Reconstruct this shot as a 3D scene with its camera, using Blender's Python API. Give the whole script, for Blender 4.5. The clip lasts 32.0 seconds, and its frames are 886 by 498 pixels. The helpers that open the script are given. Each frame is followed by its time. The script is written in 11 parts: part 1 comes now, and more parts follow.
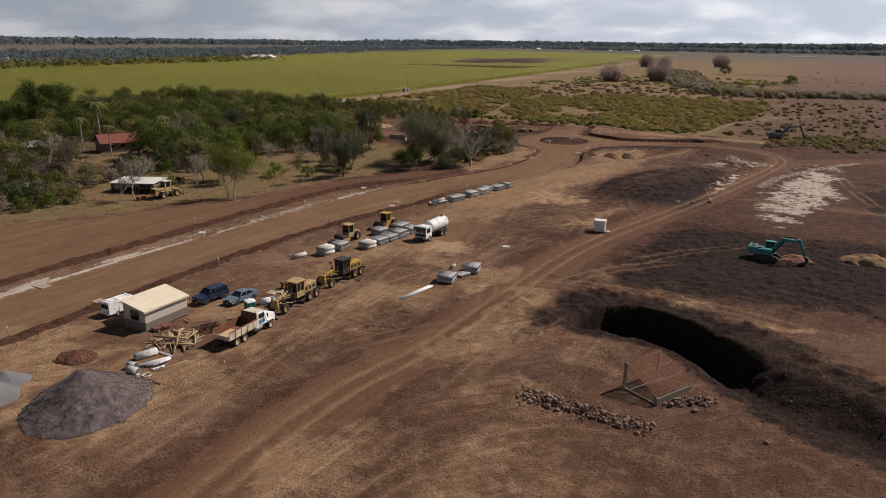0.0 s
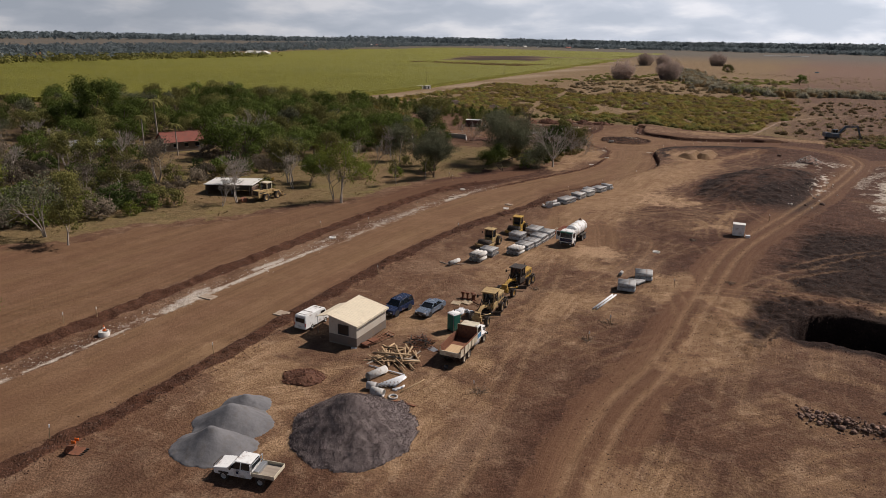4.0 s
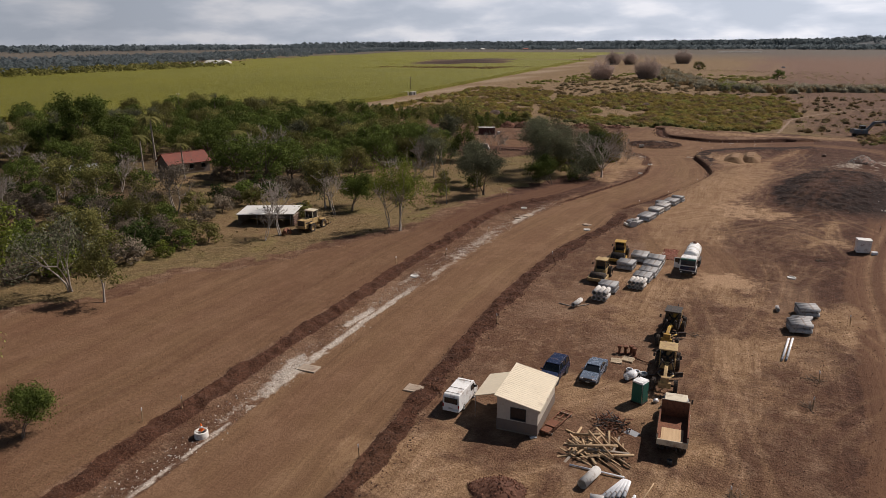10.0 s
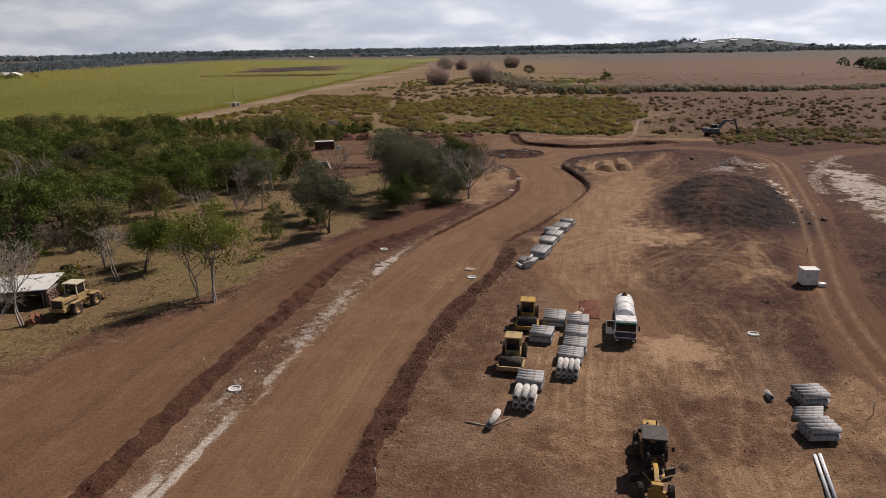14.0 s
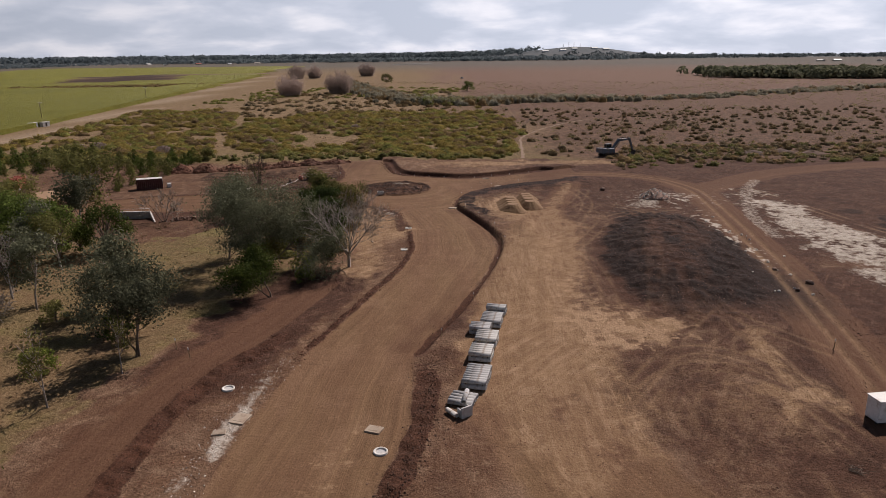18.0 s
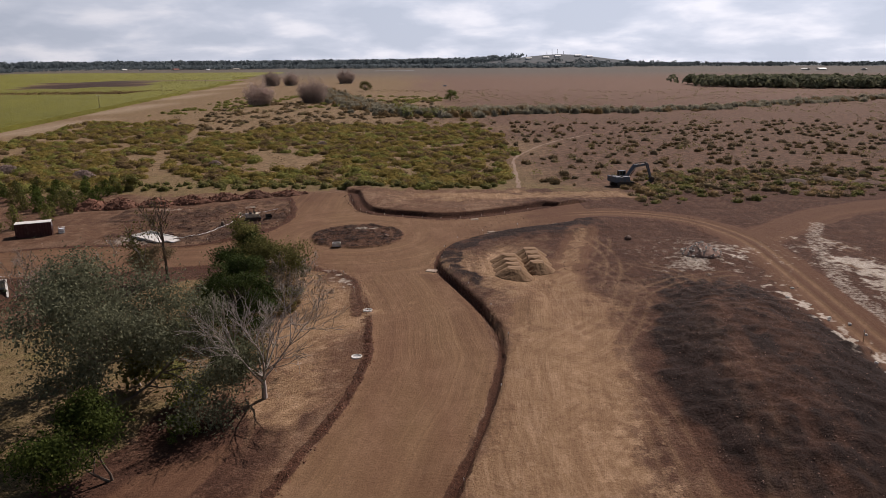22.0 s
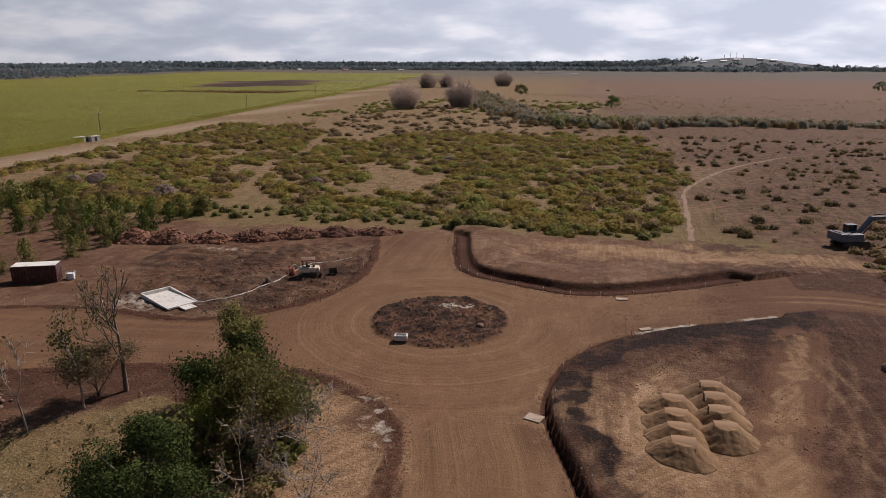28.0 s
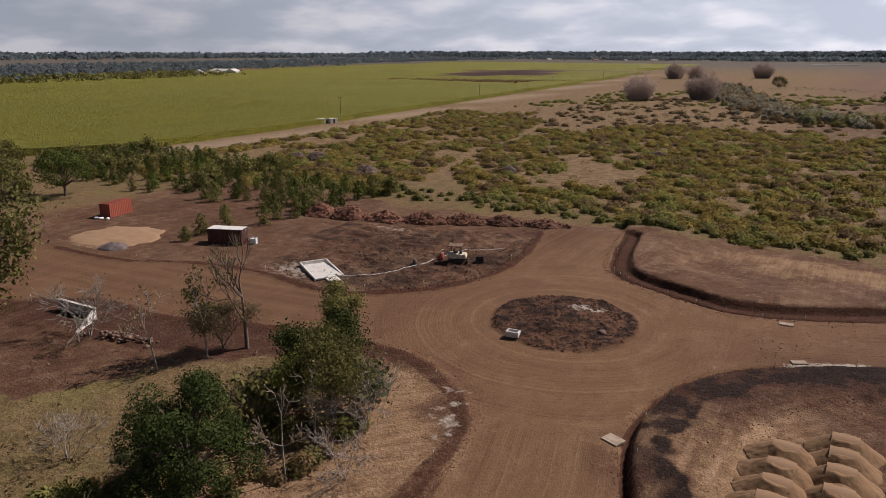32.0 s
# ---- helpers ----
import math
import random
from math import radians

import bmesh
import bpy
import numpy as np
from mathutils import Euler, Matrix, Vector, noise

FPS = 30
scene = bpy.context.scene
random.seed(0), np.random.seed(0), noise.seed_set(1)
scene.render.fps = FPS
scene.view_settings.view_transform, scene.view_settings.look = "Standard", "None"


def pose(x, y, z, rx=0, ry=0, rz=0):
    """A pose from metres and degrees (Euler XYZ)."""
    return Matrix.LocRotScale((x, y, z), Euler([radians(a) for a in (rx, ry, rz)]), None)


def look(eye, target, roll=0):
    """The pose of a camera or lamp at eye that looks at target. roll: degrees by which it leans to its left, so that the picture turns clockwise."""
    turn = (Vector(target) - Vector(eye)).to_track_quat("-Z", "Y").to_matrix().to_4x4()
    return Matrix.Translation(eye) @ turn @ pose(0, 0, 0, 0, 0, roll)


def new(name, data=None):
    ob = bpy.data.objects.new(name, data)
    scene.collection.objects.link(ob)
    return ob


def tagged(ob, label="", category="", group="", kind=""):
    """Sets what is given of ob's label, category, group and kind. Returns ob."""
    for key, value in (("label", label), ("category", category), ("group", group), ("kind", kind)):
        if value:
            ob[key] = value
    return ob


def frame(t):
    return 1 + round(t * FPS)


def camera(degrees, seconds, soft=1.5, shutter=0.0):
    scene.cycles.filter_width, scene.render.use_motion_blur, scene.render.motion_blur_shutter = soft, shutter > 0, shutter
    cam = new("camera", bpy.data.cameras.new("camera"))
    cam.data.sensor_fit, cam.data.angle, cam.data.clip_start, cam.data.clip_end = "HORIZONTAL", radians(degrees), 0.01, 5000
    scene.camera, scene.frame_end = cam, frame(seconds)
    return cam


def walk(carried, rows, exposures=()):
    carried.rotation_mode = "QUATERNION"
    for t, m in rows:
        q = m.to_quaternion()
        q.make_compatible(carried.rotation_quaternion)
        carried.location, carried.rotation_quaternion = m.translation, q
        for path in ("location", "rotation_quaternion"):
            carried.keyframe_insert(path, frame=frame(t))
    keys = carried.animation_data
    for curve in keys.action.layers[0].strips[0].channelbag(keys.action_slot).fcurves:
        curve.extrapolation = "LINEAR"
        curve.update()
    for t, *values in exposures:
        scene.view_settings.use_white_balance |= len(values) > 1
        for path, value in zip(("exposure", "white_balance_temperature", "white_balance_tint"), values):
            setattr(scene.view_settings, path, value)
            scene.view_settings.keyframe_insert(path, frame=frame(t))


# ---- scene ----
cam = camera(65.0, 32.0, soft=0.6)
PATH = [
    (0, (-0.47, 2.36, 34.10), (-25.07, 43.43, 19.70), 0.8),
    (0.5, (-3.69, 0.83, 34.03), (-27.77, 42.21, 19.58), 0.9),
    (1, (-6.93, -0.58, 33.95), (-30.51, 41.07, 19.50), 0.9),
    (1.5, (-10.24, -1.94, 33.91), (-33.46, 39.91, 19.43), 1.0),
    (2, (-13.62, -3.25, 33.85), (-36.70, 38.67, 19.35), 1.0),
    (2.5, (-17.00, -4.41, 33.80), (-40.15, 37.46, 19.27), 1.1),
    (3, (-20.23, -5.40, 33.72), (-43.43, 36.44, 19.18), 1.1),
    (3.5, (-23.71, -6.53, 33.65), (-46.97, 35.28, 19.10), 1.1),
    (4, (-27.25, -7.65, 33.61), (-50.58, 34.11, 19.05), 1.2),
    (4.5, (-30.67, -8.77, 33.61), (-54.07, 32.95, 19.06), 1.2),
    (6.5, (-41.90, -12.27, 33.97), (-65.59, 29.32, 19.50), 0.4),
    (7, (-43.81, -12.40, 34.16), (-67.51, 29.20, 19.74), 0.3),
    (7.5, (-45.41, -12.07, 34.25), (-68.91, 29.63, 19.80), 0.1),
    (8, (-47.08, -11.15, 34.22), (-70.14, 30.78, 19.74), 0.1),
    (8.5, (-48.82, -9.63, 34.06), (-71.24, 32.66, 19.61), -0.1),
    (9, (-50.63, -7.44, 33.83), (-72.52, 35.14, 19.43), -0.1),
    (9.5, (-52.41, -4.74, 33.53), (-73.81, 38.12, 19.20), -0.2),
    (10, (-54.35, -1.65, 33.17), (-75.23, 41.48, 18.89), -0.2),
    (10.5, (-56.15, 1.76, 32.80), (-76.49, 45.17, 18.63), -0.3),
    (11, (-57.97, 5.38, 32.50), (-77.74, 49.08, 18.38), -0.4),
    (11.5, (-59.80, 9.29, 32.19), (-79.05, 53.25, 18.16), -0.5),
    (12, (-61.62, 13.42, 31.89), (-80.33, 57.63, 17.91), -0.5),
    (12.5, (-63.37, 17.59, 31.59), (-81.49, 62.06, 17.64), -0.6),
    (13, (-65.09, 21.79, 31.25), (-82.49, 66.56, 17.37), -0.7),
    (13.5, (-66.72, 26.02, 30.91), (-82.00, 71.57, 17.06), -0.7),
    (14, (-68.30, 30.32, 30.71), (-78.70, 77.22, 16.84), -0.8),
    (14.5, (-70.02, 34.70, 30.58), (-78.20, 82.05, 16.75), -0.9),
    (15, (-71.42, 39.22, 30.51), (-77.84, 86.85, 16.74), -0.9),
    (15.5, (-72.65, 43.89, 30.52), (-76.52, 91.79, 16.72), -1.0),
    (17.5, (-77.83, 64.72, 31.79), (-78.51, 112.84, 18.22), -0.6),
    (18, (-78.36, 69.79, 31.84), (-78.91, 117.92, 18.31), -0.6),
    (18.5, (-78.63, 74.85, 31.88), (-78.68, 123.01, 18.45), -0.6),
    (19, (-78.73, 79.94, 31.91), (-78.26, 128.11, 18.51), -0.6),
    (19.5, (-78.59, 85.07, 31.91), (-78.02, 133.25, 18.56), -0.6),
    (20, (-78.36, 90.36, 31.87), (-77.78, 138.55, 18.57), -0.5),
    (20.5, (-78.14, 95.73, 31.81), (-77.57, 143.93, 18.56), -0.5),
    (21, (-77.84, 100.94, 31.76), (-77.27, 149.16, 18.56), -0.4),
    (21.5, (-77.67, 106.06, 31.78), (-77.07, 154.30, 18.62), -0.4),
    (22, (-77.50, 111.13, 31.82), (-76.85, 159.38, 18.72), -0.3),
    (22.5, (-77.35, 116.16, 31.89), (-76.73, 164.42, 18.82), -0.3),
    (23, (-77.18, 121.18, 31.93), (-77.23, 169.45, 18.88), -0.3),
    (23.5, (-76.96, 126.26, 31.88), (-77.73, 174.53, 18.88), -0.2),
    (24, (-76.66, 131.38, 31.83), (-78.01, 179.65, 18.85), -0.2),
    (24.5, (-76.38, 136.21, 31.78), (-78.55, 184.47, 18.88), -0.2),
    (26.5, (-75.06, 151.37, 31.56), (-81.24, 199.32, 18.79), 0.1),
    (27, (-74.77, 153.88, 31.51), (-82.29, 201.61, 18.66), 0.1),
    (27.5, (-74.43, 155.75, 31.51), (-83.26, 203.25, 18.63), 0.2),
    (28, (-73.98, 157.21, 31.49), (-84.16, 204.42, 18.54), 0.2),
    (28.5, (-73.47, 158.43, 31.45), (-85.17, 205.27, 18.46), 0.3),
    (29, (-72.88, 159.37, 31.39), (-86.15, 205.75, 18.27), 0.3),
    (29.5, (-72.12, 160.05, 31.30), (-86.94, 205.94, 18.13), 0.4),
    (30, (-71.03, 160.65, 31.29), (-87.51, 205.95, 18.01), 0.3),
    (30.5, (-69.56, 161.34, 31.26), (-88.08, 205.81, 17.87), 0.3),
    (31, (-67.66, 162.12, 31.22), (-88.64, 205.46, 17.74), 0.3),
    (31.5, (-65.25, 163.06, 31.17), (-88.67, 205.10, 17.62), 0.2),
    (32, (-62.60, 164.11, 31.14), (-88.17, 204.85, 17.49), 0.2),
]
walk(cam, [(t, look(eye, target, roll)) for t, eye, target, roll in PATH],
     [(0, 0.0, 6400, 11), (12, 0.0, 6400, 12), (20, -0.03, 6350, 15), (32, -0.03, 6350, 15)])

# ---- light ----
SUN_AZ, SUN_EL = radians(33), radians(46)          # azimuth from +y towards +x
world = bpy.data.worlds.new("sky")
scene.world = world
world.use_nodes = True
wn = world.node_tree
wn.nodes.clear()


def node(tree, kind, **values):
    n = tree.nodes.new(kind)
    for key, value in values.items():
        if key in n.inputs:
            n.inputs[key].default_value = value
        elif key == "operation":
            n.operation = value
        elif key == "attribute_name":
            n.attribute_name = value
    return n


sky = node(wn, "ShaderNodeTexSky")
sky.sky_type, sky.sun_disc, sky.sun_elevation, sky.sun_rotation = "NISHITA", False, SUN_EL, SUN_AZ
sky.air_density, sky.dust_density, sky.ozone_density, sky.altitude = 1.0, 0.6, 2.0, 20
sky_bg = node(wn, "ShaderNodeBackground", Strength=0.030)
cloud_bg = node(wn, "ShaderNodeBackground", Strength=1.0)
wtc = node(wn, "ShaderNodeTexCoord")
wdir = node(wn, "ShaderNodeSeparateXYZ")
wn.links.new(wtc.outputs["Generated"], wdir.inputs[0])
wlift = node(wn, "ShaderNodeMath", operation="ADD")
wn.links.new(wdir.outputs[2], wlift.inputs[0])
wlift.inputs[1].default_value = 0.26
wsheet = node(wn, "ShaderNodeVectorMath", operation="DIVIDE")
wn.links.new(wtc.outputs["Generated"], wsheet.inputs[0])
wtri = node(wn, "ShaderNodeCombineXYZ", Z=1.0)
for k_ in (0, 1):
    wn.links.new(wlift.outputs[0], wtri.inputs[k_])
wn.links.new(wtri.outputs[0], wsheet.inputs[1])
wnoise = node(wn, "ShaderNodeTexNoise", Scale=2.5, Detail=7.0, Roughness=0.50, Distortion=0.15)
wn.links.new(wsheet.outputs[0], wnoise.inputs["Vector"])
wramp = node(wn, "ShaderNodeValToRGB")
wramp.color_ramp.elements[0].position, wramp.color_ramp.elements[1].position = 0.40, 0.66
wramp.color_ramp.elements[0].color, wramp.color_ramp.elements[1].color = (0.56, 0.61, 0.70, 1), (0.90, 0.90, 0.94, 1)
wmid = wramp.color_ramp.elements.new(0.52)
wmid.color = (0.66, 0.70, 0.785, 1)
wn.links.new(wnoise.outputs["Fac"], wramp.inputs[0])
wn.links.new(wramp.outputs[0], cloud_bg.inputs[0])
wdot = node(wn, "ShaderNodeVectorMath")                                            # clouds shine more towards the sun
wdot.operation = "DOT_PRODUCT"
wdot.inputs[1].default_value = (math.sin(SUN_AZ), math.cos(SUN_AZ), 0.0)
wn.links.new(wtc.outputs["Generated"], wdot.inputs[0])
wglow = node(wn, "ShaderNodeMapRange")
wglow.inputs[1].default_value, wglow.inputs[2].default_value = 0.1, 0.95
wglow.inputs[3].default_value, wglow.inputs[4].default_value = 0.60, 1.14
wn.links.new(wdot.outputs["Value"], wglow.inputs[0])
wn.links.new(wglow.outputs[0], cloud_bg.inputs["Strength"])
wsep = node(wn, "ShaderNodeSeparateXYZ")
wn.links.new(wtc.outputs["Generated"], wsep.inputs[0])
wfade = node(wn, "ShaderNodeMapRange")
wfade.inputs[1].default_value, wfade.inputs[2].default_value = 0.12, 0.34      # clouds bunch towards the horizon
wfade.inputs[3].default_value, wfade.inputs[4].default_value = 0.92, 0.05
wn.links.new(wsep.outputs[2], wfade.inputs[0])
wmix = node(wn, "ShaderNodeMixShader")
wout = node(wn, "ShaderNodeOutputWorld")
wn.links.new(wfade.outputs[0], wmix.inputs[0])
wn.links.new(sky.outputs[0], sky_bg.inputs[0])
wn.links.new(sky_bg.outputs[0], wmix.inputs[1])
wn.links.new(cloud_bg.outputs[0], wmix.inputs[2])
wn.links.new(wmix.outputs[0], wout.inputs[0])

sun = new("sun", bpy.data.lights.new("sun", "SUN"))
sun.data.energy, sun.data.angle, sun.data.color = 5.0, radians(0.6), (1.0, 0.895, 0.81)
sun_way = Vector((math.sin(SUN_AZ) * math.cos(SUN_EL), math.cos(SUN_AZ) * math.cos(SUN_EL), math.sin(SUN_EL)))
sun.matrix_world = look(sun_way * 300, (0, 0, 0))
scene.view_settings.exposure = 0.0

# ---- numpy noise ----


def vnoise(x, y, seed=0):
    """Smooth value noise of one octave, 0 to 1."""
    def h(i, j):
        v = np.sin(i * 127.1 + j * 311.7 + seed * 74.7) * 43758.5453
        return v - np.floor(v)
    i, j = np.floor(x), np.floor(y)
    u, v = x - i, y - j
    u, v = u * u * (3 - 2 * u), v * v * (3 - 2 * v)
    return (h(i, j) * (1 - u) + h(i + 1, j) * u) * (1 - v) + (h(i, j + 1) * (1 - u) + h(i + 1, j + 1) * u) * v


def fbm(x, y, octaves=4, seed=0):
    total, amp, norm = 0.0, 1.0, 0.0
    for k in range(octaves):
        total = total + amp * vnoise(x * 2 ** k, y * 2 ** k, seed + k * 13)
        norm += amp
        amp *= 0.5
    return total / norm


def ss(a, b, v):
    t = np.clip((v - a) / (b - a), 0, 1)
    return t * t * (3 - 2 * t)


def smooth_line(pts, n=8):
    """A Catmull-Rom line through a few plan points."""
    p = np.array(pts, float)
    p = np.vstack([2 * p[0] - p[1], p, 2 * p[-1] - p[-2]])
    out = []
    for k in range(1, len(p) - 2):
        for t in np.linspace(0, 1, n, endpoint=False):
            a, b, c, d = p[k - 1], p[k], p[k + 1], p[k + 2]
            out.append(0.5 * (2 * b + (c - a) * t + (2 * a - 5 * b + 4 * c - d) * t * t + (3 * b - a - 3 * c + d) * t ** 3))
    out.append(p[-2])
    return np.array(out)


def line_dist(X, Y, line, reach=40):
    """Distance to a polyline and the signed distance across it (right is positive), far off beyond reach."""
    D, A = np.full(X.shape, 1e3), np.zeros(X.shape)
    lo, hi = line.min(0) - reach, line.max(0) + reach
    sel = (X > lo[0]) & (X < hi[0]) & (Y > lo[1]) & (Y < hi[1])
    x, y = X[sel], Y[sel]
    d, a = np.full(x.shape, 1e3), np.zeros(x.shape)
    for p, q in zip(line[:-1], line[1:]):
        v = q - p
        l2 = max(v @ v, 1e-9)
        t = np.clip(((x - p[0]) * v[0] + (y - p[1]) * v[1]) / l2, 0, 1)
        ex, ey = x - p[0] - t * v[0], y - p[1] - t * v[1]
        e = np.hypot(ex, ey)
        s = np.sign(ex * v[1] - ey * v[0])
        near = e < d
        d[near], a[near] = e[near], (e * s)[near]
    D[sel], A[sel] = d, a
    return D, A


# ---- the plan: roads, verges, mounds ----
RY = np.array([-60, 15, 36, 57, 75, 91, 109, 125, 140, 154, 171, 182, 196, 206, 216])
RXL = np.array([-94, -94.6, -95.7, -97.2, -97.8, -98.4, -97.6, -97, -94.5, -90.6, -86.0, -84.6, -85.6, -87.6, -91])
RXR = np.array([-80, -81.6, -82.2, -84.4, -85.8, -86.4, -85.5, -82.0, -82.4, -77.6, -72.8, -70.6, -71.3, -74.0, -76.5])
BY = np.array([-60, 20, 39, 50, 57, 70, 76, 84, 93, 105, 122, 134, 143, 150, 156, 161, 168, 176, 186, 196, 206, 216])
BX = np.array([-165, -153, -146, -139, -134, -133.5, -128, -123.5, -120.5, -114.5, -112.5, -110.5, -109, -107.5, -105, -102, -97, -96.5, -100, -102.5, -105, -108])
BANK_Y = np.array([-20, 12, 23, 36, 50, 70, 90, 110, 126, 135, 143, 151])
BANK_X = np.array([-97, -98.5, -99.8, -101, -101.9, -103, -104, -104.3, -104.4, -102.2, -98.8, -95.4])
KERB_R = smooth_line([(-82.4, 141), (-77.7, 154), (-72.7, 171), (-70.2, 186), (-71.6, 197), (-74.6, 207), (-77.0, 215), (-77.4, 222), (-75.2, 230), (-70, 236.5), (-62, 242), (-50, 248)])
KERB_N = smooth_line([(-98.7, 281), (-97.2, 272), (-94.7, 262.8), (-92.2, 259), (-88.8, 256.4), (-82.6, 254), (-76, 251.8), (-69, 253.2), (-60.8, 257.5), (-52, 263)])
VERGE_NW = smooth_line([(-175, 223), (-160, 224), (-148, 229.5), (-136, 231.5), (-124, 230.4), (-116, 233.6), (-109.6, 241.5), (-107, 252), (-108.4, 264), (-111.5, 276)])
VERGE_SW = smooth_line([(-157, 205), (-146, 212.5), (-134, 213.5), (-122, 217.6), (-113, 219.6), (-104, 220.8), (-95.9, 217.6), (-90.9, 213.6), (-88.2, 207), (-87, 197)])
LOOP = smooth_line([(-79, 244), (-66, 248.5), (-52, 255), (-38, 257), (-26, 250), (-20.8, 236), (-21.6, 219), (-27.5, 178), (-33, 148), (-39, 115), (-39.6, 84), (-39.6, 66), (-41.4, 51), (-40.0, 34), (-36, 8), (-30, -40)])
SIDE = smooth_line([(-21, 232), (-10, 241), (8, 256), (40, 268), (90, 276)])
WHITE_TRACK = smooth_line([(-1, 245), (-8, 233), (-13.5, 219), (-18, 206), (-20.5, 190)])
STRAIGHT = smooth_line([(-62, 104), (-70, 128), (-69.3, 149), (-65.3, 171), (-60, 200), (-57, 214), (-49, 240)])
PIT_FAR = smooth_line([(-29.4, 80.6), (-28.6, 84.5), (-26.6, 88.6), (-21.5, 91.0), (-15.4, 89.4), (-10.3, 86.6), (-5.7, 84.2), (-1.1, 81.4), (4, 78.8), (18, 74)])
PIT_NEAR = smooth_line([(-29.4, 80.6), (-26.5, 79.4), (-22.6, 80.2), (-15.6, 79.0), (-10.6, 74.6), (-7.3, 71.6), (-3.6, 69.2), (0.3, 67.6), (4, 66.6), (18, 62)])
PIT = smooth_line([(-27.5, 83), (-20.5, 85.8), (-13.5, 83), (-8, 79), (-3, 76), (2, 73.5), (18, 68)])
TRACKS = [smooth_line(p, 5) for p in (
    [(-44.5, 191), (-46, 178), (-49.8, 161.7), (-53, 150)],
    [(-65, 122), (-58, 133), (-51.5, 137.2), (-46, 132), (-43, 118)],
    [(-70, 118), (-61, 131), (-53, 141), (-46, 138), (-40, 126)],
    [(-50, 240), (-48, 222), (-53, 204), (-61, 186), (-66, 160), (-68, 135)],
    [(-62, 60), (-54, 88), (-53, 110), (-60, 126), (-66, 150)],
    [(-48, 26), (-52, 48), (-58, 74), (-64, 98), (-69, 112)],
    [(-54, 24), (-57, 44), (-64, 62)],
    [(-37, 98), (-31, 96), (-16, 97), (-4, 95), (10, 96)],
    [(-8, 240), (-5, 222), (-1, 200), (5, 178)],
    [(-13, 238), (-11, 222), (-8, 204), (-2, 184)],
    [(-30, 30), (-28, 44), (-20, 56), (-8, 58)],
    [(-38, 62), (-31, 70), (-27, 78)])]
trk = random.Random(23)
for k in range(16):                                       # wandering wheel marks over the yard
    x_, y_, a_ = trk.uniform(-74, -44), trk.uniform(30, 150), trk.uniform(1.2, 2.0)
    bend, pts = trk.uniform(-0.10, 0.10), []
    for j in range(6):
        pts.append((x_, y_))
        x_, y_, a_ = x_ + 7 * math.cos(a_), y_ + 7 * math.sin(a_), a_ + bend * 2
    TRACKS.append(smooth_line(pts, 4))
for k in range(30):                                       # turning arcs and straight runs over the open ground
    x_, y_, a_ = trk.uniform(-62, -30), trk.uniform(40, 215), trk.uniform(0.9, 2.3)
    bend, pts = trk.choice((-1, 1)) * trk.uniform(0.02, 0.22), []
    for j in range(7):
        pts.append((x_, y_))
        x_, y_, a_ = x_ + 5.5 * math.cos(a_), y_ + 5.5 * math.sin(a_), a_ + bend
    TRACKS.append(smooth_line(pts, 4))
for off in (-2.6, 0.0, 3.2):                              # lorries turning across the road's near end
    TRACKS.append(smooth_line([(-121, 19 + off), (-110, 18.6 + off), (-101, 18.6 + off * 0.9), (-93, 16.5 + off * 0.8), (-86, 12.0 + off * 0.9), (-81, 4 + off)], 5))
    TRACKS.append(smooth_line([(-117 + off, 30), (-112 + off * 0.8, 23), (-103, 17.4 + off * 0.5), (-94, 14 + off * 0.4)], 5))
for off in (0.0, 1.9):                                                  # tight turning arcs before the spoil mound
    TRACKS.append(smooth_line([(-45.5 + off * 0.3, 139.6 + off), (-51.5, 136.6 + off), (-57.0 + off * 0.6, 130.5), (-60.0 + off, 124), (-62.4 + off, 117)], 6))
    TRACKS.append(smooth_line([(-42.0, 120.5 + off), (-48.6, 120.6 + off), (-54, 117.6 + off), (-57 + off * 0.5, 112)], 6))
    TRACKS.append(smooth_line([(-41.5, 127 + off), (-46.5, 127.4 + off), (-51, 124.6 + off), (-54 + off * 0.5, 119)], 6))
for off in (0.0, 1.6, 3.1):                                            # along the churned verge
    TRACKS.append(smooth_line([(-92.5 + off, 160), (-93.5 + off, 176), (-95.0 + off, 192), (-95.6 + off, 206)], 5))
for k, off in enumerate((-4.6, -2.7, -1.1, 0.8, 2.4, 4.3, 6.0)):         # the haul strip past the pipe stacks
    w_ = trk.uniform(-1.2, 1.2)
    TRACKS.append(smooth_line([(-68 + off, 118 + 3 * k), (-68.5 + off + w_, 142), (-65 + off * 0.9, 168), (-60.5 + off * 0.8 - w_, 190), (-57 + off * 0.8, 208 + 2 * k)], 5))
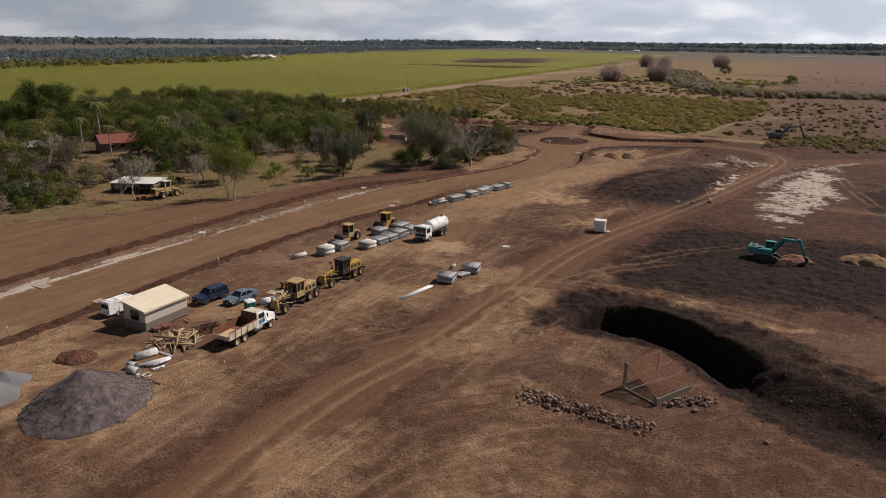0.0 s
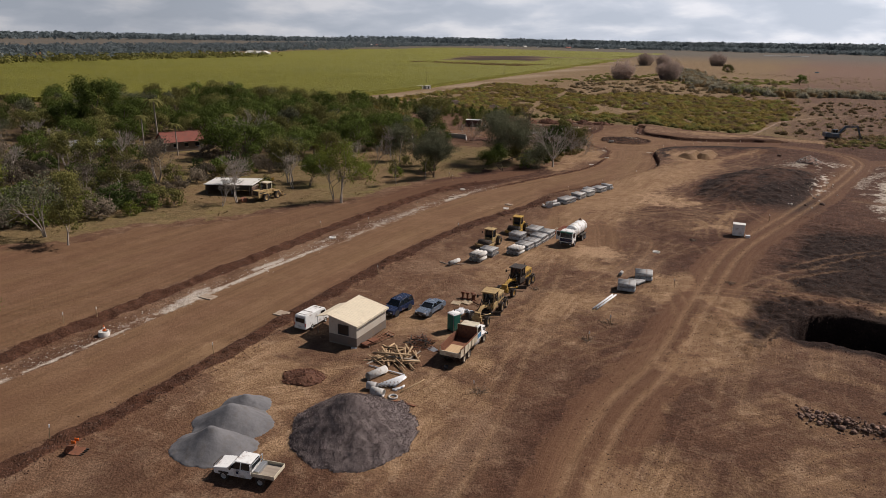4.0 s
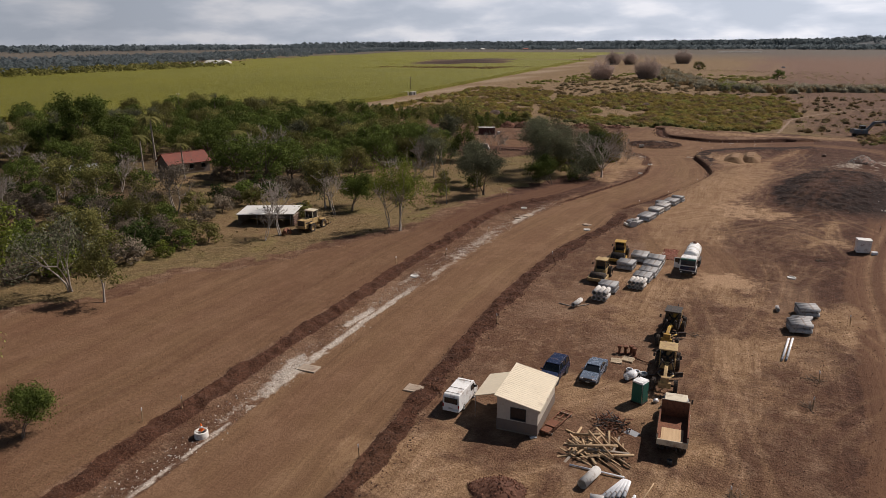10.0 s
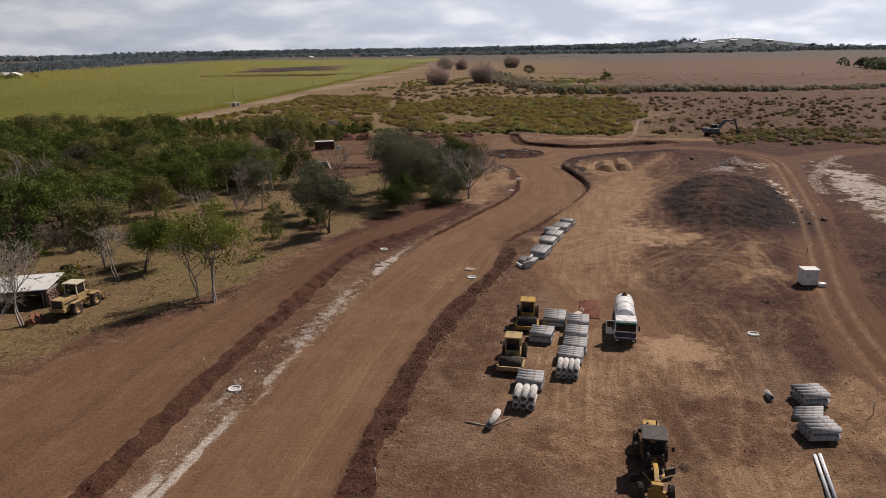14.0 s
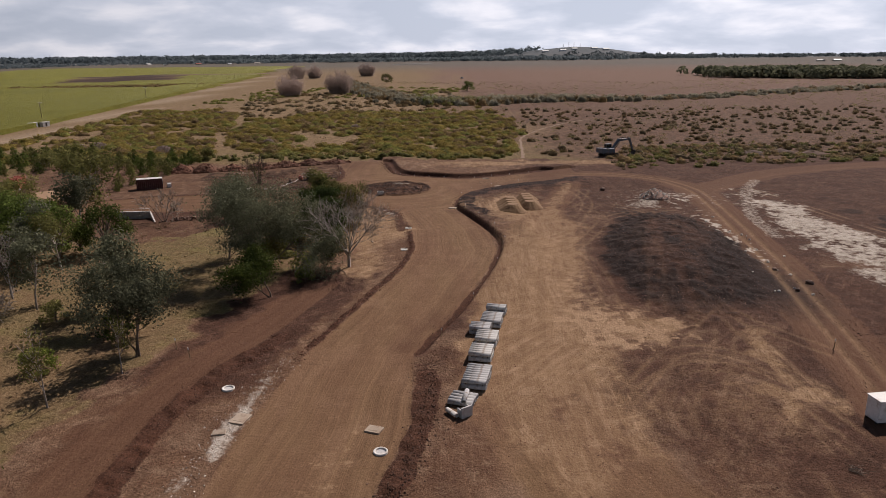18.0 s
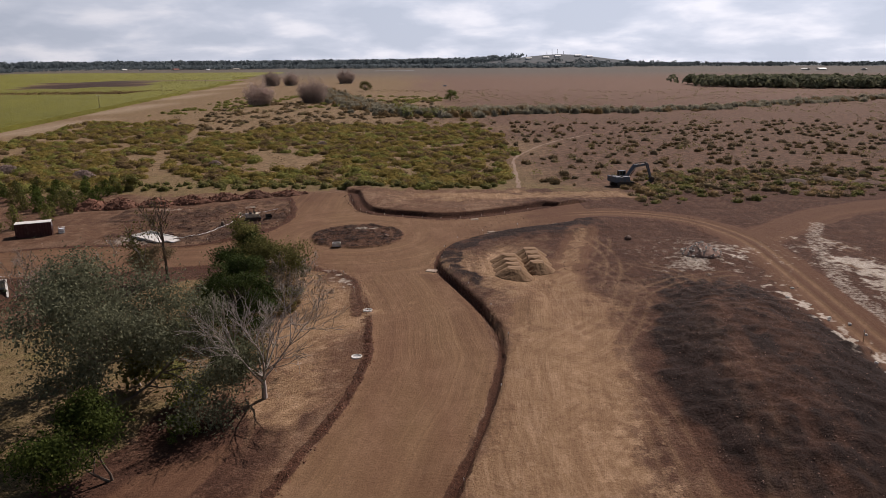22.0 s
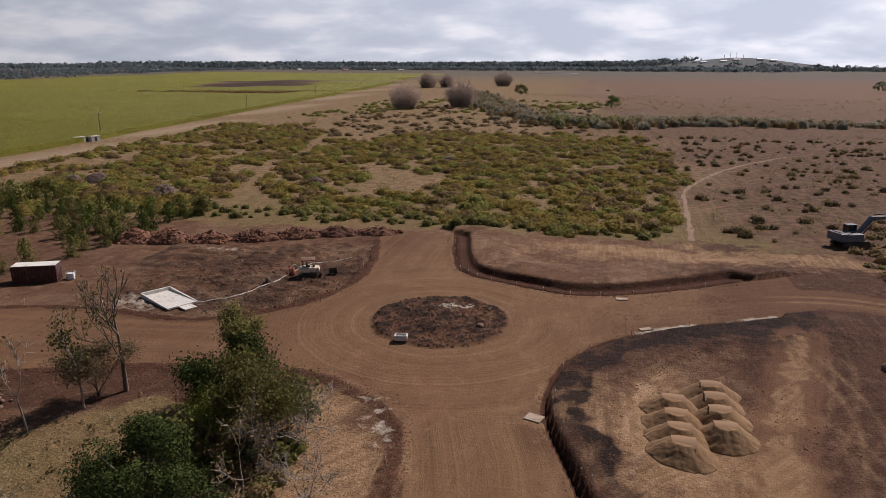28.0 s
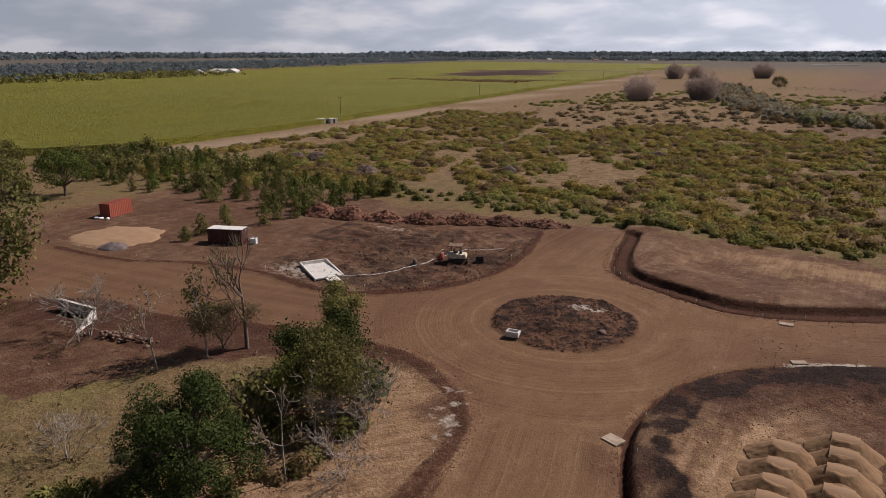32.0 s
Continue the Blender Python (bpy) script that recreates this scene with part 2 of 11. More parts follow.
TAN = ((-44, 136, 2.2, 7), (-46.5, 125.5, 3.0, 1.6), (-62, 276, 22, 6), (-40, 281, 12, 5), (-33.5, 73.9, 5, 7), (-35.5, 86, 3, 5), (-33.5, 40.8, 4, 6), (-24, 46, 7, 6), (-15, 49, 5, 4), (-23, 57, 5, 5), (-23, 71, 5, 4), (-15.6, 97, 14, 2.2),
       (-67, 148, 5, 34), (-61, 190, 5, 20), (-55.5, 147, 5, 6), (-58.8, 100, 6, 5), (-68, 215, 5, 9),
       (-66, 62, 6, 5), (-75, 40, 5, 8), (-61, 42, 6, 6), (-46, 88, 4, 8), (-97, 205, 3, 8), (-92.5, 190, 2.5, 12), (-95, 176, 3, 6), (-104, 190, 8, 10), (-70, 95, 6, 14), (-30, 60, 3, 3), (-65.6, 36.5, 2.6, 3.5), (-54, 76, 5, 10), (-58, 58, 4, 6), (-93, 198, 6, 15), (-98, 209, 6, 7), (-106, 188, 5, 7))
RED = ((-47, 82, 6, 14), (-52, 62, 4, 9), (-49, 117, 8, 9), (-54, 127, 5, 6), (-104, 14, 14, 7), (-90, 12, 10, 6), (-110, 22, 9, 5), (-55, 125, 6, 6), (-62, 128, 4, 5), (-72.5, 207, 2.5, 6), (-44, 208, 8, 9), (-33, 208, 6, 8), (-44, 226, 6, 6), (-24, 226, 6, 8), (-50, 196, 5, 9), (-48, 138, 5, 5), (-54, 137.5, 6, 4.5), (-59.5, 134, 3, 6), (-47.5, 157, 3, 3), (-53, 222, 5, 13), (-56, 196, 4, 8), (-128, 265, 17, 7), (-113, 276, 9, 8), (-55, 205, 4, 12), (-50, 172, 3, 14), (2, 214, 7, 16), (-35.5, 60, 3.2, 15), (-47, 44, 4.5, 18), (-43, 30, 6, 5), (-26.5, 89.5, 6, 3), (-53.6, 129, 5, 6), (-53, 104, 4, 8), (-41, 126, 4, 9), (-80.5, 145, 2.2, 10),
       (-57, 159, 2.5, 6), (-47, 104, 4, 12), (-60, 240, 9, 5), (-51, 248, 8, 4), (-99, 214, 5, 4), (-120, 216, 9, 3), (-44, 215, 5, 14), (-30, 164, 5, 8),
       (-36, 100, 4, 10), (-130, 206, 9, 5), (-60, 30, 8, 4), (-12, 150, 12, 16), (-24, 132, 10, 10))
RING = np.array([-91.6, 238.0])
MOUND = (-41.5, 180)
CANE_Y = np.array([180, 230, 300, 330, 400, 500, 720, 1160, 1700])
CANE_X = np.array([-380, -312, -268, -269, -274, -288, -316, -372, -480])


def fallow_at(X, Y):
    """The ploughed brown field in the cane, a slanting four-sided plot."""
    px_, py_ = X + 563, Y - 915
    a = (px_ * 353 + py_ * 138) / (127 * 353 + 150 * 138)
    b = (127 * py_ - 150 * px_) / (127 * 353 + 150 * 138)
    return np.where((a > 0) & (a < 1) & (b > 0) & (b < 1), 1.0, 0.0)


def height(X, Y):
    """The ground's height, and the shares of its kinds of soil; dark also holds painted shade."""
    n1, n2 = fbm(X * 0.11, Y * 0.11, 4, 1), fbm(X * 0.9, Y * 0.9, 3, 7)
    n3 = fbm(X * 0.035, Y * 0.035, 3, 21)
    n4 = fbm(X * 2.1, Y * 2.1, 2, 31)
    wob = (fbm(X * 0.35, Y * 0.35, 3, 5) - 0.5)
    xl, xr, xb = (np.interp(Y, RY, a) for a in (RXL, RXR)), None, np.interp(Y, BY, BX)
    xl, xr = tuple(xl)
    z = (n1 - 0.5) * 0.35 + (n2 - 0.5) * 0.10 + (n4 - 0.5) * 0.07
    site = ss(-16, -4, X - xb) * (1 - ss(280, 296, Y + wob * 8))
    road = np.zeros(X.shape)
    across = X * 1.0

    def lay(mask, a):
        nonlocal road, across
        across = np.where(mask > road, a, across)
        road = np.maximum(road, mask)

    in_main = ss(-0.3, 0.5, X - xl) * ss(-0.3, 0.5, xr - X) * (1 - ss(212, 220, Y))
    lay(in_main, X - (xl + xr) / 2)
    graded = ss(-1.5, 1.5, X - xb - 2 + wob * 5) * ss(6.0, 7.0, xl - X) * (1 - ss(158, 174, Y))
    lay(graded * 0.8, X - xl)
    for line, w, soft, k in ((LOOP, 3.2, 2.0, 1.0), (SIDE, 3.5, 3, 0.8), (STRAIGHT, 4.6, 4, 0.85)):
        d, a = line_dist(X, Y, line)
        if line is STRAIGHT:
            d_haul = d
            d = d + 3.4 * ss(198, 212, Y)
        lay((1 - ss(w, w + soft, d + wob * 2)) * k, a)
    dr = np.hypot(X - RING[0], Y - RING[1])
    dk, ak = line_dist(X, Y, KERB_R)
    dn, an = line_dist(X, Y, KERB_N)
    dw, aw = line_dist(X, Y, VERGE_NW)
    ds, a_s = line_dist(X, Y, VERGE_SW)
    hub = (1 - ss(24, 27, dr))
    hub = hub * np.where((dk < 30) & (ak > 0) & (Y < 250), 0, 1) * np.where((dn < 26) & (an < 0), 0, 1)
    hub = hub * np.where((dw < 30) & (aw < 0) & (X < -95), 0, 1) * np.where((ds < 30) & (a_s > 0) & (X < -84) & (Y < 222), 0, 1)
    lay(hub, dr)
    east = ss(0, 0.6, np.where(dk < 30, -ak, -1)) * ss(0, 0.6, np.where(dn < 30, an, -1)) * (X > -80) * (X < -44)
    lay(east, Y - 0.5 * X)
    west = np.where((dw < 30) & (aw > 0) & (ds < 30) & (a_s < 0) & (X < -96), 1.0, 0.0)
    lay(west, Y - 0.1 * X)
    north = np.where((dw < 30) & (aw > 0) & (dn < 30) & (an > 0) & (Y > 240) & (Y < 282), 1.0, 0.0)
    lay(north, X)
    z = z * (1 - 0.72 * road)
    dl, al = line_dist(X, Y, LOOP)
    rut = np.where(dl < 6, np.exp(-((np.abs(np.abs(al) - 1.15) - 0.0) / 0.45) ** 2), 0)
    rut = rut * ss(-52, -44, X)
    z = z - 0.10 * rut

    # loose dark soil: berms, cut edges, trenches
    xk = np.interp(Y, BANK_Y, BANK_X)
    across_bank = X - xk + wob * 1.1
    lb = ss(-1.5, -0.9, across_bank) * (1 - ss(0.5, 1.3, across_bank)) * ss(21.5, 24, Y + wob * 2) * (1 - ss(142, 152, Y))
    edge_l = (1 - ss(0.35, 0.8, np.abs(X - xl + 0.4 + wob * 0.8))) * ss(136, 146, Y) * (1 - ss(188, 204, Y))
    upper = (1 - ss(-1.8, 0.9, across_bank)) * ss(-3, 3, X - xb + 4) * ss(0, 20, Y) * (1 - ss(136, 152, Y))
    rt = ss(-0.2, 0.3, X - xr + wob) * ss(-0.2, 0.5, xr + 2.5 - X + wob * 1.8) * (1 - ss(128, 146, Y)) * ss(-20, 0, Y)
    kr = 1 - ss(0.25, 0.8, np.abs(ak - 0.45) + wob * 0.7) if dk.min() < 30 else 0 * X
    kr = np.where(dk < 6, kr, 0)
    kn = np.where(dn < 8, 1 - ss(1.3, 2.0, np.abs(an + 1.7) + wob * 1.2), 0)
    kw = np.where(dw < 6, 1 - ss(0.4, 1.2, np.abs(aw + 0.4) + wob), 0)
    ks = np.where(ds < 6, 1 - ss(0.5, 1.8, np.abs(a_s - 0.8) + wob), 0)
    isl = 1 - ss(8.3, 9.0, dr + wob * 0.8)
    trench = np.clip(lb + 0.8 * edge_l + rt + kr + kn + 0.7 * kw + 0.6 * ks, 0, 1)
    z = z + 0.45 * upper + lb * (0.10 + 0.75 * (n2 - 0.5)) + edge_l * (0.12 + 0.5 * (n2 - 0.4)) + rt * (0.12 + 0.6 * (n2 - 0.45))
    step = np.where(dk < 12, ss(0.5, 1.0, ak) * (1 - ss(6, 12, dk)), 0)
    # cut and cut_n lower the kerb line and also put its shade into dark
    cut = np.where(dk < 4, np.exp(-((ak - 0.35) / 0.32) ** 2), 0) * ss(132, 146, Y)
    cut_n = np.where(dn < 4, np.exp(-((an + 0.5) / 0.35) ** 2), 0)
    z = z + 0.62 * step * ss(150, 168, Y) - 0.2 * kr - 0.5 * cut - 0.4 * cut_n
    z = z + np.where(dn < 14, ss(2.5, 3.3, -an) * (1 - ss(8, 14, dn)), 0) * 0.8 - 0.28 * kn
    z = z + 0.2 * kw + 0.12 * ks
    z = z + isl * (0.25 + 0.55 * (n2 - 0.35) + 0.5 * (1 - ss(0, 8, dr)))
    strip = np.exp(-((X - xl + 1.1 + wob * 0.9) / np.interp(Y, [40, 50, 76, 84, 112, 120], [0.45, 1.0, 0.95, 1.8, 1.4, 1.1])) ** 2) * (1 - ss(138, 146, Y))

    # the dark spoil mound, the pit and the ripped ground beside it
    mx, my = X - MOUND[0], Y - MOUND[1]
    ang = radians(-11)
    ru = np.hypot((mx * math.cos(ang) + my * math.sin(ang)) / 12.8, (-mx * math.sin(ang) + my * math.cos(ang)) / 33.0) + wob * 0.24
    mound = 1 - ss(0.78, 1.02, ru)
    z = z + 2.0 * (1 - ss(0.35, 1.05, ru)) + mound * (n2 - 0.5) * 0.5
    small = np.exp(-((X + 33) ** 2 + (Y - 222) ** 2) / 14)
    z = z + 1.3 * small
    dp, ap = line_dist(X, Y, PIT)
    dpf, apf = line_dist(X, Y, PIT_FAR)
    dpn, apn = line_dist(X, Y, PIT_NEAR)
    in_pit = np.where((dpf < 30) & (dpn < 30) & (apf > 0) & (apn < 0), 1.0, 0.0)
    deep_f, deep_n = np.where(in_pit > 0, dpf, 0) + wob * 1.2 * in_pit, np.where(in_pit > 0, dpn, 0)
    pit = in_pit * ss(0.0, 1.3 + 4.2 * ss(-14, -4, X), deep_f) * ss(0.0, 4.5, deep_n) * (1 - 0.45 * ss(-14, -2, X))
    z = z - 4.6 * pit * (0.85 + 0.3 * n2) + 0.8 * np.exp(-((dp - 9) / 2.6) ** 2) * (n2 + 0.2) * np.where(apf < 0, 0.7, 0.15)
    ripped = ss(-34, -26, X + wob * 8 + (n3 - 0.5) * 10) * (1 - ss(134, 150, Y + wob * 6)) * ss(84, 96, Y + wob * 10 - 0.5 * (X + 25))
    ripped = np.maximum(ripped, np.maximum(in_pit, np.where(apf < 0, 1 - ss(3, 8, dpf + wob * 7), 1 - ss(0.5, 2.2, dpn + wob * 2.5))) * 0.95)
    z = z + ripped * ((n2 - 0.5) * 0.55 + (n4 - 0.5) * 0.35)
    flank_e = np.exp(-(((X + 33.5) / 6) ** 2 + ((Y - 163) / 13) ** 2) * 0.7)
    nw = np.where((dw < 60) & (aw < -0.6) & (X > -146) & (X < -104), 1.0, 0.0) * ss(231, 236, Y) * (1 - ss(266, 272, Y + wob * 7 - (X + 125) * 0.25))
    nw = nw * ss(-2.5, 2.5, X + 141 - (Y - 243) * -0.45 + wob * 6)
    z = z + nw * ((n2 - 0.5) * 0.7 + 0.15)
    inner = np.where((dk < 14) & (ak > 1.0), 1 - ss(4, 13, dk + wob * 6), 0) * ss(205, 222, Y)
    rim = np.where((dk < 8) & (ak > 0.6), 1 - ss(3.4, 4.8, dk + wob * 4 + (n4 - 0.5) * 1.6), 0) * ss(198, 208, Y)
    ridge = np.where((dk < 9) & (ak > 0.6), np.exp(-((dk - 3.9 + wob * 3.5) / 0.75) ** 2), 0) * ss(200, 210, Y) * (1 - ss(236, 242, Y))
    back = np.exp(-(((X + 60) / 12) ** 2 + ((Y - 241 - 0.25 * (X + 60)) / 5) ** 2)) * np.where((dk < 30) & (ak > 0.6), 1, 0)
    wx_ = X + (fbm(X * 0.13, Y * 0.07, 4, 41) - 0.5) * 15 + wob * 5
    wy_ = Y + (fbm(X * 0.09, Y * 0.09, 4, 43) - 0.5) * 22 + wob * 6
    bank = ss(-2, 2, X + 121.3 - (Y - 202.6) * 0.4 + wob * 5) * (1 - ss(210, 217, Y + wob * 6)) * ss(180, 188, Y)
    red = np.zeros(X.shape)
    for cx, cy, rx, ry in RED:
        red = np.maximum(red, 0.85 * np.exp(-(((wx_ - cx) / rx) ** 2 + ((wy_ - cy) / ry) ** 2) * 0.6))
    flank = np.where(dl < 14, 1 - ss(4, 9, dl + wob * 5), 0) * ss(54, 70, Y) * (1 - ss(205, 228, Y))
    eastern = ss(-40, -26, X + (n3 - 0.5) * 18 + wob * 6) * (1 - ss(160, 180, Y)) * 0.85 * (0.12 + 0.88 * ss(64, 80, Y + wob * 8))
    eastern = np.maximum(eastern, ss(-58, -40, X + (n3 - 0.5) * 24 + wob * 8) * (1 - ss(166, 176, Y)) * 0.95 * (ss(108, 120, Y) + (1 - ss(108, 120, Y)) * ss(-50, -42, X + (n3 - 0.5) * 20) * 0.9))
    eastern = np.maximum(eastern, ss(-29, -24, X + wob * 5) * ss(168, 180, Y) * 0.97)
    eastern = np.maximum(eastern, ss(-62, -54, X + wob * 6) * ss(224, 232, Y) * 0.85)
    eastern = np.maximum(eastern, ss(-52, -44, X + wob * 9) * ss(250, 262, Y + wob * 6) * 0.8)
    eastern = np.maximum(eastern, ss(-61, -55, X + wob * 8) * ss(202, 212, Y + wob * 8) * 0.95 * ss(1.0, 2.4, d_haul + wob * 3))
    eastern = np.maximum(eastern, np.maximum(np.maximum(inner, rim), np.maximum(isl, (1 - ss(0.95, 1.25, ru)))))
    red = np.clip(np.maximum(red, np.maximum(flank * 0.9, eastern)) + graded * np.interp(Y, [60, 95, 125], [0.35, 0.55, 1.0]) + 0.2 * west * ss(0.4, 0.6, n1), 0, 1) * site
    soil_sw = np.where((ds < 14) & (a_s > 0.5), 1 - ss(7.5, 10, ds + wob * 6), 0) * (1 - ss(-104, -98, X))
    soil_w = ss(-1.5, 1.5, X - np.interp(Y, [130, 142, 162, 176], [-110.5, -109.5, -107, -101]) + wob * 6) * ss(1.5, 3.5, xl - X + wob * 3) * ss(126, 136, Y) * (1 - ss(166, 178, Y))
    red = np.maximum(red, 0.95 * np.maximum(soil_sw, soil_w))
    red = np.maximum(red, ss(184, 196, Y + wob * 14) * (1 - ss(276, 290, Y + wob * 12)) * ss(-215, -190, X) * (1 - ss(-112, -100, X)) * 0.4 * (1 - bank))
    red = red * (0.66 + 0.34 * np.maximum(ss(92, 124, Y + wob * 10), ss(-50, -45, X + wob * 6) * (1 - ss(-38, -34, X))))
    tan = np.zeros(X.shape)
    for cx, cy, rx, ry in TAN:
        tan = np.maximum(tan, 0.9 * np.exp(-(((wx_ - cx) / rx) ** 2 + ((wy_ - cy) / ry) ** 2) * 0.6))
    tan = np.maximum(tan, (0.8 - 0.2 * ss(206, 216, Y)) * (1 - ss(0.6, 2.4, d_haul + wob * 3)) * ss(198, 206, Y))
    tan = np.maximum(tan, (0.55 + 0.4 * ss(0.42, 0.58, n1)) * (1 - ss(4.5, 9, d_haul + wob * 5)) * ss(116, 132, Y) * (1 - ss(184, 198, Y)))
    tan = np.clip(tan * (1 - 0.35 * ss(-38, -30, X) * (1 - ss(84, 90, Y))), 0, 1) * (1 - pit)
    tread = np.zeros(X.shape)
    for k, line in enumerate(TRACKS):
        dt, a_t = line_dist(X, Y, line, 6)
        ends = ss(1.5, 8, np.minimum(np.hypot(X - line[0][0], Y - line[0][1]), np.hypot(X - line[-1][0], Y - line[-1][1])))
        tread = np.maximum(tread, (1.0 if k < 12 else 0.45 if k < 28 else 0.7 if k < 58 else 0.6) * ends * ss(0.25, 0.5, n1) * np.where(dt < 3, np.exp(-((np.abs(a_t) - 1.05) / 0.30) ** 2), 0))
    tread = tread * (1 - 0.85 * mound)
    streaky = fbm((mx * math.cos(ang) + my * math.sin(ang)) * 0.8, Y * 0.05, 4, 59)
    crest = ss(0.25, 0.7, 1 - ru) * ss(0.40, 0.62, fbm(X * 0.22, Y * 0.10, 3, 57))
    # the wood-edge term of dark puts the trees' shade into the soil colour
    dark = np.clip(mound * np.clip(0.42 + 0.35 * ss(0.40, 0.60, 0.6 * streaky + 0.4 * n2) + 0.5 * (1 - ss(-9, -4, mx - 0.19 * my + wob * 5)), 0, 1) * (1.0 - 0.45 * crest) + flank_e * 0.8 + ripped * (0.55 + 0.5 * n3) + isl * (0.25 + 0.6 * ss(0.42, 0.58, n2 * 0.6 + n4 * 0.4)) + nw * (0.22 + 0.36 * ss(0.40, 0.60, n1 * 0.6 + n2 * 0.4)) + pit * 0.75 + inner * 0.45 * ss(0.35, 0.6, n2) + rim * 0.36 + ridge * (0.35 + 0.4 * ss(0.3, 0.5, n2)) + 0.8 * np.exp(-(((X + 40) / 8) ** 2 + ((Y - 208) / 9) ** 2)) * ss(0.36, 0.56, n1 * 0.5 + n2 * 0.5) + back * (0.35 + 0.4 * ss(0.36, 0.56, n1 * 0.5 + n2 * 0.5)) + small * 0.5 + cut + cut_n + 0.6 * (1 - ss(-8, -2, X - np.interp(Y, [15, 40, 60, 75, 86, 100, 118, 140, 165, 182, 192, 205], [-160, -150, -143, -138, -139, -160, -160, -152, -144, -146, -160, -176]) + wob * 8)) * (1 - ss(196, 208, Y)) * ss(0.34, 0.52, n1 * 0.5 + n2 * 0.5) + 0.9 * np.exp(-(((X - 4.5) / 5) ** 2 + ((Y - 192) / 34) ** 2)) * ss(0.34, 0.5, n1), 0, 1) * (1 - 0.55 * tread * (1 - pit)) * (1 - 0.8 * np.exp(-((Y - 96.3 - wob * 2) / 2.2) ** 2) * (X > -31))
    z = z - 0.05 * tread

    # pale rock flour and sand
    white = strip * ss(0.36, 0.56, fbm(X * 0.5, Y * 0.12, 3, 61)) * np.interp(Y, [20, 21.5, 36, 46, 52, 76, 88, 100, 118, 128, 140], [.0, .1, .2, .5, 2.0, 2.0, .9, .4, 1.0, .8, 0])
    white = np.maximum(white, np.exp(-((X - xl + 0.4 + wob * 0.5) / np.interp(Y, [38, 50], [0.24, 0.5])) ** 4) * ss(20, 22, Y) * (1 - ss(76, 84, Y)) * ss(0.30, 0.42, fbm(X * 0.7, Y * 0.3, 3, 63) + 0.12 * ss(44, 50, Y)))
    dwt, awt = line_dist(X, Y, WHITE_TRACK)
    wa = (1 - ss(4.5, 9.5, np.hypot(X + 10.8 - (Y - 195) * 0.03, (Y - 193) * 0.19) + wob * 8)) * ss(0.3, 0.5, n1 + 0.12)
    white = np.maximum(white, np.maximum(wa * 0.8 * ss(0.26, 0.60, n2 * 0.5 + n1 * 0.5), (1 - ss(0.8, 2.2, dwt)) * 0.42))
    wr = np.exp(-(((X + 30) / 13) ** 2 + ((Y - 221) / 12) ** 2)) * ss(0.40, 0.60, n2 * 0.5 + n1 * 0.5)
    wr2 = np.exp(-(((X + 28.5 - (Y - 200) * 0.03) / 2.2) ** 2)) * ss(168, 178, Y) * (1 - ss(205, 215, Y)) * ss(0.54, 0.70, n2) * 0.85
    wp = 0.8 * np.exp(-(((X + 92 + (Y - 212) * 0.45) / 1.5) ** 2 + ((Y - 212) / 5) ** 2)) * ss(0.34, 0.6, n2)
    wi = isl * np.exp(-(((X + 90) / 4) ** 2 + ((Y - 242) / 1.6) ** 2)) * ss(0.4, 0.5, n2)
    wk = np.where(dk < 3, np.exp(-((ak + 0.2) / 0.6) ** 2), 0) * ss(232, 240, Y) * ss(0.32, 0.46, n1)
    wh = np.exp(-(((X + 131.5) / 7) ** 2 + ((Y - 235.6) / 3.6) ** 2)) + 0.8 * np.exp(-(((X + 136) / 6) ** 2 + ((Y - 263.5) / 1.3) ** 2))
    white = np.clip(white + wr * 0.75 + wr2 + wp + wi * 0.8 + wk + wh * 0.6, 0, 1)

    def blob(cx, cy, rx, ry, s=0.5):
        return np.exp(-(((X - cx) / rx) ** 2 + ((Y - cy) / ry) ** 2)) * ss(0.38, 0.6, s * n1 + (1 - s) * n2 + 0.04)
    sand = blob(-58.5, 101, 7, 6) + blob(-56, 147, 8, 6) * 1.1 + 0.5 * blob(-43, 134, 4, 8) + blob(-66, 219, 6, 10) + 0.7 * blob(-62, 165, 8, 30)
    sand = sand + 0.6 * blob(-52, 87, 5, 6) + 0.5 * blob(-75, 270, 22, 4) + 0.9 * blob(-172, 229, 8, 7, 0.1) + 0.5 * blob(-20, 47, 6, 5)
    sand = sand + 0.55 * blob(-88, 120, 5, 30) + 0.5 * blob(-30, 108, 6, 6) + 0.35 * hub * ss(0.5, 0.7, n1) + blob(-45, 200, 3, 25) * 0.3
    sand = np.clip(sand * 0.72, 0, 1)
    yard = np.exp(-(((X + 72) / 9) ** 2 + ((Y - 78) / 32) ** 2)) * ss(0.45, 0.62, n1 * 0.6 + n2 * 0.4) * (1 - road)
    plateau = np.where(dn < 80, 1, 0) * ss(255, 262, Y) * ss(-96, -90, X) * (1 - ss(-40, -20, X)) * ss(0.42, 0.6, n1 * 0.7 + n2 * 0.3) * (1 - trench)
    bare = ss(184, 196, Y + wob * 14) * (1 - ss(276, 290, Y + wob * 12)) * ss(-215, -190, X) * (1 - bank)
    grass = np.clip((1 - ss(-6, 3, X - xb + wob * 9)) * (1 - bare * 0.9) + ss(280, 294, Y + wob * 10) + yard * 0.22 + plateau * 0.4, 0, 1) * (1 - road) * (1 - trench * 0.9) * (1 - 0.9 * np.maximum(soil_sw, soil_w))
    z = z + grass * ((n4 - 0.5) * 0.25)

    # the wide land
    far_grass = ss(276, 292, Y + wob * 10)
    cane_edge = np.interp(Y, CANE_Y, CANE_X)
    lane = (1 - ss(5.5, 8.0, np.abs(X - cane_edge - 13) + wob * 2)) * ss(285, 310, Y)
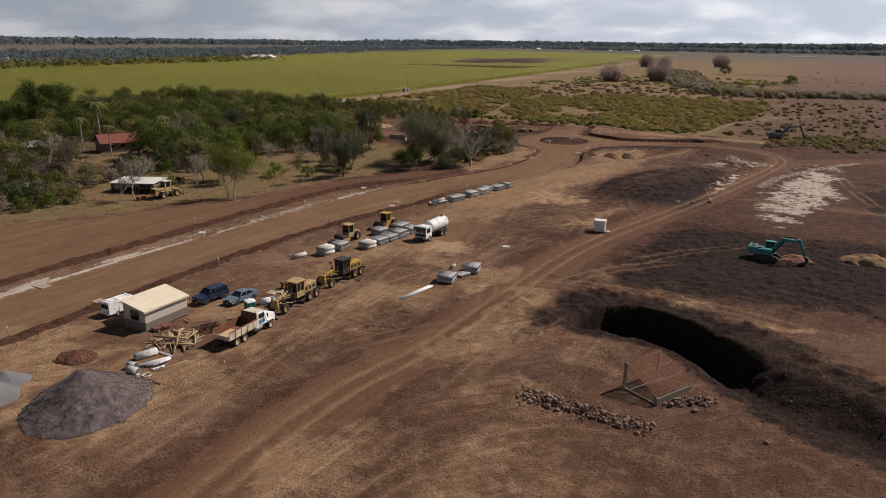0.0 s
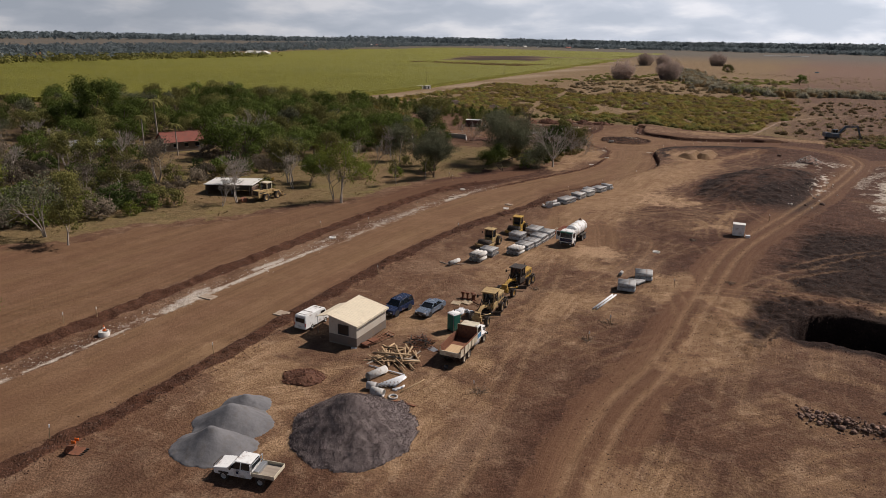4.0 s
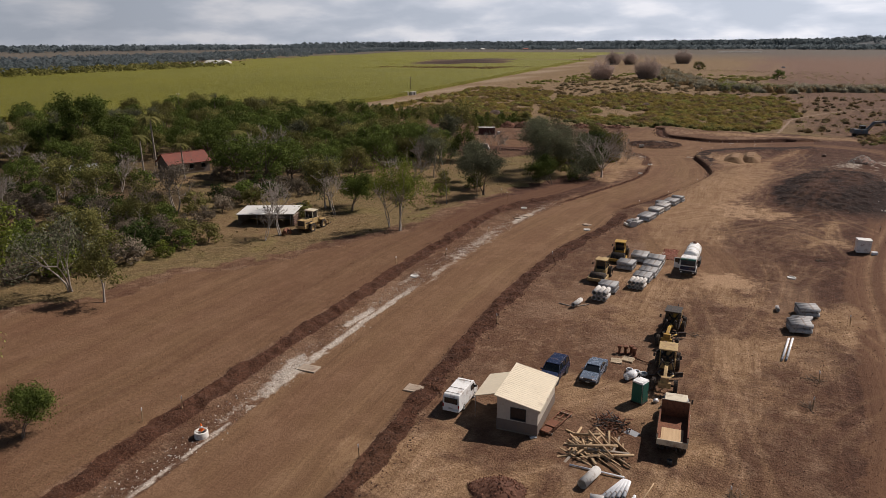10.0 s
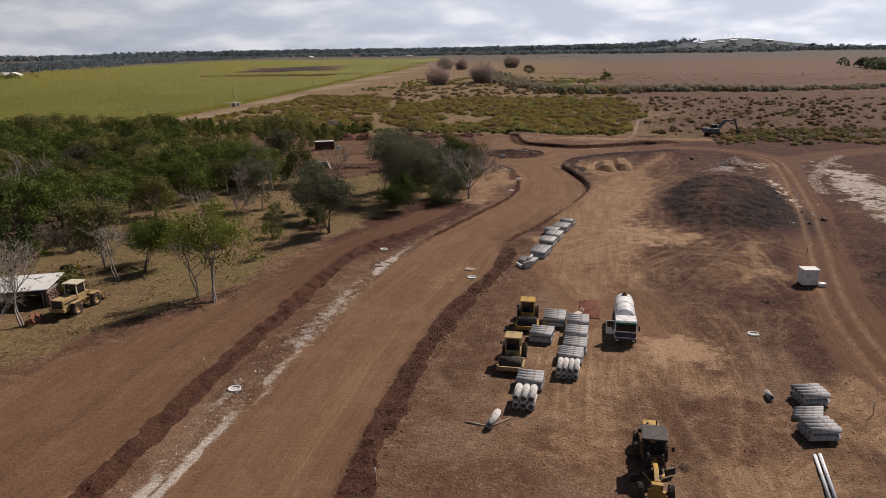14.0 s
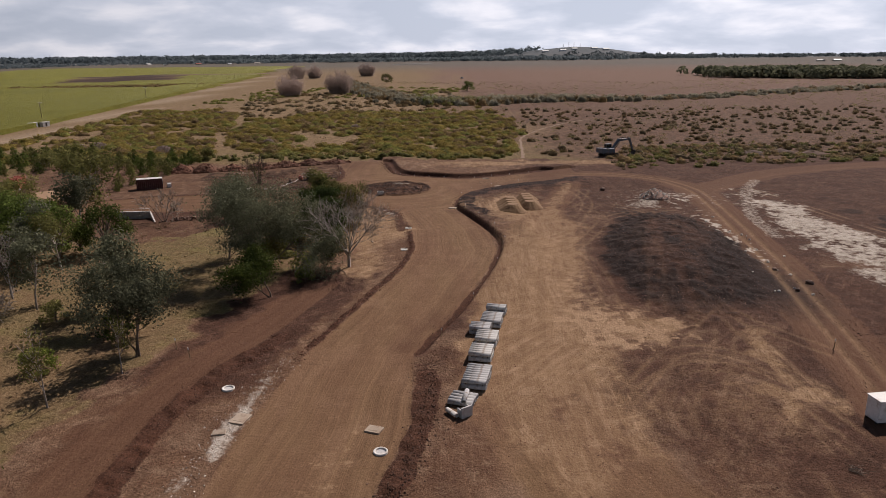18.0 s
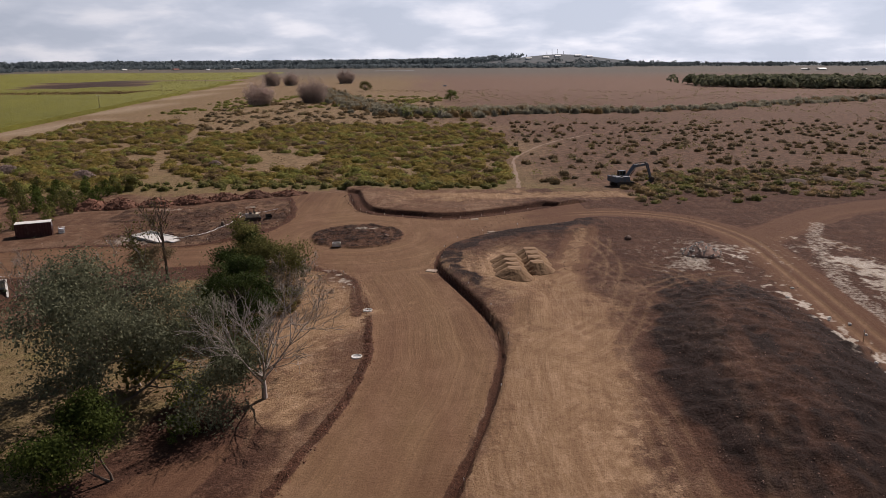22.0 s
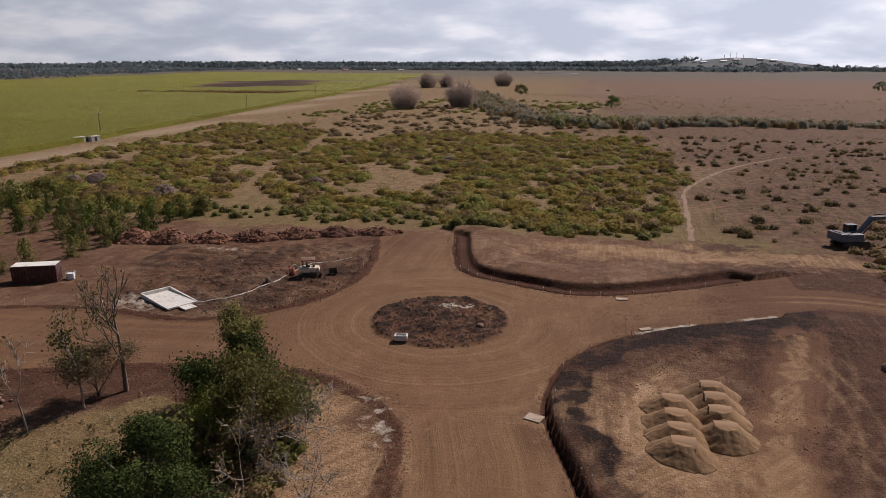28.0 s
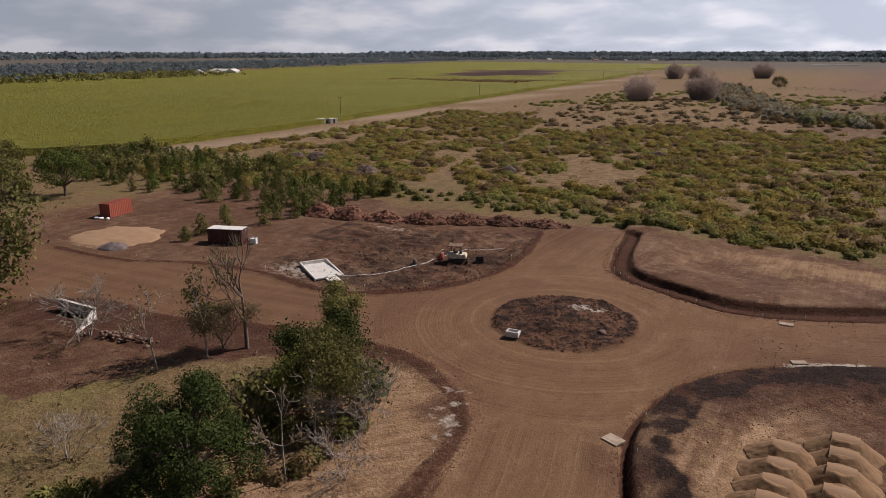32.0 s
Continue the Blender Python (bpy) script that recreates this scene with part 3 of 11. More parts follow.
    plain = far_grass * ss(-100, -10, X + (Y - 300) * 0.05 + (n3 - 0.5) * 120)
    fallow = fallow_at(X, Y)
    dh = np.hypot((X - 620) / 1.6, Y - 4135)
    z = z + 60 * np.exp(-(dh / 190) ** 2) + 18 * np.exp(-(np.hypot((X - 520) / 2.6, Y - 4135) / 330) ** 2)
    far = ss(1900, 3800, np.hypot(X, Y))
    z = z + far * (n3 - 0.3) * 6
    white, sand = white * (1 - pit), sand * (1 - trench)
    sand = np.clip(sand + 0.26 * rut * (1 - pit), 0, 1)
    return z, road, trench, white, dark, grass, sand, plain, lane, fallow, across, red, tan, np.maximum(tread, rut)


def spaced(lo, hi, step, near, far):
    """Even steps from lo to hi, and growing ones out to near and far."""
    mid = list(np.arange(lo, hi + 1e-6, step))
    for end, sign in ((near, -1), (far, 1)):
        s, p, out = step, (lo if sign < 0 else hi), []
        while abs(p) < abs(end) or (sign > 0 and p < end) or (sign < 0 and p > end):
            s *= 1.13
            p += sign * s
            out.append(p)
            if (sign > 0 and p > end) or (sign < 0 and p < end):
                break
        mid = out[::-1] + mid if sign < 0 else mid + out
    return np.array(mid)


GX, GY = spaced(-136, 6, 0.36, -4600, 4600), spaced(20, 282, 0.36, -1500, 4900)
gx, gy = np.meshgrid(GX, GY)
gz, g_road, g_trench, g_white, g_dark, g_grass, g_sand, g_plain, g_lane, g_fallow, g_across, g_red, g_tan, g_tread = height(gx.ravel(), gy.ravel())


def ground_z(x, y):
    """The height of the ground sheet at a place."""
    i = int(np.clip(np.searchsorted(GX, x) - 1, 0, len(GX) - 2))
    j = int(np.clip(np.searchsorted(GY, y) - 1, 0, len(GY) - 2))
    u, v = (x - GX[i]) / (GX[i + 1] - GX[i]), (y - GY[j]) / (GY[j + 1] - GY[j])
    q = gz.reshape(gx.shape)
    return float((q[j, i] * (1 - u) + q[j, i + 1] * u) * (1 - v) + (q[j + 1, i] * (1 - u) + q[j + 1, i + 1] * u) * v)


def mesh_np(name, verts, faces, smooth=False):
    """A mesh from numpy arrays, with faces of one size."""
    me = bpy.data.meshes.new(name)
    verts, faces = np.asarray(verts, np.float32), np.asarray(faces, np.int32)
    me.vertices.add(len(verts))
    me.vertices.foreach_set("co", verts.ravel())
    me.loops.add(faces.size)
    me.loops.foreach_set("vertex_index", faces.ravel())
    me.polygons.add(len(faces))
    me.polygons.foreach_set("loop_start", np.arange(0, faces.size, faces.shape[1], dtype=np.int32))
    me.polygons.foreach_set("use_smooth", np.full(len(faces), smooth, bool))
    me.update(calc_edges=True)
    return me


# ---- materials ----
def material(name):
    m = bpy.data.materials.new(name)
    m.use_nodes = True
    t = m.node_tree
    return m, t, t.nodes["Principled BSDF"]


def mix(t, fac, a, b, mode="MIX"):
    n = t.nodes.new("ShaderNodeMix")
    n.data_type, n.blend_type = "RGBA", mode
    for socket, value in ((n.inputs[0], fac), (n.inputs[6], a), (n.inputs[7], b)):
        if hasattr(value, "is_linked") or hasattr(value, "links"):
            t.links.new(value, socket)
        elif isinstance(value, (int, float)):
            socket.default_value = value
        else:
            socket.default_value = (*value, 1) if len(value) == 3 else value
    return n.outputs[2]


def ramp(t, value, lo, hi):
    n = t.nodes.new("ShaderNodeMapRange")
    n.inputs[1].default_value, n.inputs[2].default_value = lo, hi
    t.links.new(value, n.inputs[0])
    return n.outputs[0]


def noise_of(t, scale, detail=4, rough=0.55, vector=None, stretch=None):
    n = node(t, "ShaderNodeTexNoise", Scale=scale, Detail=detail, Roughness=rough)
    if vector is None:
        vector = t.nodes.new("ShaderNodeTexCoord").outputs["Object"]
    if stretch:
        m = node(t, "ShaderNodeMapping")
        m.inputs["Scale"].default_value = stretch
        t.links.new(vector, m.inputs["Vector"])
        vector = m.outputs[0]
    t.links.new(vector, n.inputs["Vector"])
    return n.outputs["Fac"]


def bump(t, bsdf, heights, strength, distance):
    n = node(t, "ShaderNodeBump", Strength=strength, Distance=distance)
    t.links.new(heights, n.inputs["Height"])
    t.links.new(n.outputs[0], bsdf.inputs["Normal"])


def surface(name, c1, c2, scale=1.0, rough=0.7, metal=0.0, dirt=None, dirt_amount=0.0, relief=0.02, vary=0.0, stretch=None, island=0.0):
    """A two-scale surface: colour drift, fine grain, patches of dirt, relief."""
    m, t, b = material(name)
    big = ramp(t, noise_of(t, scale, 3, stretch=stretch), 0.32, 0.68)
    fine = ramp(t, noise_of(t, scale * 9, 3, stretch=stretch), 0.3, 0.7)
    col = mix(t, big, c1, c2)
    col = mix(t, 0.18, col, mix(t, fine, tuple(v * 0.6 for v in c1), tuple(min(1, v * 1.35) for v in c2)))
    if dirt:
        d = ramp(t, noise_of(t, scale * 2.3, 5, 0.65), 0.62 - 0.3 * dirt_amount, 0.72)
        col = mix(t, d, col, dirt)
    if vary:
        info = t.nodes.new("ShaderNodeObjectInfo")
        hs = node(t, "ShaderNodeHueSaturation")
        v = ramp(t, info.outputs["Random"], 0, 1)
        mr = node(t, "ShaderNodeMapRange")
        mr.inputs[3].default_value, mr.inputs[4].default_value = 1 - vary, 1 + vary
        t.links.new(v, mr.inputs[0])
        t.links.new(mr.outputs[0], hs.inputs["Value"])
        t.links.new(col, hs.inputs["Color"])
        col = hs.outputs[0]
    if island:
        geo = t.nodes.new("ShaderNodeNewGeometry")
        hs = node(t, "ShaderNodeHueSaturation")
        mr = node(t, "ShaderNodeMapRange")
        mr.inputs[3].default_value, mr.inputs[4].default_value = 1 - island, 1 + island
        t.links.new(geo.outputs["Random Per Island"], mr.inputs[0])
        t.links.new(mr.outputs[0], hs.inputs["Value"])
        t.links.new(col, hs.inputs["Color"])
        col = hs.outputs[0]
    t.links.new(col, b.inputs["Base Color"])
    b.inputs["Metallic"].default_value = metal
    r = node(t, "ShaderNodeMapRange")
    r.inputs[3].default_value, r.inputs[4].default_value = max(0.05, rough - 0.12), min(1, rough + 0.12)
    t.links.new(fine, r.inputs[0])
    t.links.new(r.outputs[0], b.inputs["Roughness"])
    b.inputs["Specular IOR Level"].default_value = 0.3
    if relief:
        bump(t, b, fine, 0.5, relief)
    return m


def ground_material():
    m, t, b = material("site_soil")
    at = {}
    for name in ("soil_a", "soil_b", "soil_c", "soil_d"):
        a = node(t, "ShaderNodeAttribute", attribute_name=name)
        s = t.nodes.new("ShaderNodeSeparateColor")
        t.links.new(a.outputs["Color"], s.inputs[0])
        at[name] = s.outputs
        even = a.outputs["Alpha"]
    across = node(t, "ShaderNodeAttribute", attribute_name="across").outputs["Fac"]
    obj = t.nodes.new("ShaderNodeTexCoord").outputs["Object"]
    n_big = ramp(t, noise_of(t, 0.045, 5, 0.6, obj), 0.34, 0.66)
    n_mid = ramp(t, noise_of(t, 0.30, 7, 0.66, obj), 0.34, 0.66)
    n_small = ramp(t, noise_of(t, 1.1, 6, 0.7, obj), 0.36, 0.64)
    n_fine = ramp(t, noise_of(t, 3.2, 5, 0.68, obj), 0.34, 0.66)
    n_grit = ramp(t, noise_of(t, 8.0, 3, 0.7, obj), 0.38, 0.62)
    edge_a = noise_of(t, 0.55, 7, 0.72, obj)
    wob = noise_of(t, 0.05, 2, 0.5, obj)
    mul = node(t, "ShaderNodeMath", operation="MULTIPLY_ADD")
    t.links.new(wob, mul.inputs[0])
    mul.inputs[1].default_value = 2.2
    t.links.new(across, mul.inputs[2])
    comb = t.nodes.new("ShaderNodeCombineXYZ")
    t.links.new(mul.outputs[0], comb.inputs[0])
    streak = ramp(t, noise_of(t, 1.5, 6, 0.80, comb.outputs[0]), 0.37, 0.63)     # wheel marks along the way
    streak2 = ramp(t, noise_of(t, 0.45, 2, 0.6, comb.outputs[0]), 0.32, 0.68)

    def steady(v):
        n = node(t, "ShaderNodeMix")
        n.inputs[2].default_value = 0.5
        t.links.new(even, n.inputs[0])
        t.links.new(v, n.inputs[3])
        return n.outputs[0]

    patch = ramp(t, noise_of(t, 0.075, 5, 0.62, obj, (1.0, 0.45, 1.0)), 0.40, 0.60)

    def faded(v, k):
        n = node(t, "ShaderNodeMix")
        n.inputs[2].default_value = 0.46
        keep_ = node(t, "ShaderNodeMapRange")
        keep_.inputs[3].default_value, keep_.inputs[4].default_value = k, 1.0
        t.links.new(patch, keep_.inputs[0])
        t.links.new(keep_.outputs[0], n.inputs[0])
        t.links.new(v, n.inputs[3])
        return n.outputs[0]

    streak, streak2 = faded(steady(streak), 0.55), faded(steady(streak2), 0.7)

    warp = node(t, "ShaderNodeTexNoise", Scale=0.022, Detail=1.0)
    t.links.new(obj, warp.inputs["Vector"])
    bent = node(t, "ShaderNodeVectorMath", operation="MULTIPLY_ADD")
    t.links.new(warp.outputs["Color"], bent.inputs[0])
    bent.inputs[1].default_value = (5, 5, 0)
    t.links.new(obj, bent.inputs[2])
    turned = node(t, "ShaderNodeMapping")
    turned.inputs["Rotation"].default_value = (0, 0, radians(38))
    t.links.new(bent.outputs[0], turned.inputs["Vector"])
    drag_a = ramp(t, noise_of(t, 1.0, 5, 0.70, bent.outputs[0], (1.6, 0.10, 1.0)), 0.30, 0.70)      # scraper and wheel drag over the open soil
    drag_b = ramp(t, noise_of(t, 1.0, 5, 0.70, turned.outputs[0], (1.4, 0.13, 1.0)), 0.30, 0.70)
    drag = mix(t, ramp(t, noise_of(t, 0.06, 3, 0.5, obj), 0.46, 0.56), drag_a, drag_b)

    def grain(c, lo, hi, k=0.5):
        return mix(t, k, c, mix(t, n_fine, lo, hi))

    def broken(mask, k=1.1, lo=0.40, hi=0.60):
        """A share of soil with a ragged, patchy border."""
        n = node(t, "ShaderNodeMath", operation="MULTIPLY_ADD")
        t.links.new(edge_a, n.inputs[0])
        n.inputs[1].default_value = k
        t.links.new(mask, n.inputs[2])
        return ramp(t, n.outputs[0], lo + 0.5 * k, hi + 0.5 * k)

    def times(a, k):
        n = node(t, "ShaderNodeMath", operation="MULTIPLY")
        t.links.new(a, n.inputs[0])
        if isinstance(k, float):
            n.inputs[1].default_value = k
        else:
            t.links.new(k, n.inputs[1])
        return n.outputs[0]

    base = mix(t, n_mid, (0.100, 0.050, 0.029), (0.156, 0.087, 0.051))
    base = mix(t, ramp(t, n_big, 0.45, 1.1), base, (0.180, 0.102, 0.058))
    base = mix(t, ramp(t, drag, 0.6, 1.3), base, (0.220, 0.136, 0.083))
    base = grain(base, (0.060, 0.029, 0.017), (0.215, 0.126, 0.076), 0.10)
    base = mix(t, 0.30, base, mix(t, streak, (0.080, 0.040, 0.024), (0.225, 0.134, 0.080)))
    scuff = times(ramp(t, noise_of(t, 0.40, 8, 0.72, obj), 0.53, 0.59), 0.5)
    clot = times(ramp(t, noise_of(t, 0.8, 8, 0.74, bent.outputs[0]), 0.55, 0.61), 0.5)
    base = mix(t, clot, mix(t, scuff, base, (0.270, 0.182, 0.117)), (0.082, 0.043, 0.027))
    base = mix(t, times(ramp(t, noise_of(t, 0.085, 5, 0.7, obj), 0.50, 0.62), 0.6), base, (0.245, 0.160, 0.102))
    base = mix(t, times(ramp(t, noise_of(t, 0.11, 5, 0.7, obj, (1.3, 0.7, 1.0)), 0.52, 0.62), 0.55), base, (0.075, 0.038, 0.024))
    base = mix(t, 1.0, base, (0.91, 0.90, 0.90), "MULTIPLY")
    red = mix(t, n_mid, (0.038, 0.017, 0.0115), (0.076, 0.036, 0.023))
    red = mix(t, ramp(t, drag, 0.6, 1.25), red, (0.112, 0.060, 0.038))
    red = grain(red, (0.018, 0.008, 0.006), (0.140, 0.067, 0.040), 0.18)
    red = mix(t, times(clot, 0.8), mix(t, times(scuff, 0.7), red, (0.128, 0.070, 0.045)), (0.024, 0.0115, 0.0085))
    col = mix(t, times(broken(at["soil_d"][0], 0.9, 0.22, 0.86), 0.88), base, red)
    tan = mix(t, n_mid, (0.200, 0.120, 0.062), (0.300, 0.192, 0.106))
    tan = mix(t, times(ramp(t, drag, 0.5, 1.1), 0.75), tan, (0.385, 0.256, 0.160))
    tan = mix(t, times(ramp(t, drag, 0.45, 0.0), 0.6), tan, (0.165, 0.090, 0.051))
    tan = grain(tan, (0.13, 0.068, 0.038), (0.36, 0.25, 0.16), 0.16)
    tan = mix(t, times(clot, 0.7), mix(t, times(scuff, 0.6), tan, (0.40, 0.275, 0.175)), (0.150, 0.082, 0.048))
    col = mix(t, times(broken(at["soil_d"][1], 1.1, 0.32, 0.74), 0.90), col, tan)
    way = mix(t, streak, (0.078, 0.040, 0.020), (0.232, 0.145, 0.076))
    way = mix(t, 0.48, way, mix(t, streak2, (0.094, 0.049, 0.025), (0.268, 0.172, 0.093)))
    drift = ramp(t, noise_of(t, 0.16, 4, 0.6, obj, (1.0, 0.22, 1.0)), 0.34, 0.66)
    way = mix(t, times(drift, 0.6), way, (0.135, 0.069, 0.041))
    way = grain(way, (0.085, 0.041, 0.025), (0.20, 0.116, 0.069), 0.10)
    worn = ramp(t, noise_of(t, 0.22, 7, 0.70, obj, (1.0, 0.5, 1.0)), 0.50, 0.60)
    way = mix(t, times(worn, 0.40), way, (0.215, 0.130, 0.077))
    way = mix(t, times(clot, 0.45), mix(t, times(scuff, 0.35), way, (0.240, 0.150, 0.093)), (0.085, 0.042, 0.025))
    way_red = mix(t, streak, (0.050, 0.021, 0.013), (0.122, 0.060, 0.035))
    way_red = mix(t, 0.5, way_red, mix(t, streak2, (0.052, 0.023, 0.014), (0.155, 0.080, 0.047)))
    way = mix(t, times(at["soil_d"][0], 0.85), way, way_red)
    way = mix(t, times(broken(at["soil_d"][1]), 0.6), way, tan)
    col = mix(t, broken(at["soil_a"][0], 0.35, 0.35, 0.62), col, way)
    dry = mix(t, n_mid, (0.150, 0.102, 0.044), (0.088, 0.066, 0.024))
    dry = mix(t, times(ramp(t, n_big, 0.4, 1.0), 0.7), dry, (0.165, 0.090, 0.050))
    dry = mix(t, times(ramp(t, n_small, 0.55, 1.3), 0.8), dry, (0.270, 0.186, 0.104))
    dry = mix(t, times(ramp(t, noise_of(t, 0.10, 4, 0.6, obj), 0.52, 0.64), 0.6), dry, (0.135, 0.122, 0.030))
    tussock = ramp(t, noise_of(t, 0.42, 6, 0.75, obj), 0.44, 0.58)
    straw = mix(t, tussock, (0.100, 0.062, 0.034), (0.275, 0.178, 0.100))
    sep = t.nodes.new("ShaderNodeSeparateXYZ")
    t.links.new(obj, sep.inputs[0])
    dry = mix(t, times(ramp(t, sep.outputs[1], 285, 330), 0.8), dry, straw)
    dry = grain(dry, (0.062, 0.042, 0.020), (0.36, 0.265, 0.15), 0.30)
    col = mix(t, broken(at["soil_b"][1], 0.7), col, dry)
    plain = mix(t, n_big, (0.076, 0.038, 0.026), (0.108, 0.058, 0.038))
    plain = mix(t, 0.5, plain, mix(t, n_mid, (0.046, 0.027, 0.019), (0.155, 0.090, 0.058)))
    plain = mix(t, times(ramp(t, noise_of(t, 0.012, 5, 0.65, obj, (0.45, 1.6, 1.0)), 0.48, 0.62), 0.6), plain, (0.085, 0.056, 0.034))
    plain = mix(t, 0.55, plain, mix(t, tussock, (0.060, 0.036, 0.023), (0.195, 0.112, 0.070)))
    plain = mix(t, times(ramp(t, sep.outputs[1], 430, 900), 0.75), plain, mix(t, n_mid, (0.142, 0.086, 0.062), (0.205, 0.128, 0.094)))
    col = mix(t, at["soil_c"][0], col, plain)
    sand = mix(t, n_mid, (0.285, 0.178, 0.103), (0.365, 0.240, 0.145))
    col = mix(t, broken(at["soil_b"][2]), col, grain(sand, (0.17, 0.096, 0.055), (0.42, 0.30, 0.19), 0.3))
    dark = mix(t, n_mid, (0.012, 0.0075, 0.0065), (0.029, 0.0172, 0.0138))
    dark = mix(t, times(ramp(t, drag, 0.6, 1.1), 0.6), dark, (0.040, 0.023, 0.0175))
    dark = mix(t, times(scuff, 0.5), dark, (0.048, 0.028, 0.021))
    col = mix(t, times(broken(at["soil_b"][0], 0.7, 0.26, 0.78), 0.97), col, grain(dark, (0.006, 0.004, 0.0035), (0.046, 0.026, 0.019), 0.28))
    loose = mix(t, n_mid, (0.034, 0.013, 0.008), (0.078, 0.031, 0.018))
    col = mix(t, times(broken(at["soil_a"][1], 1.0), 0.92), col, grain(loose, (0.014, 0.007, 0.005), (0.135, 0.066, 0.039), 0.4))
    col = mix(t, times(at["soil_d"][2], 0.5), col, tan)
    chalk = mix(t, n_mid, (0.33, 0.27, 0.21), (0.50, 0.44, 0.37))
    fac = node(t, "ShaderNodeMath", operation="MULTIPLY_ADD")
    t.links.new(n_small, fac.inputs[0])
    fac.inputs[1].default_value = 0.55
    t.links.new(at["soil_a"][2], fac.inputs[2])
    col = mix(t, ramp(t, fac.outputs[0], 0.55, 1.05), col, grain(chalk, (0.19, 0.14, 0.10), (0.62, 0.57, 0.50), 0.4))
    lane = mix(t, streak2, (0.235, 0.172, 0.112), (0.31, 0.238, 0.162))
    col = mix(t, at["soil_c"][1], col, lane)
    fallow = mix(t, n_mid, (0.034, 0.021, 0.018), (0.060, 0.035, 0.028))
    col = mix(t, at["soil_c"][2], col, fallow)
    # ground greys with distance and blues at the hill, haze put into its colour
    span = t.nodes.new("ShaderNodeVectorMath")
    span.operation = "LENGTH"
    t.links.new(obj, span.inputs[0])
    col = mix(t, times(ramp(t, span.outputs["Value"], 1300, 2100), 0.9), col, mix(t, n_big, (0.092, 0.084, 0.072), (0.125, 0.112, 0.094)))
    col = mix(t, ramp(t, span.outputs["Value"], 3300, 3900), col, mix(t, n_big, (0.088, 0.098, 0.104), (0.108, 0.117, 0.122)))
    calm = node(t, "ShaderNodeMapRange")
    calm.inputs[3].default_value, calm.inputs[4].default_value = 1.0, 0.45
    t.links.new(at["soil_a"][0], calm.inputs[0])
    col = mix(t, calm.outputs[0], col, mix(t, n_grit, (0.74, 0.73, 0.72), (1.23, 1.24, 1.26)), "MULTIPLY")
    col = mix(t, calm.outputs[0], col, mix(t, drag, (0.84, 0.83, 0.82), (1.13, 1.14, 1.15)), "MULTIPLY")
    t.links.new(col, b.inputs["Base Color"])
    b.inputs["Roughness"].default_value = 0.95
    b.inputs["Specular IOR Level"].default_value = 0.12
    h = node(t, "ShaderNodeMath", operation="MULTIPLY_ADD")
    t.links.new(n_fine, h.inputs[0])
    h.inputs[1].default_value = 0.6
    t.links.new(times(streak, times(at["soil_a"][0], 0.7)), h.inputs[2])
    h2 = node(t, "ShaderNodeMath", operation="MULTIPLY_ADD")
    t.links.new(n_small, h2.inputs[0])
    h2.inputs[1].default_value = 0.3
    t.links.new(h.outputs[0], h2.inputs[2])
    bump(t, b, times(h2.outputs[0], calm.outputs[0]), 0.8, 0.15)
    return m


ac = g_across.reshape(gx.shape)
seam = np.zeros(gx.shape)
for axis, step in ((0, np.gradient(GY)[:, None]), (1, np.gradient(GX)[None, :])):
    seam = np.maximum(seam, np.abs(np.gradient(ac, axis=axis)) / step)
seam = ss(1.3, 1.7, seam)
seam = np.maximum.reduce([np.roll(np.roll(seam, a, 0), b, 1) for a in (-1, 0, 1) for b in (-1, 0, 1)]).ravel()
SOIL = ground_material()
idx = np.arange(len(GX) * len(GY)).reshape(gx.shape)
quads = np.stack([idx[:-1, :-1], idx[:-1, 1:], idx[1:, 1:], idx[1:, :-1]], -1).reshape(-1, 4)
ground_mesh = mesh_np("ground", np.c_[gx.ravel(), gy.ravel(), gz], quads, True)
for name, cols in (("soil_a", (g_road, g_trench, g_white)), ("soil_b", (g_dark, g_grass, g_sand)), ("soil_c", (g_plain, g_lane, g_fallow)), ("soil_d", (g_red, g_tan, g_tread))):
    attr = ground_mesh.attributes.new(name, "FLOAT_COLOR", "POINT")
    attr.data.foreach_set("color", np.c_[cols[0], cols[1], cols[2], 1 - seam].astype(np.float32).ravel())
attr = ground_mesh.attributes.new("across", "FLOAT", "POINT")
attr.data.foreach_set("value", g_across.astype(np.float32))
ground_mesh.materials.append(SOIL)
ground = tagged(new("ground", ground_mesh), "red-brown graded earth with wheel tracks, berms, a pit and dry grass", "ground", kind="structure")

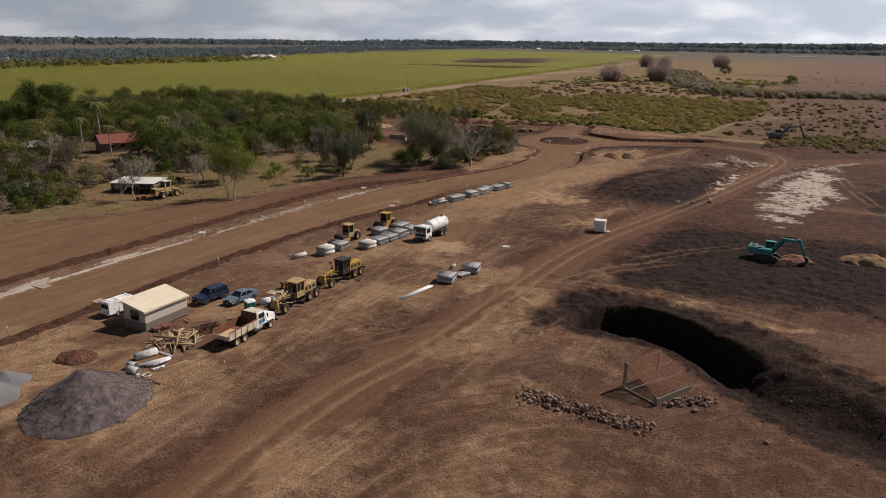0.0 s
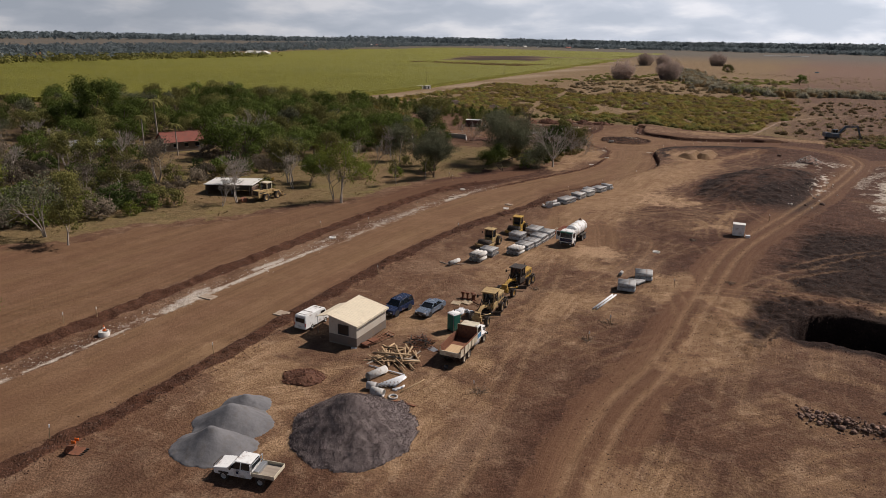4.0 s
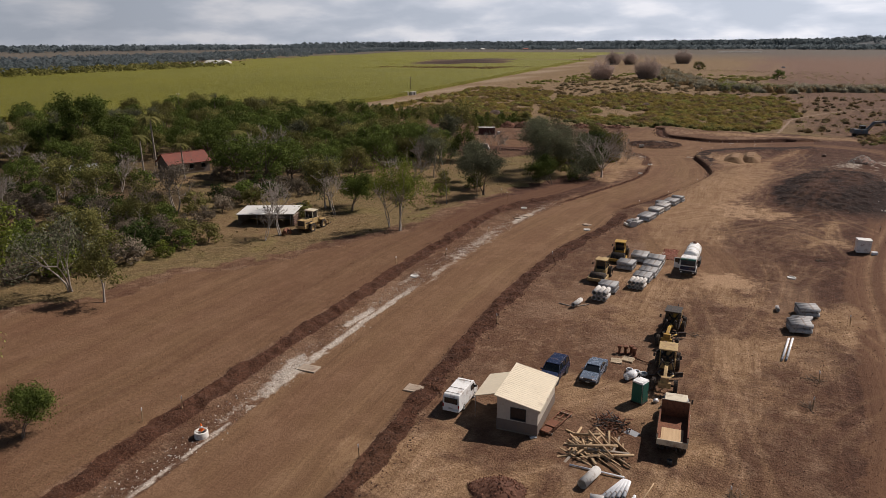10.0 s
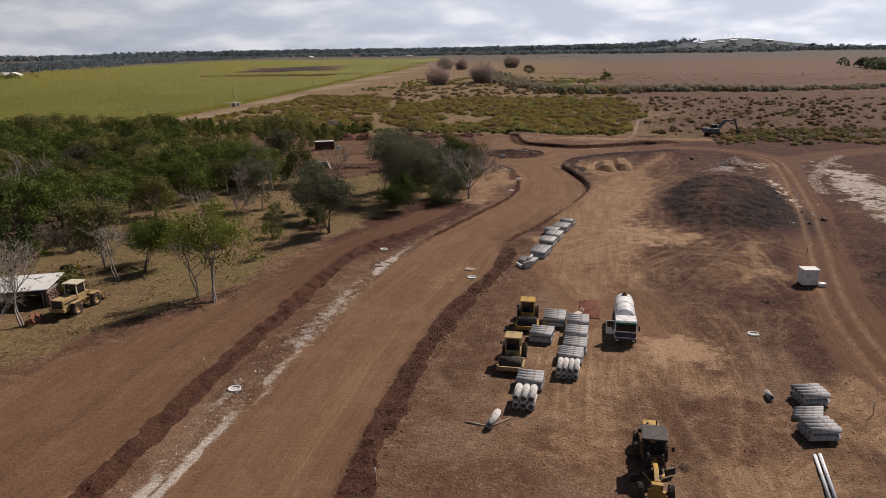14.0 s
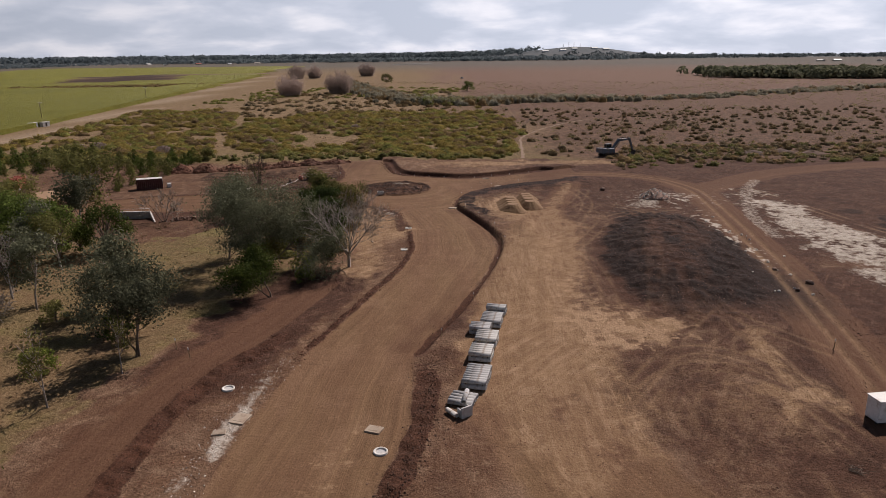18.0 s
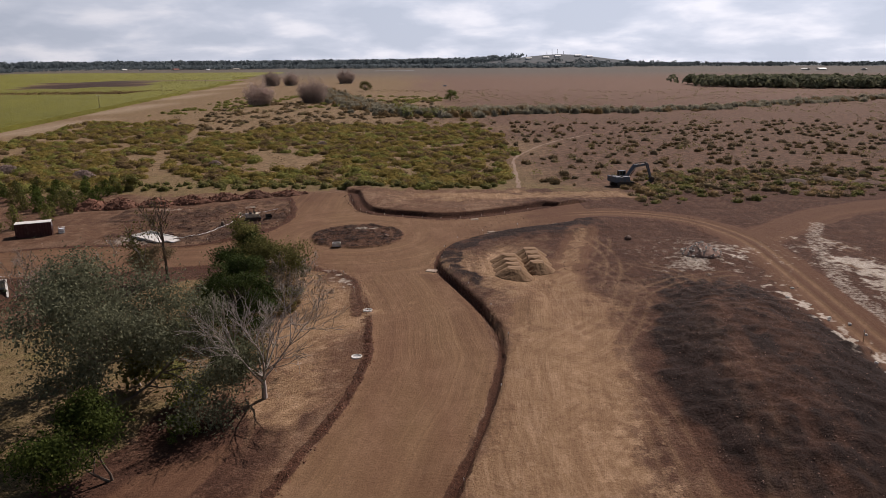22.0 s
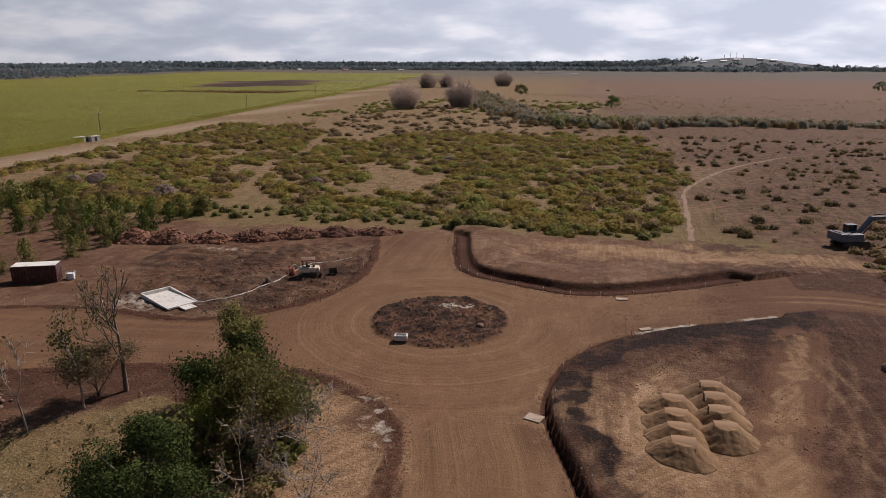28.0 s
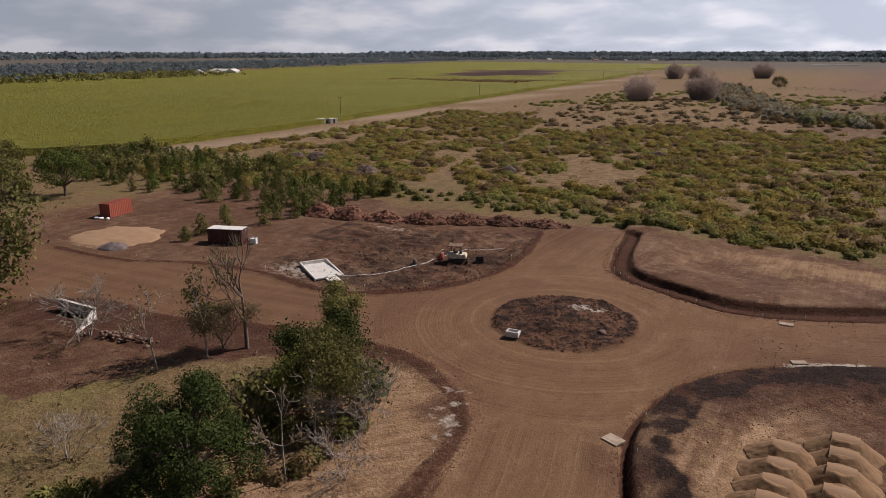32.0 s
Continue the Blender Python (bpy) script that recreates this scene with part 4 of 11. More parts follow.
# ---- plants ----
def leaf_material(name, c1, c2, thin=0.34, gloss=0.85, vary=0.17):
    m, t, b = material(name)
    geo = t.nodes.new("ShaderNodeNewGeometry")
    info = t.nodes.new("ShaderNodeObjectInfo")
    col = mix(t, geo.outputs["Random Per Island"], c1, c2)
    patch = ramp(t, noise_of(t, 0.6, 3), 0.35, 0.65)
    col = mix(t, 0.35, col, mix(t, patch, tuple(v * 0.5 for v in c1), tuple(v * 1.3 for v in c2)))
    hs = node(t, "ShaderNodeHueSaturation")
    mr = node(t, "ShaderNodeMapRange")
    mr.inputs[3].default_value, mr.inputs[4].default_value = 1 - vary * 2, 1 + vary * 2
    t.links.new(info.outputs["Random"], mr.inputs[0])
    t.links.new(mr.outputs[0], hs.inputs["Value"])
    t.links.new(col, hs.inputs["Color"])
    t.links.new(hs.outputs[0], b.inputs["Base Color"])
    b.inputs["Roughness"].default_value = gloss
    b.inputs["Specular IOR Level"].default_value = 0.06
    tr = node(t, "ShaderNodeBsdfTranslucent")
    t.links.new(hs.outputs[0], tr.inputs["Color"])
    ms = node(t, "ShaderNodeMixShader")
    ms.inputs[0].default_value = thin
    t.links.new(b.outputs[0], ms.inputs[1])
    t.links.new(tr.outputs[0], ms.inputs[2])
    t.links.new(ms.outputs[0], t.nodes["Material Output"].inputs["Surface"])
    return m


LEAF_DEEP = leaf_material("leaf_deep_green", (0.038, 0.056, 0.014), (0.126, 0.158, 0.036))
LEAF_FRESH = leaf_material("leaf_fresh_green", (0.080, 0.105, 0.018), (0.195, 0.220, 0.044))
LEAF_OLIVE = leaf_material("leaf_olive", (0.085, 0.086, 0.030), (0.215, 0.200, 0.066))
LEAF_GREY = leaf_material("leaf_grey_green", (0.060, 0.066, 0.038), (0.165, 0.168, 0.104))
LEAF_DRY = leaf_material("leaf_dry_brown", (0.13, 0.09, 0.045), (0.27, 0.20, 0.10))
LEAF_SCRUB = leaf_material("leaf_scrub", (0.190, 0.148, 0.044), (0.325, 0.252, 0.074), 0.5)
LEAF_DARK = leaf_material("leaf_dark_green", (0.024, 0.038, 0.012), (0.070, 0.092, 0.026), 0.25)
LEAF_YOUNG = leaf_material("leaf_young_olive", (0.078, 0.086, 0.024), (0.170, 0.172, 0.048), 0.42)
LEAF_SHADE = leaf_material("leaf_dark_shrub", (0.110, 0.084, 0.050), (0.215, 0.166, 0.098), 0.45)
LEAF_BUSH = leaf_material("leaf_greener_scrub", (0.118, 0.120, 0.036), (0.225, 0.216, 0.062), 0.5)
LEAF_CREEK = leaf_material("leaf_creek_grey", (0.190, 0.175, 0.125), (0.330, 0.305, 0.225), 0.5)
LEAF_TWIG = leaf_material("leaf_twig_brown", (0.120, 0.098, 0.072), (0.235, 0.195, 0.145), 0.4, vary=0.2)
LEAF_MAUVE = leaf_material("leaf_mauve_twig", (0.240, 0.180, 0.155), (0.40, 0.315, 0.275), 0.5)
LEAF_SCRUB2 = leaf_material("leaf_scrub_brownish", (0.150, 0.104, 0.054), (0.262, 0.186, 0.092), 0.5)
# paled and blued beyond real foliage: distance haze put into the leaf colour
LEAF_FAR_HAZED = leaf_material("leaf_far_woods_hazed", (0.105, 0.130, 0.140), (0.160, 0.188, 0.196), 0.5)
BARK_PALE = surface("bark_pale", (0.36, 0.32, 0.27), (0.22, 0.18, 0.15), 1.2, 0.85, stretch=(1, 1, 0.25))
BARK_DARK = surface("bark_dark", (0.10, 0.075, 0.055), (0.17, 0.13, 0.10), 1.5, 0.9, stretch=(1, 1, 0.25))
BARK_GREY = surface("bark_grey", (0.23, 0.195, 0.165), (0.34, 0.30, 0.265), 1.5, 0.85, stretch=(1, 1, 0.3))


def tubes(lines, sides=5):
    """Tapered round limbs along lines of (points, radii), as one set of quads."""
    verts, faces = [], []
    for pts, radii in lines:
        pts = np.asarray(pts, float)
        base = len(verts)
        for k, (p, r) in enumerate(zip(pts, radii)):
            d = pts[min(k + 1, len(pts) - 1)] - pts[max(k - 1, 0)]
            d = d / max(np.linalg.norm(d), 1e-6)
            a = np.cross(d, (0.31, 0.92, 0.17))
            a = a / max(np.linalg.norm(a), 1e-6)
            c = np.cross(d, a)
            for s in range(sides):
                w = 2 * math.pi * s / sides
                verts.append(p + r * (math.cos(w) * a + math.sin(w) * c))
        for k in range(len(pts) - 1):
            for s in range(sides):
                u = base + k * sides
                faces.append((u + s, u + (s + 1) % sides, u + sides + (s + 1) % sides, u + sides + s))
    return np.array(verts), np.array(faces)


def leaf_quads(rng, at, size, flat=0.0, out=None, loose=0.55):
    """A diamond leaf spray at each place, turned at random or, given out, facing away from its clump."""
    n = len(at)
    if out is not None:
        d = out / np.maximum(np.linalg.norm(out, axis=1), 1e-6)[:, None] + rng.normal(size=(n, 3)) * loose
        a = np.cross(d, rng.normal(size=(n, 3)))
        a /= np.linalg.norm(a, axis=1)[:, None]
        c = np.cross(d, a)
        c /= np.linalg.norm(c, axis=1)[:, None]
        s = (size * rng.uniform(0.55, 1.35, n))[:, None]
        v = np.stack([at - a * s, at - c * s * 0.6, at + a * s, at + c * s * 0.6], 1).reshape(-1, 3)
        return v, np.arange(4 * n).reshape(-1, 4)
    a = rng.normal(size=(n, 3))
    a[:, 2] *= 1 - flat
    a /= np.linalg.norm(a, axis=1)[:, None]
    c = rng.normal(size=(n, 3))
    c[:, :2] *= 1 - flat
    c = np.cross(a, c)
    c /= np.linalg.norm(c, axis=1)[:, None]
    s = (size * rng.uniform(0.55, 1.35, n))[:, None]
    v = np.stack([at - a * s, at - c * s * 0.55, at + a * s, at + c * s * 0.55], 1).reshape(-1, 3)
    return v, np.arange(4 * n).reshape(-1, 4)


def grow(rng, p, d, length, r, level, lines, tips, spread, up, kids, wig=0.13):
    pts, radii = [p], [r]
    n = 4
    for k in range(n):
        d = d + rng.normal(0, wig, 3) + np.array((0, 0, up * 0.12))
        d = d / np.linalg.norm(d)
        p = p + d * length / n
        pts.append(p)
        radii.append(r * (1 - 0.55 * (k + 1) / n))
        if level > 0 and k >= 1 and rng.random() < 0.55:
            b = d + rng.normal(0, spread, 3)
            grow(rng, p, b / np.linalg.norm(b), length * rng.uniform(0.45, 0.7), r * 0.42, level - 1, lines, tips, spread, up, kids)
    lines.append((pts, radii))
    if level == 0:
        tips.extend(pts[2:])
        return
    for _ in range(kids):
        b = d + rng.normal(0, spread, 3)
        grow(rng, p, b / np.linalg.norm(b), length * rng.uniform(0.5, 0.8), r * 0.45, level - 1, lines, tips, spread, up, kids)


def tree_meshes(seed, tall, stems=1, first=0.35, spread=0.55, up=0.5, kids=3, levels=3, leaves=1500, size=0.3, puff=0.7, girth=0.02, lean=0.12, sides=5, wide=1.0, twig=0.012, thin=0.10, wig=0.13):
    """Trunk and crown meshes of one tree; its limbs carry the leaves."""
    rng = np.random.default_rng(seed)
    lines, tips = [], []
    for _ in range(stems):
        d = np.array((rng.normal(0, lean * (1 + 0.6 * (stems > 1))), rng.normal(0, lean * (1 + 0.6 * (stems > 1))), 1.0))
        grow(rng, np.array((rng.normal(0, 0.12) * (stems > 1), rng.normal(0, 0.12) * (stems > 1), -0.15)), d / np.linalg.norm(d), tall * first, tall * girth, levels, lines, tips, spread, up, kids, wig)
    tips = np.array(tips)
    top = max(tips[:, 2].max(), 0.1)
    k = tall / top
    lines = [([q * (k * wide, k * wide, k) for q in pts], radii) for pts, radii in lines]
    tips = tips * (k * wide, k * wide, k)
    tv, tf = tubes([(p, [max(q, twig) for q in r]) for p, r in lines if leaves == 0 or r[0] > tall * girth * thin], sides)
    trunk = mesh_np("trunk", tv, tf, True)
    crown = None
    if leaves:
        off = rng.normal(0, puff, (leaves, 3)) * (1, 1, 0.7)
        at = tips[rng.integers(0, len(tips), leaves)] + off
        at[:, 2] = np.maximum(at[:, 2], 0.25)
        mid = tips.mean(0)
        lv, lf = leaf_quads(rng, at, size, 0.0, off / puff + (at - mid) / max(1.0, float(np.ptp(tips[:, 2]))) * 1.6 + np.array((0, 0, 0.25)), 0.6)
        crown = mesh_np("crown", lv, lf)
    return trunk, crown


def plant(kind, meshes, bark, leaf, label, category, group, place, scale=1.0, turn=0.0):
    trunk, crown = meshes
    ob = tagged(new(kind), label, category, group)
    ob.matrix_basis = pose(*place, 0, 0, turn) @ Matrix.Diagonal((scale, scale, scale, 1))
    for name, me, mat in (("trunk", trunk, bark), ("crown", crown, leaf)):
        if me is None:
            continue
        if not me.materials:
            me.materials.append(mat)
        child = new(name, me)
        child.parent = ob
    return ob


def dome_meshes(seed, tall, wide, leaves, size, low=0.32, lumps=26, lump=0.36):
    """A broad dense crown on short limbs, its outside broken into clumps."""
    rng = np.random.default_rng(seed)
    clumps = []
    for _ in range(lumps):
        a, u = rng.uniform(0, 2 * math.pi), rng.uniform(0.05, 1)
        r = math.sqrt(1 - u * u * 0.9) * wide * rng.uniform(0.55, 1)
        clumps.append((r * math.cos(a), r * math.sin(a), tall * (low + (0.92 - low) * u * rng.uniform(0.85, 1.08))))
    clumps = np.array(clumps)
    lines = [([(0, 0, -0.2), (0.1, 0, tall * 0.18), (0, 0.1, tall * 0.34)], [tall * 0.035, tall * 0.028, tall * 0.022])]
    for c in clumps[::2]:
        lines.append(([np.array((0, 0, tall * 0.2)), c * (0.45, 0.45, 0.75), c], [tall * 0.018, tall * 0.011, tall * 0.003]))
    tv, tf = tubes(lines, 6)
    pick = rng.integers(0, len(clumps), leaves)
    off = rng.normal(size=(leaves, 3))
    off = off / np.linalg.norm(off, axis=1)[:, None] * (rng.uniform(0.35, 1, leaves) ** 0.5)[:, None] * (wide * lump, wide * lump, tall * lump * 0.39)
    lv, lf = leaf_quads(rng, clumps[pick] + off, size, 0.3, off / (wide * lump, wide * lump, tall * lump * 0.39) + clumps[pick] / (wide, wide, tall) * 0.5, 0.45)
    return mesh_np("trunk", tv, tf, True), mesh_np("crown", lv, lf)


def gz_at(x, y):
    return (x, y, ground_z(x, y) - 0.03)


WOODS = "trees of the roadside woodland"
FIG = [dome_meshes(s, 14, 7.5, 4200, 0.29, 0.30, 30, 0.33) for s in (1, 2, 3)]
GUM = [tree_meshes(s, 12, 1, 0.42, 0.5, 0.5, 3, 3, 2900, 0.22, 0.70, 0.019, sides=4, thin=0.14) for s in (11, 12, 13)]
GREYGUM = [tree_meshes(s, 11, 3, 0.40, 0.5, 0.5, 3, 2, 1800, 0.20, 0.8, 0.018, sides=4, thin=0.08) for s in (21, 22)]
BARE = [tree_meshes(s, 10, 2, 0.38, 0.5, 0.45, 3, 3, 60, 0.2, 0.4, 0.016, 0.2, 3, 1.0, 0.03, 0.03) for s in (31, 32)]
BUSH = [dome_meshes(s, 4.2, 2.6, 1300, 0.185, 0.12) for s in (41, 42, 43)]
def column_meshes(seed, tall, wide, leaves, size):
    """A young tree leafy to the ground, a tall uneven cone of sprays."""
    r = np.random.default_rng(seed)
    w = r.uniform(0, 1, leaves) ** 1.25
    a = r.uniform(0, 2 * math.pi, leaves)
    lump = 0.68 + 0.30 * np.sin(a * 2 + w * 7 + seed) + 0.28 * np.sin(a * 3 - w * 13 + seed * 2)
    q = wide * (np.sin(math.pi * np.clip(0.22 + 0.78 * w, 0, 1)) ** 0.6) * lump * r.uniform(0.55, 1, leaves) ** 0.5
    at = np.c_[q * np.cos(a), q * np.sin(a), 0.25 + w * tall]
    lv, lf = leaf_quads(r, at, size, 0.0, np.c_[np.cos(a), np.sin(a), 0.2 + w * 0.6], 0.5)
    tv, tf = tubes([([(0, 0, -0.1), (0.05, 0, tall * 0.5), (0, 0.05, tall)], [0.09, 0.06, 0.02])] + [([(0, 0, tall * u), (math.cos(k) * wide * 0.7, math.sin(k) * wide * 0.7, tall * u + 0.6)], [0.035, 0.012]) for k, u in enumerate((0.15, 0.28, 0.42, 0.55, 0.7))], 4)
    return mesh_np("trunk", tv, tf, True), mesh_np("crown", lv, lf)


YOUNG = [column_meshes(s, 4.6 + 0.5 * (s % 3), 2.0 + 0.25 * (s % 2), 1000, 0.19) for s in (54, 55, 56, 57)]
SHRUB = [tree_meshes(s, 4.0, 4, 0.35, 0.6, 0.35, 3, 2, 700, 0.26, 0.5, 0.012, 0.3) for s in (61, 62, 63)]


def recolour(meshes, leaf):
    """The same shapes in another leaf."""
    out = []
    for trunk, crown in meshes:
        c = crown.copy()
        c.materials.clear()
        c.materials.append(leaf)
        out.append((trunk, c))
    return out


FIG_OLIVE, GUM_FRESH, GUM_GREY = recolour(FIG, LEAF_OLIVE), recolour(GUM, LEAF_FRESH), recolour(GUM, LEAF_GREY)
GUM_DEEP = recolour(GUM, LEAF_DEEP)
GREYTWIG, BUSH_TWIG = recolour(GREYGUM, LEAF_TWIG), recolour(BUSH, LEAF_TWIG)
BUSH_FRESH, BUSH_OLIVE = recolour(BUSH, LEAF_FRESH), recolour(BUSH, LEAF_OLIVE)

# single trees along the road and round the junction
NEAR_CASUARINA = tree_meshes(71, 14, 4, 0.30, 0.55, 0.45, 3, 3, 42000, 0.135, 0.85, 0.014, 0.26, 6, 1.25)


def vase_meshes(seed, tall, wide, limbs=8):
    """A leafless tree: a short trunk that opens into a wide bowl of limbs and fine twigs."""
    r = np.random.default_rng(seed)
    lines, tips = [([(0, 0, -0.2), (0.04, 0.02, tall * 0.1), (0, 0.05, tall * 0.2)], [tall * 0.026, tall * 0.021, tall * 0.019])], []
    for k in range(limbs):
        a, tilt = 2 * math.pi * (k + r.uniform(-0.25, 0.25)) / limbs, r.uniform(0.3, 0.95)
        d = np.array((math.cos(a) * math.sin(tilt), math.sin(a) * math.sin(tilt), math.cos(tilt)))
        grow(r, np.array((0, 0, tall * r.uniform(0.15, 0.22))), d, tall * 0.36, tall * 0.0115, 3, lines, tips, 0.36, 0.3, 3, 0.10)
    tips = np.array(tips)
    kz, kx = tall / tips[:, 2].max(), wide / np.percentile(np.hypot(tips[:, 0], tips[:, 1]), 95)
    lines = [([np.array(q) * (kx, kx, kz) for q in pts], [max(v, 0.018) for v in radii]) for pts, radii in lines]
    tv, tf = tubes(lines, 4)
    return mesh_np("trunk", tv, tf, True), None


NEAR_BARE = vase_meshes(72, 11.8, 8.0, 9)
NEAR_FIG = dome_meshes(73, 9.2, 5.2, 30000, 0.10, 0.18, 60, 0.26)
NEAR_MIXED = tree_meshes(74, 9.5, 3, 0.34, 0.5, 0.5, 3, 3, 8000, 0.165, 0.65, 0.016, 0.2, 6)
NEAR_THIN = tree_meshes(75, 13, 1, 0.42, 0.42, 0.8, 3, 3, 150, 0.15, 0.4, 0.021, 0.0, 5, 0.8, 0.03, 0.02, 0.015)
NEAR_THIN2 = tree_meshes(76, 10, 1, 0.45, 0.40, 0.7, 2, 3, 600, 0.17, 0.5, 0.013, 0.01, 5, 0.8, 0.025, 0.03, 0.03)
NEAR_TWIG = tree_meshes(77, 9, 1, 0.36, 0.42, 0.6, 3, 3, 160, 0.15, 0.4, 0.012, 0.03, 4, 0.8, 0.025, 0.02, 0.05)
NEAR_ROUND = tree_meshes(78, 7, 2, 0.32, 0.5, 0.45, 3, 3, 10000, 0.13, 0.6, 0.018, 0.2, 6, 1.1)
NEAR_LIME = tree_meshes(79, 13, 2, 0.40, 0.45, 0.5, 3, 3, 6500, 0.15, 0.7, 0.014, 0.15, 6, 0.9)
TUFT = tree_meshes(80, 7.2, 1, 0.55, 0.5, 0.3, 3, 2, 1500, 0.15, 0.5, 0.013, 0.05, 6)
SCRUFF = tree_meshes(81, 6.0, 4, 0.34, 0.55, 0.4, 3, 3, 150, 0.13, 0.5, 0.014, 0.35, 3, 1.0, 0.022, 0.03)
CONE = tree_meshes(82, 9.5, 1, 0.5, 0.40, 0.6, 3, 3, 4600, 0.14, 0.5, 0.016, 0.05, 6, 0.75)
JUNCTION = "single trees beside the new road"
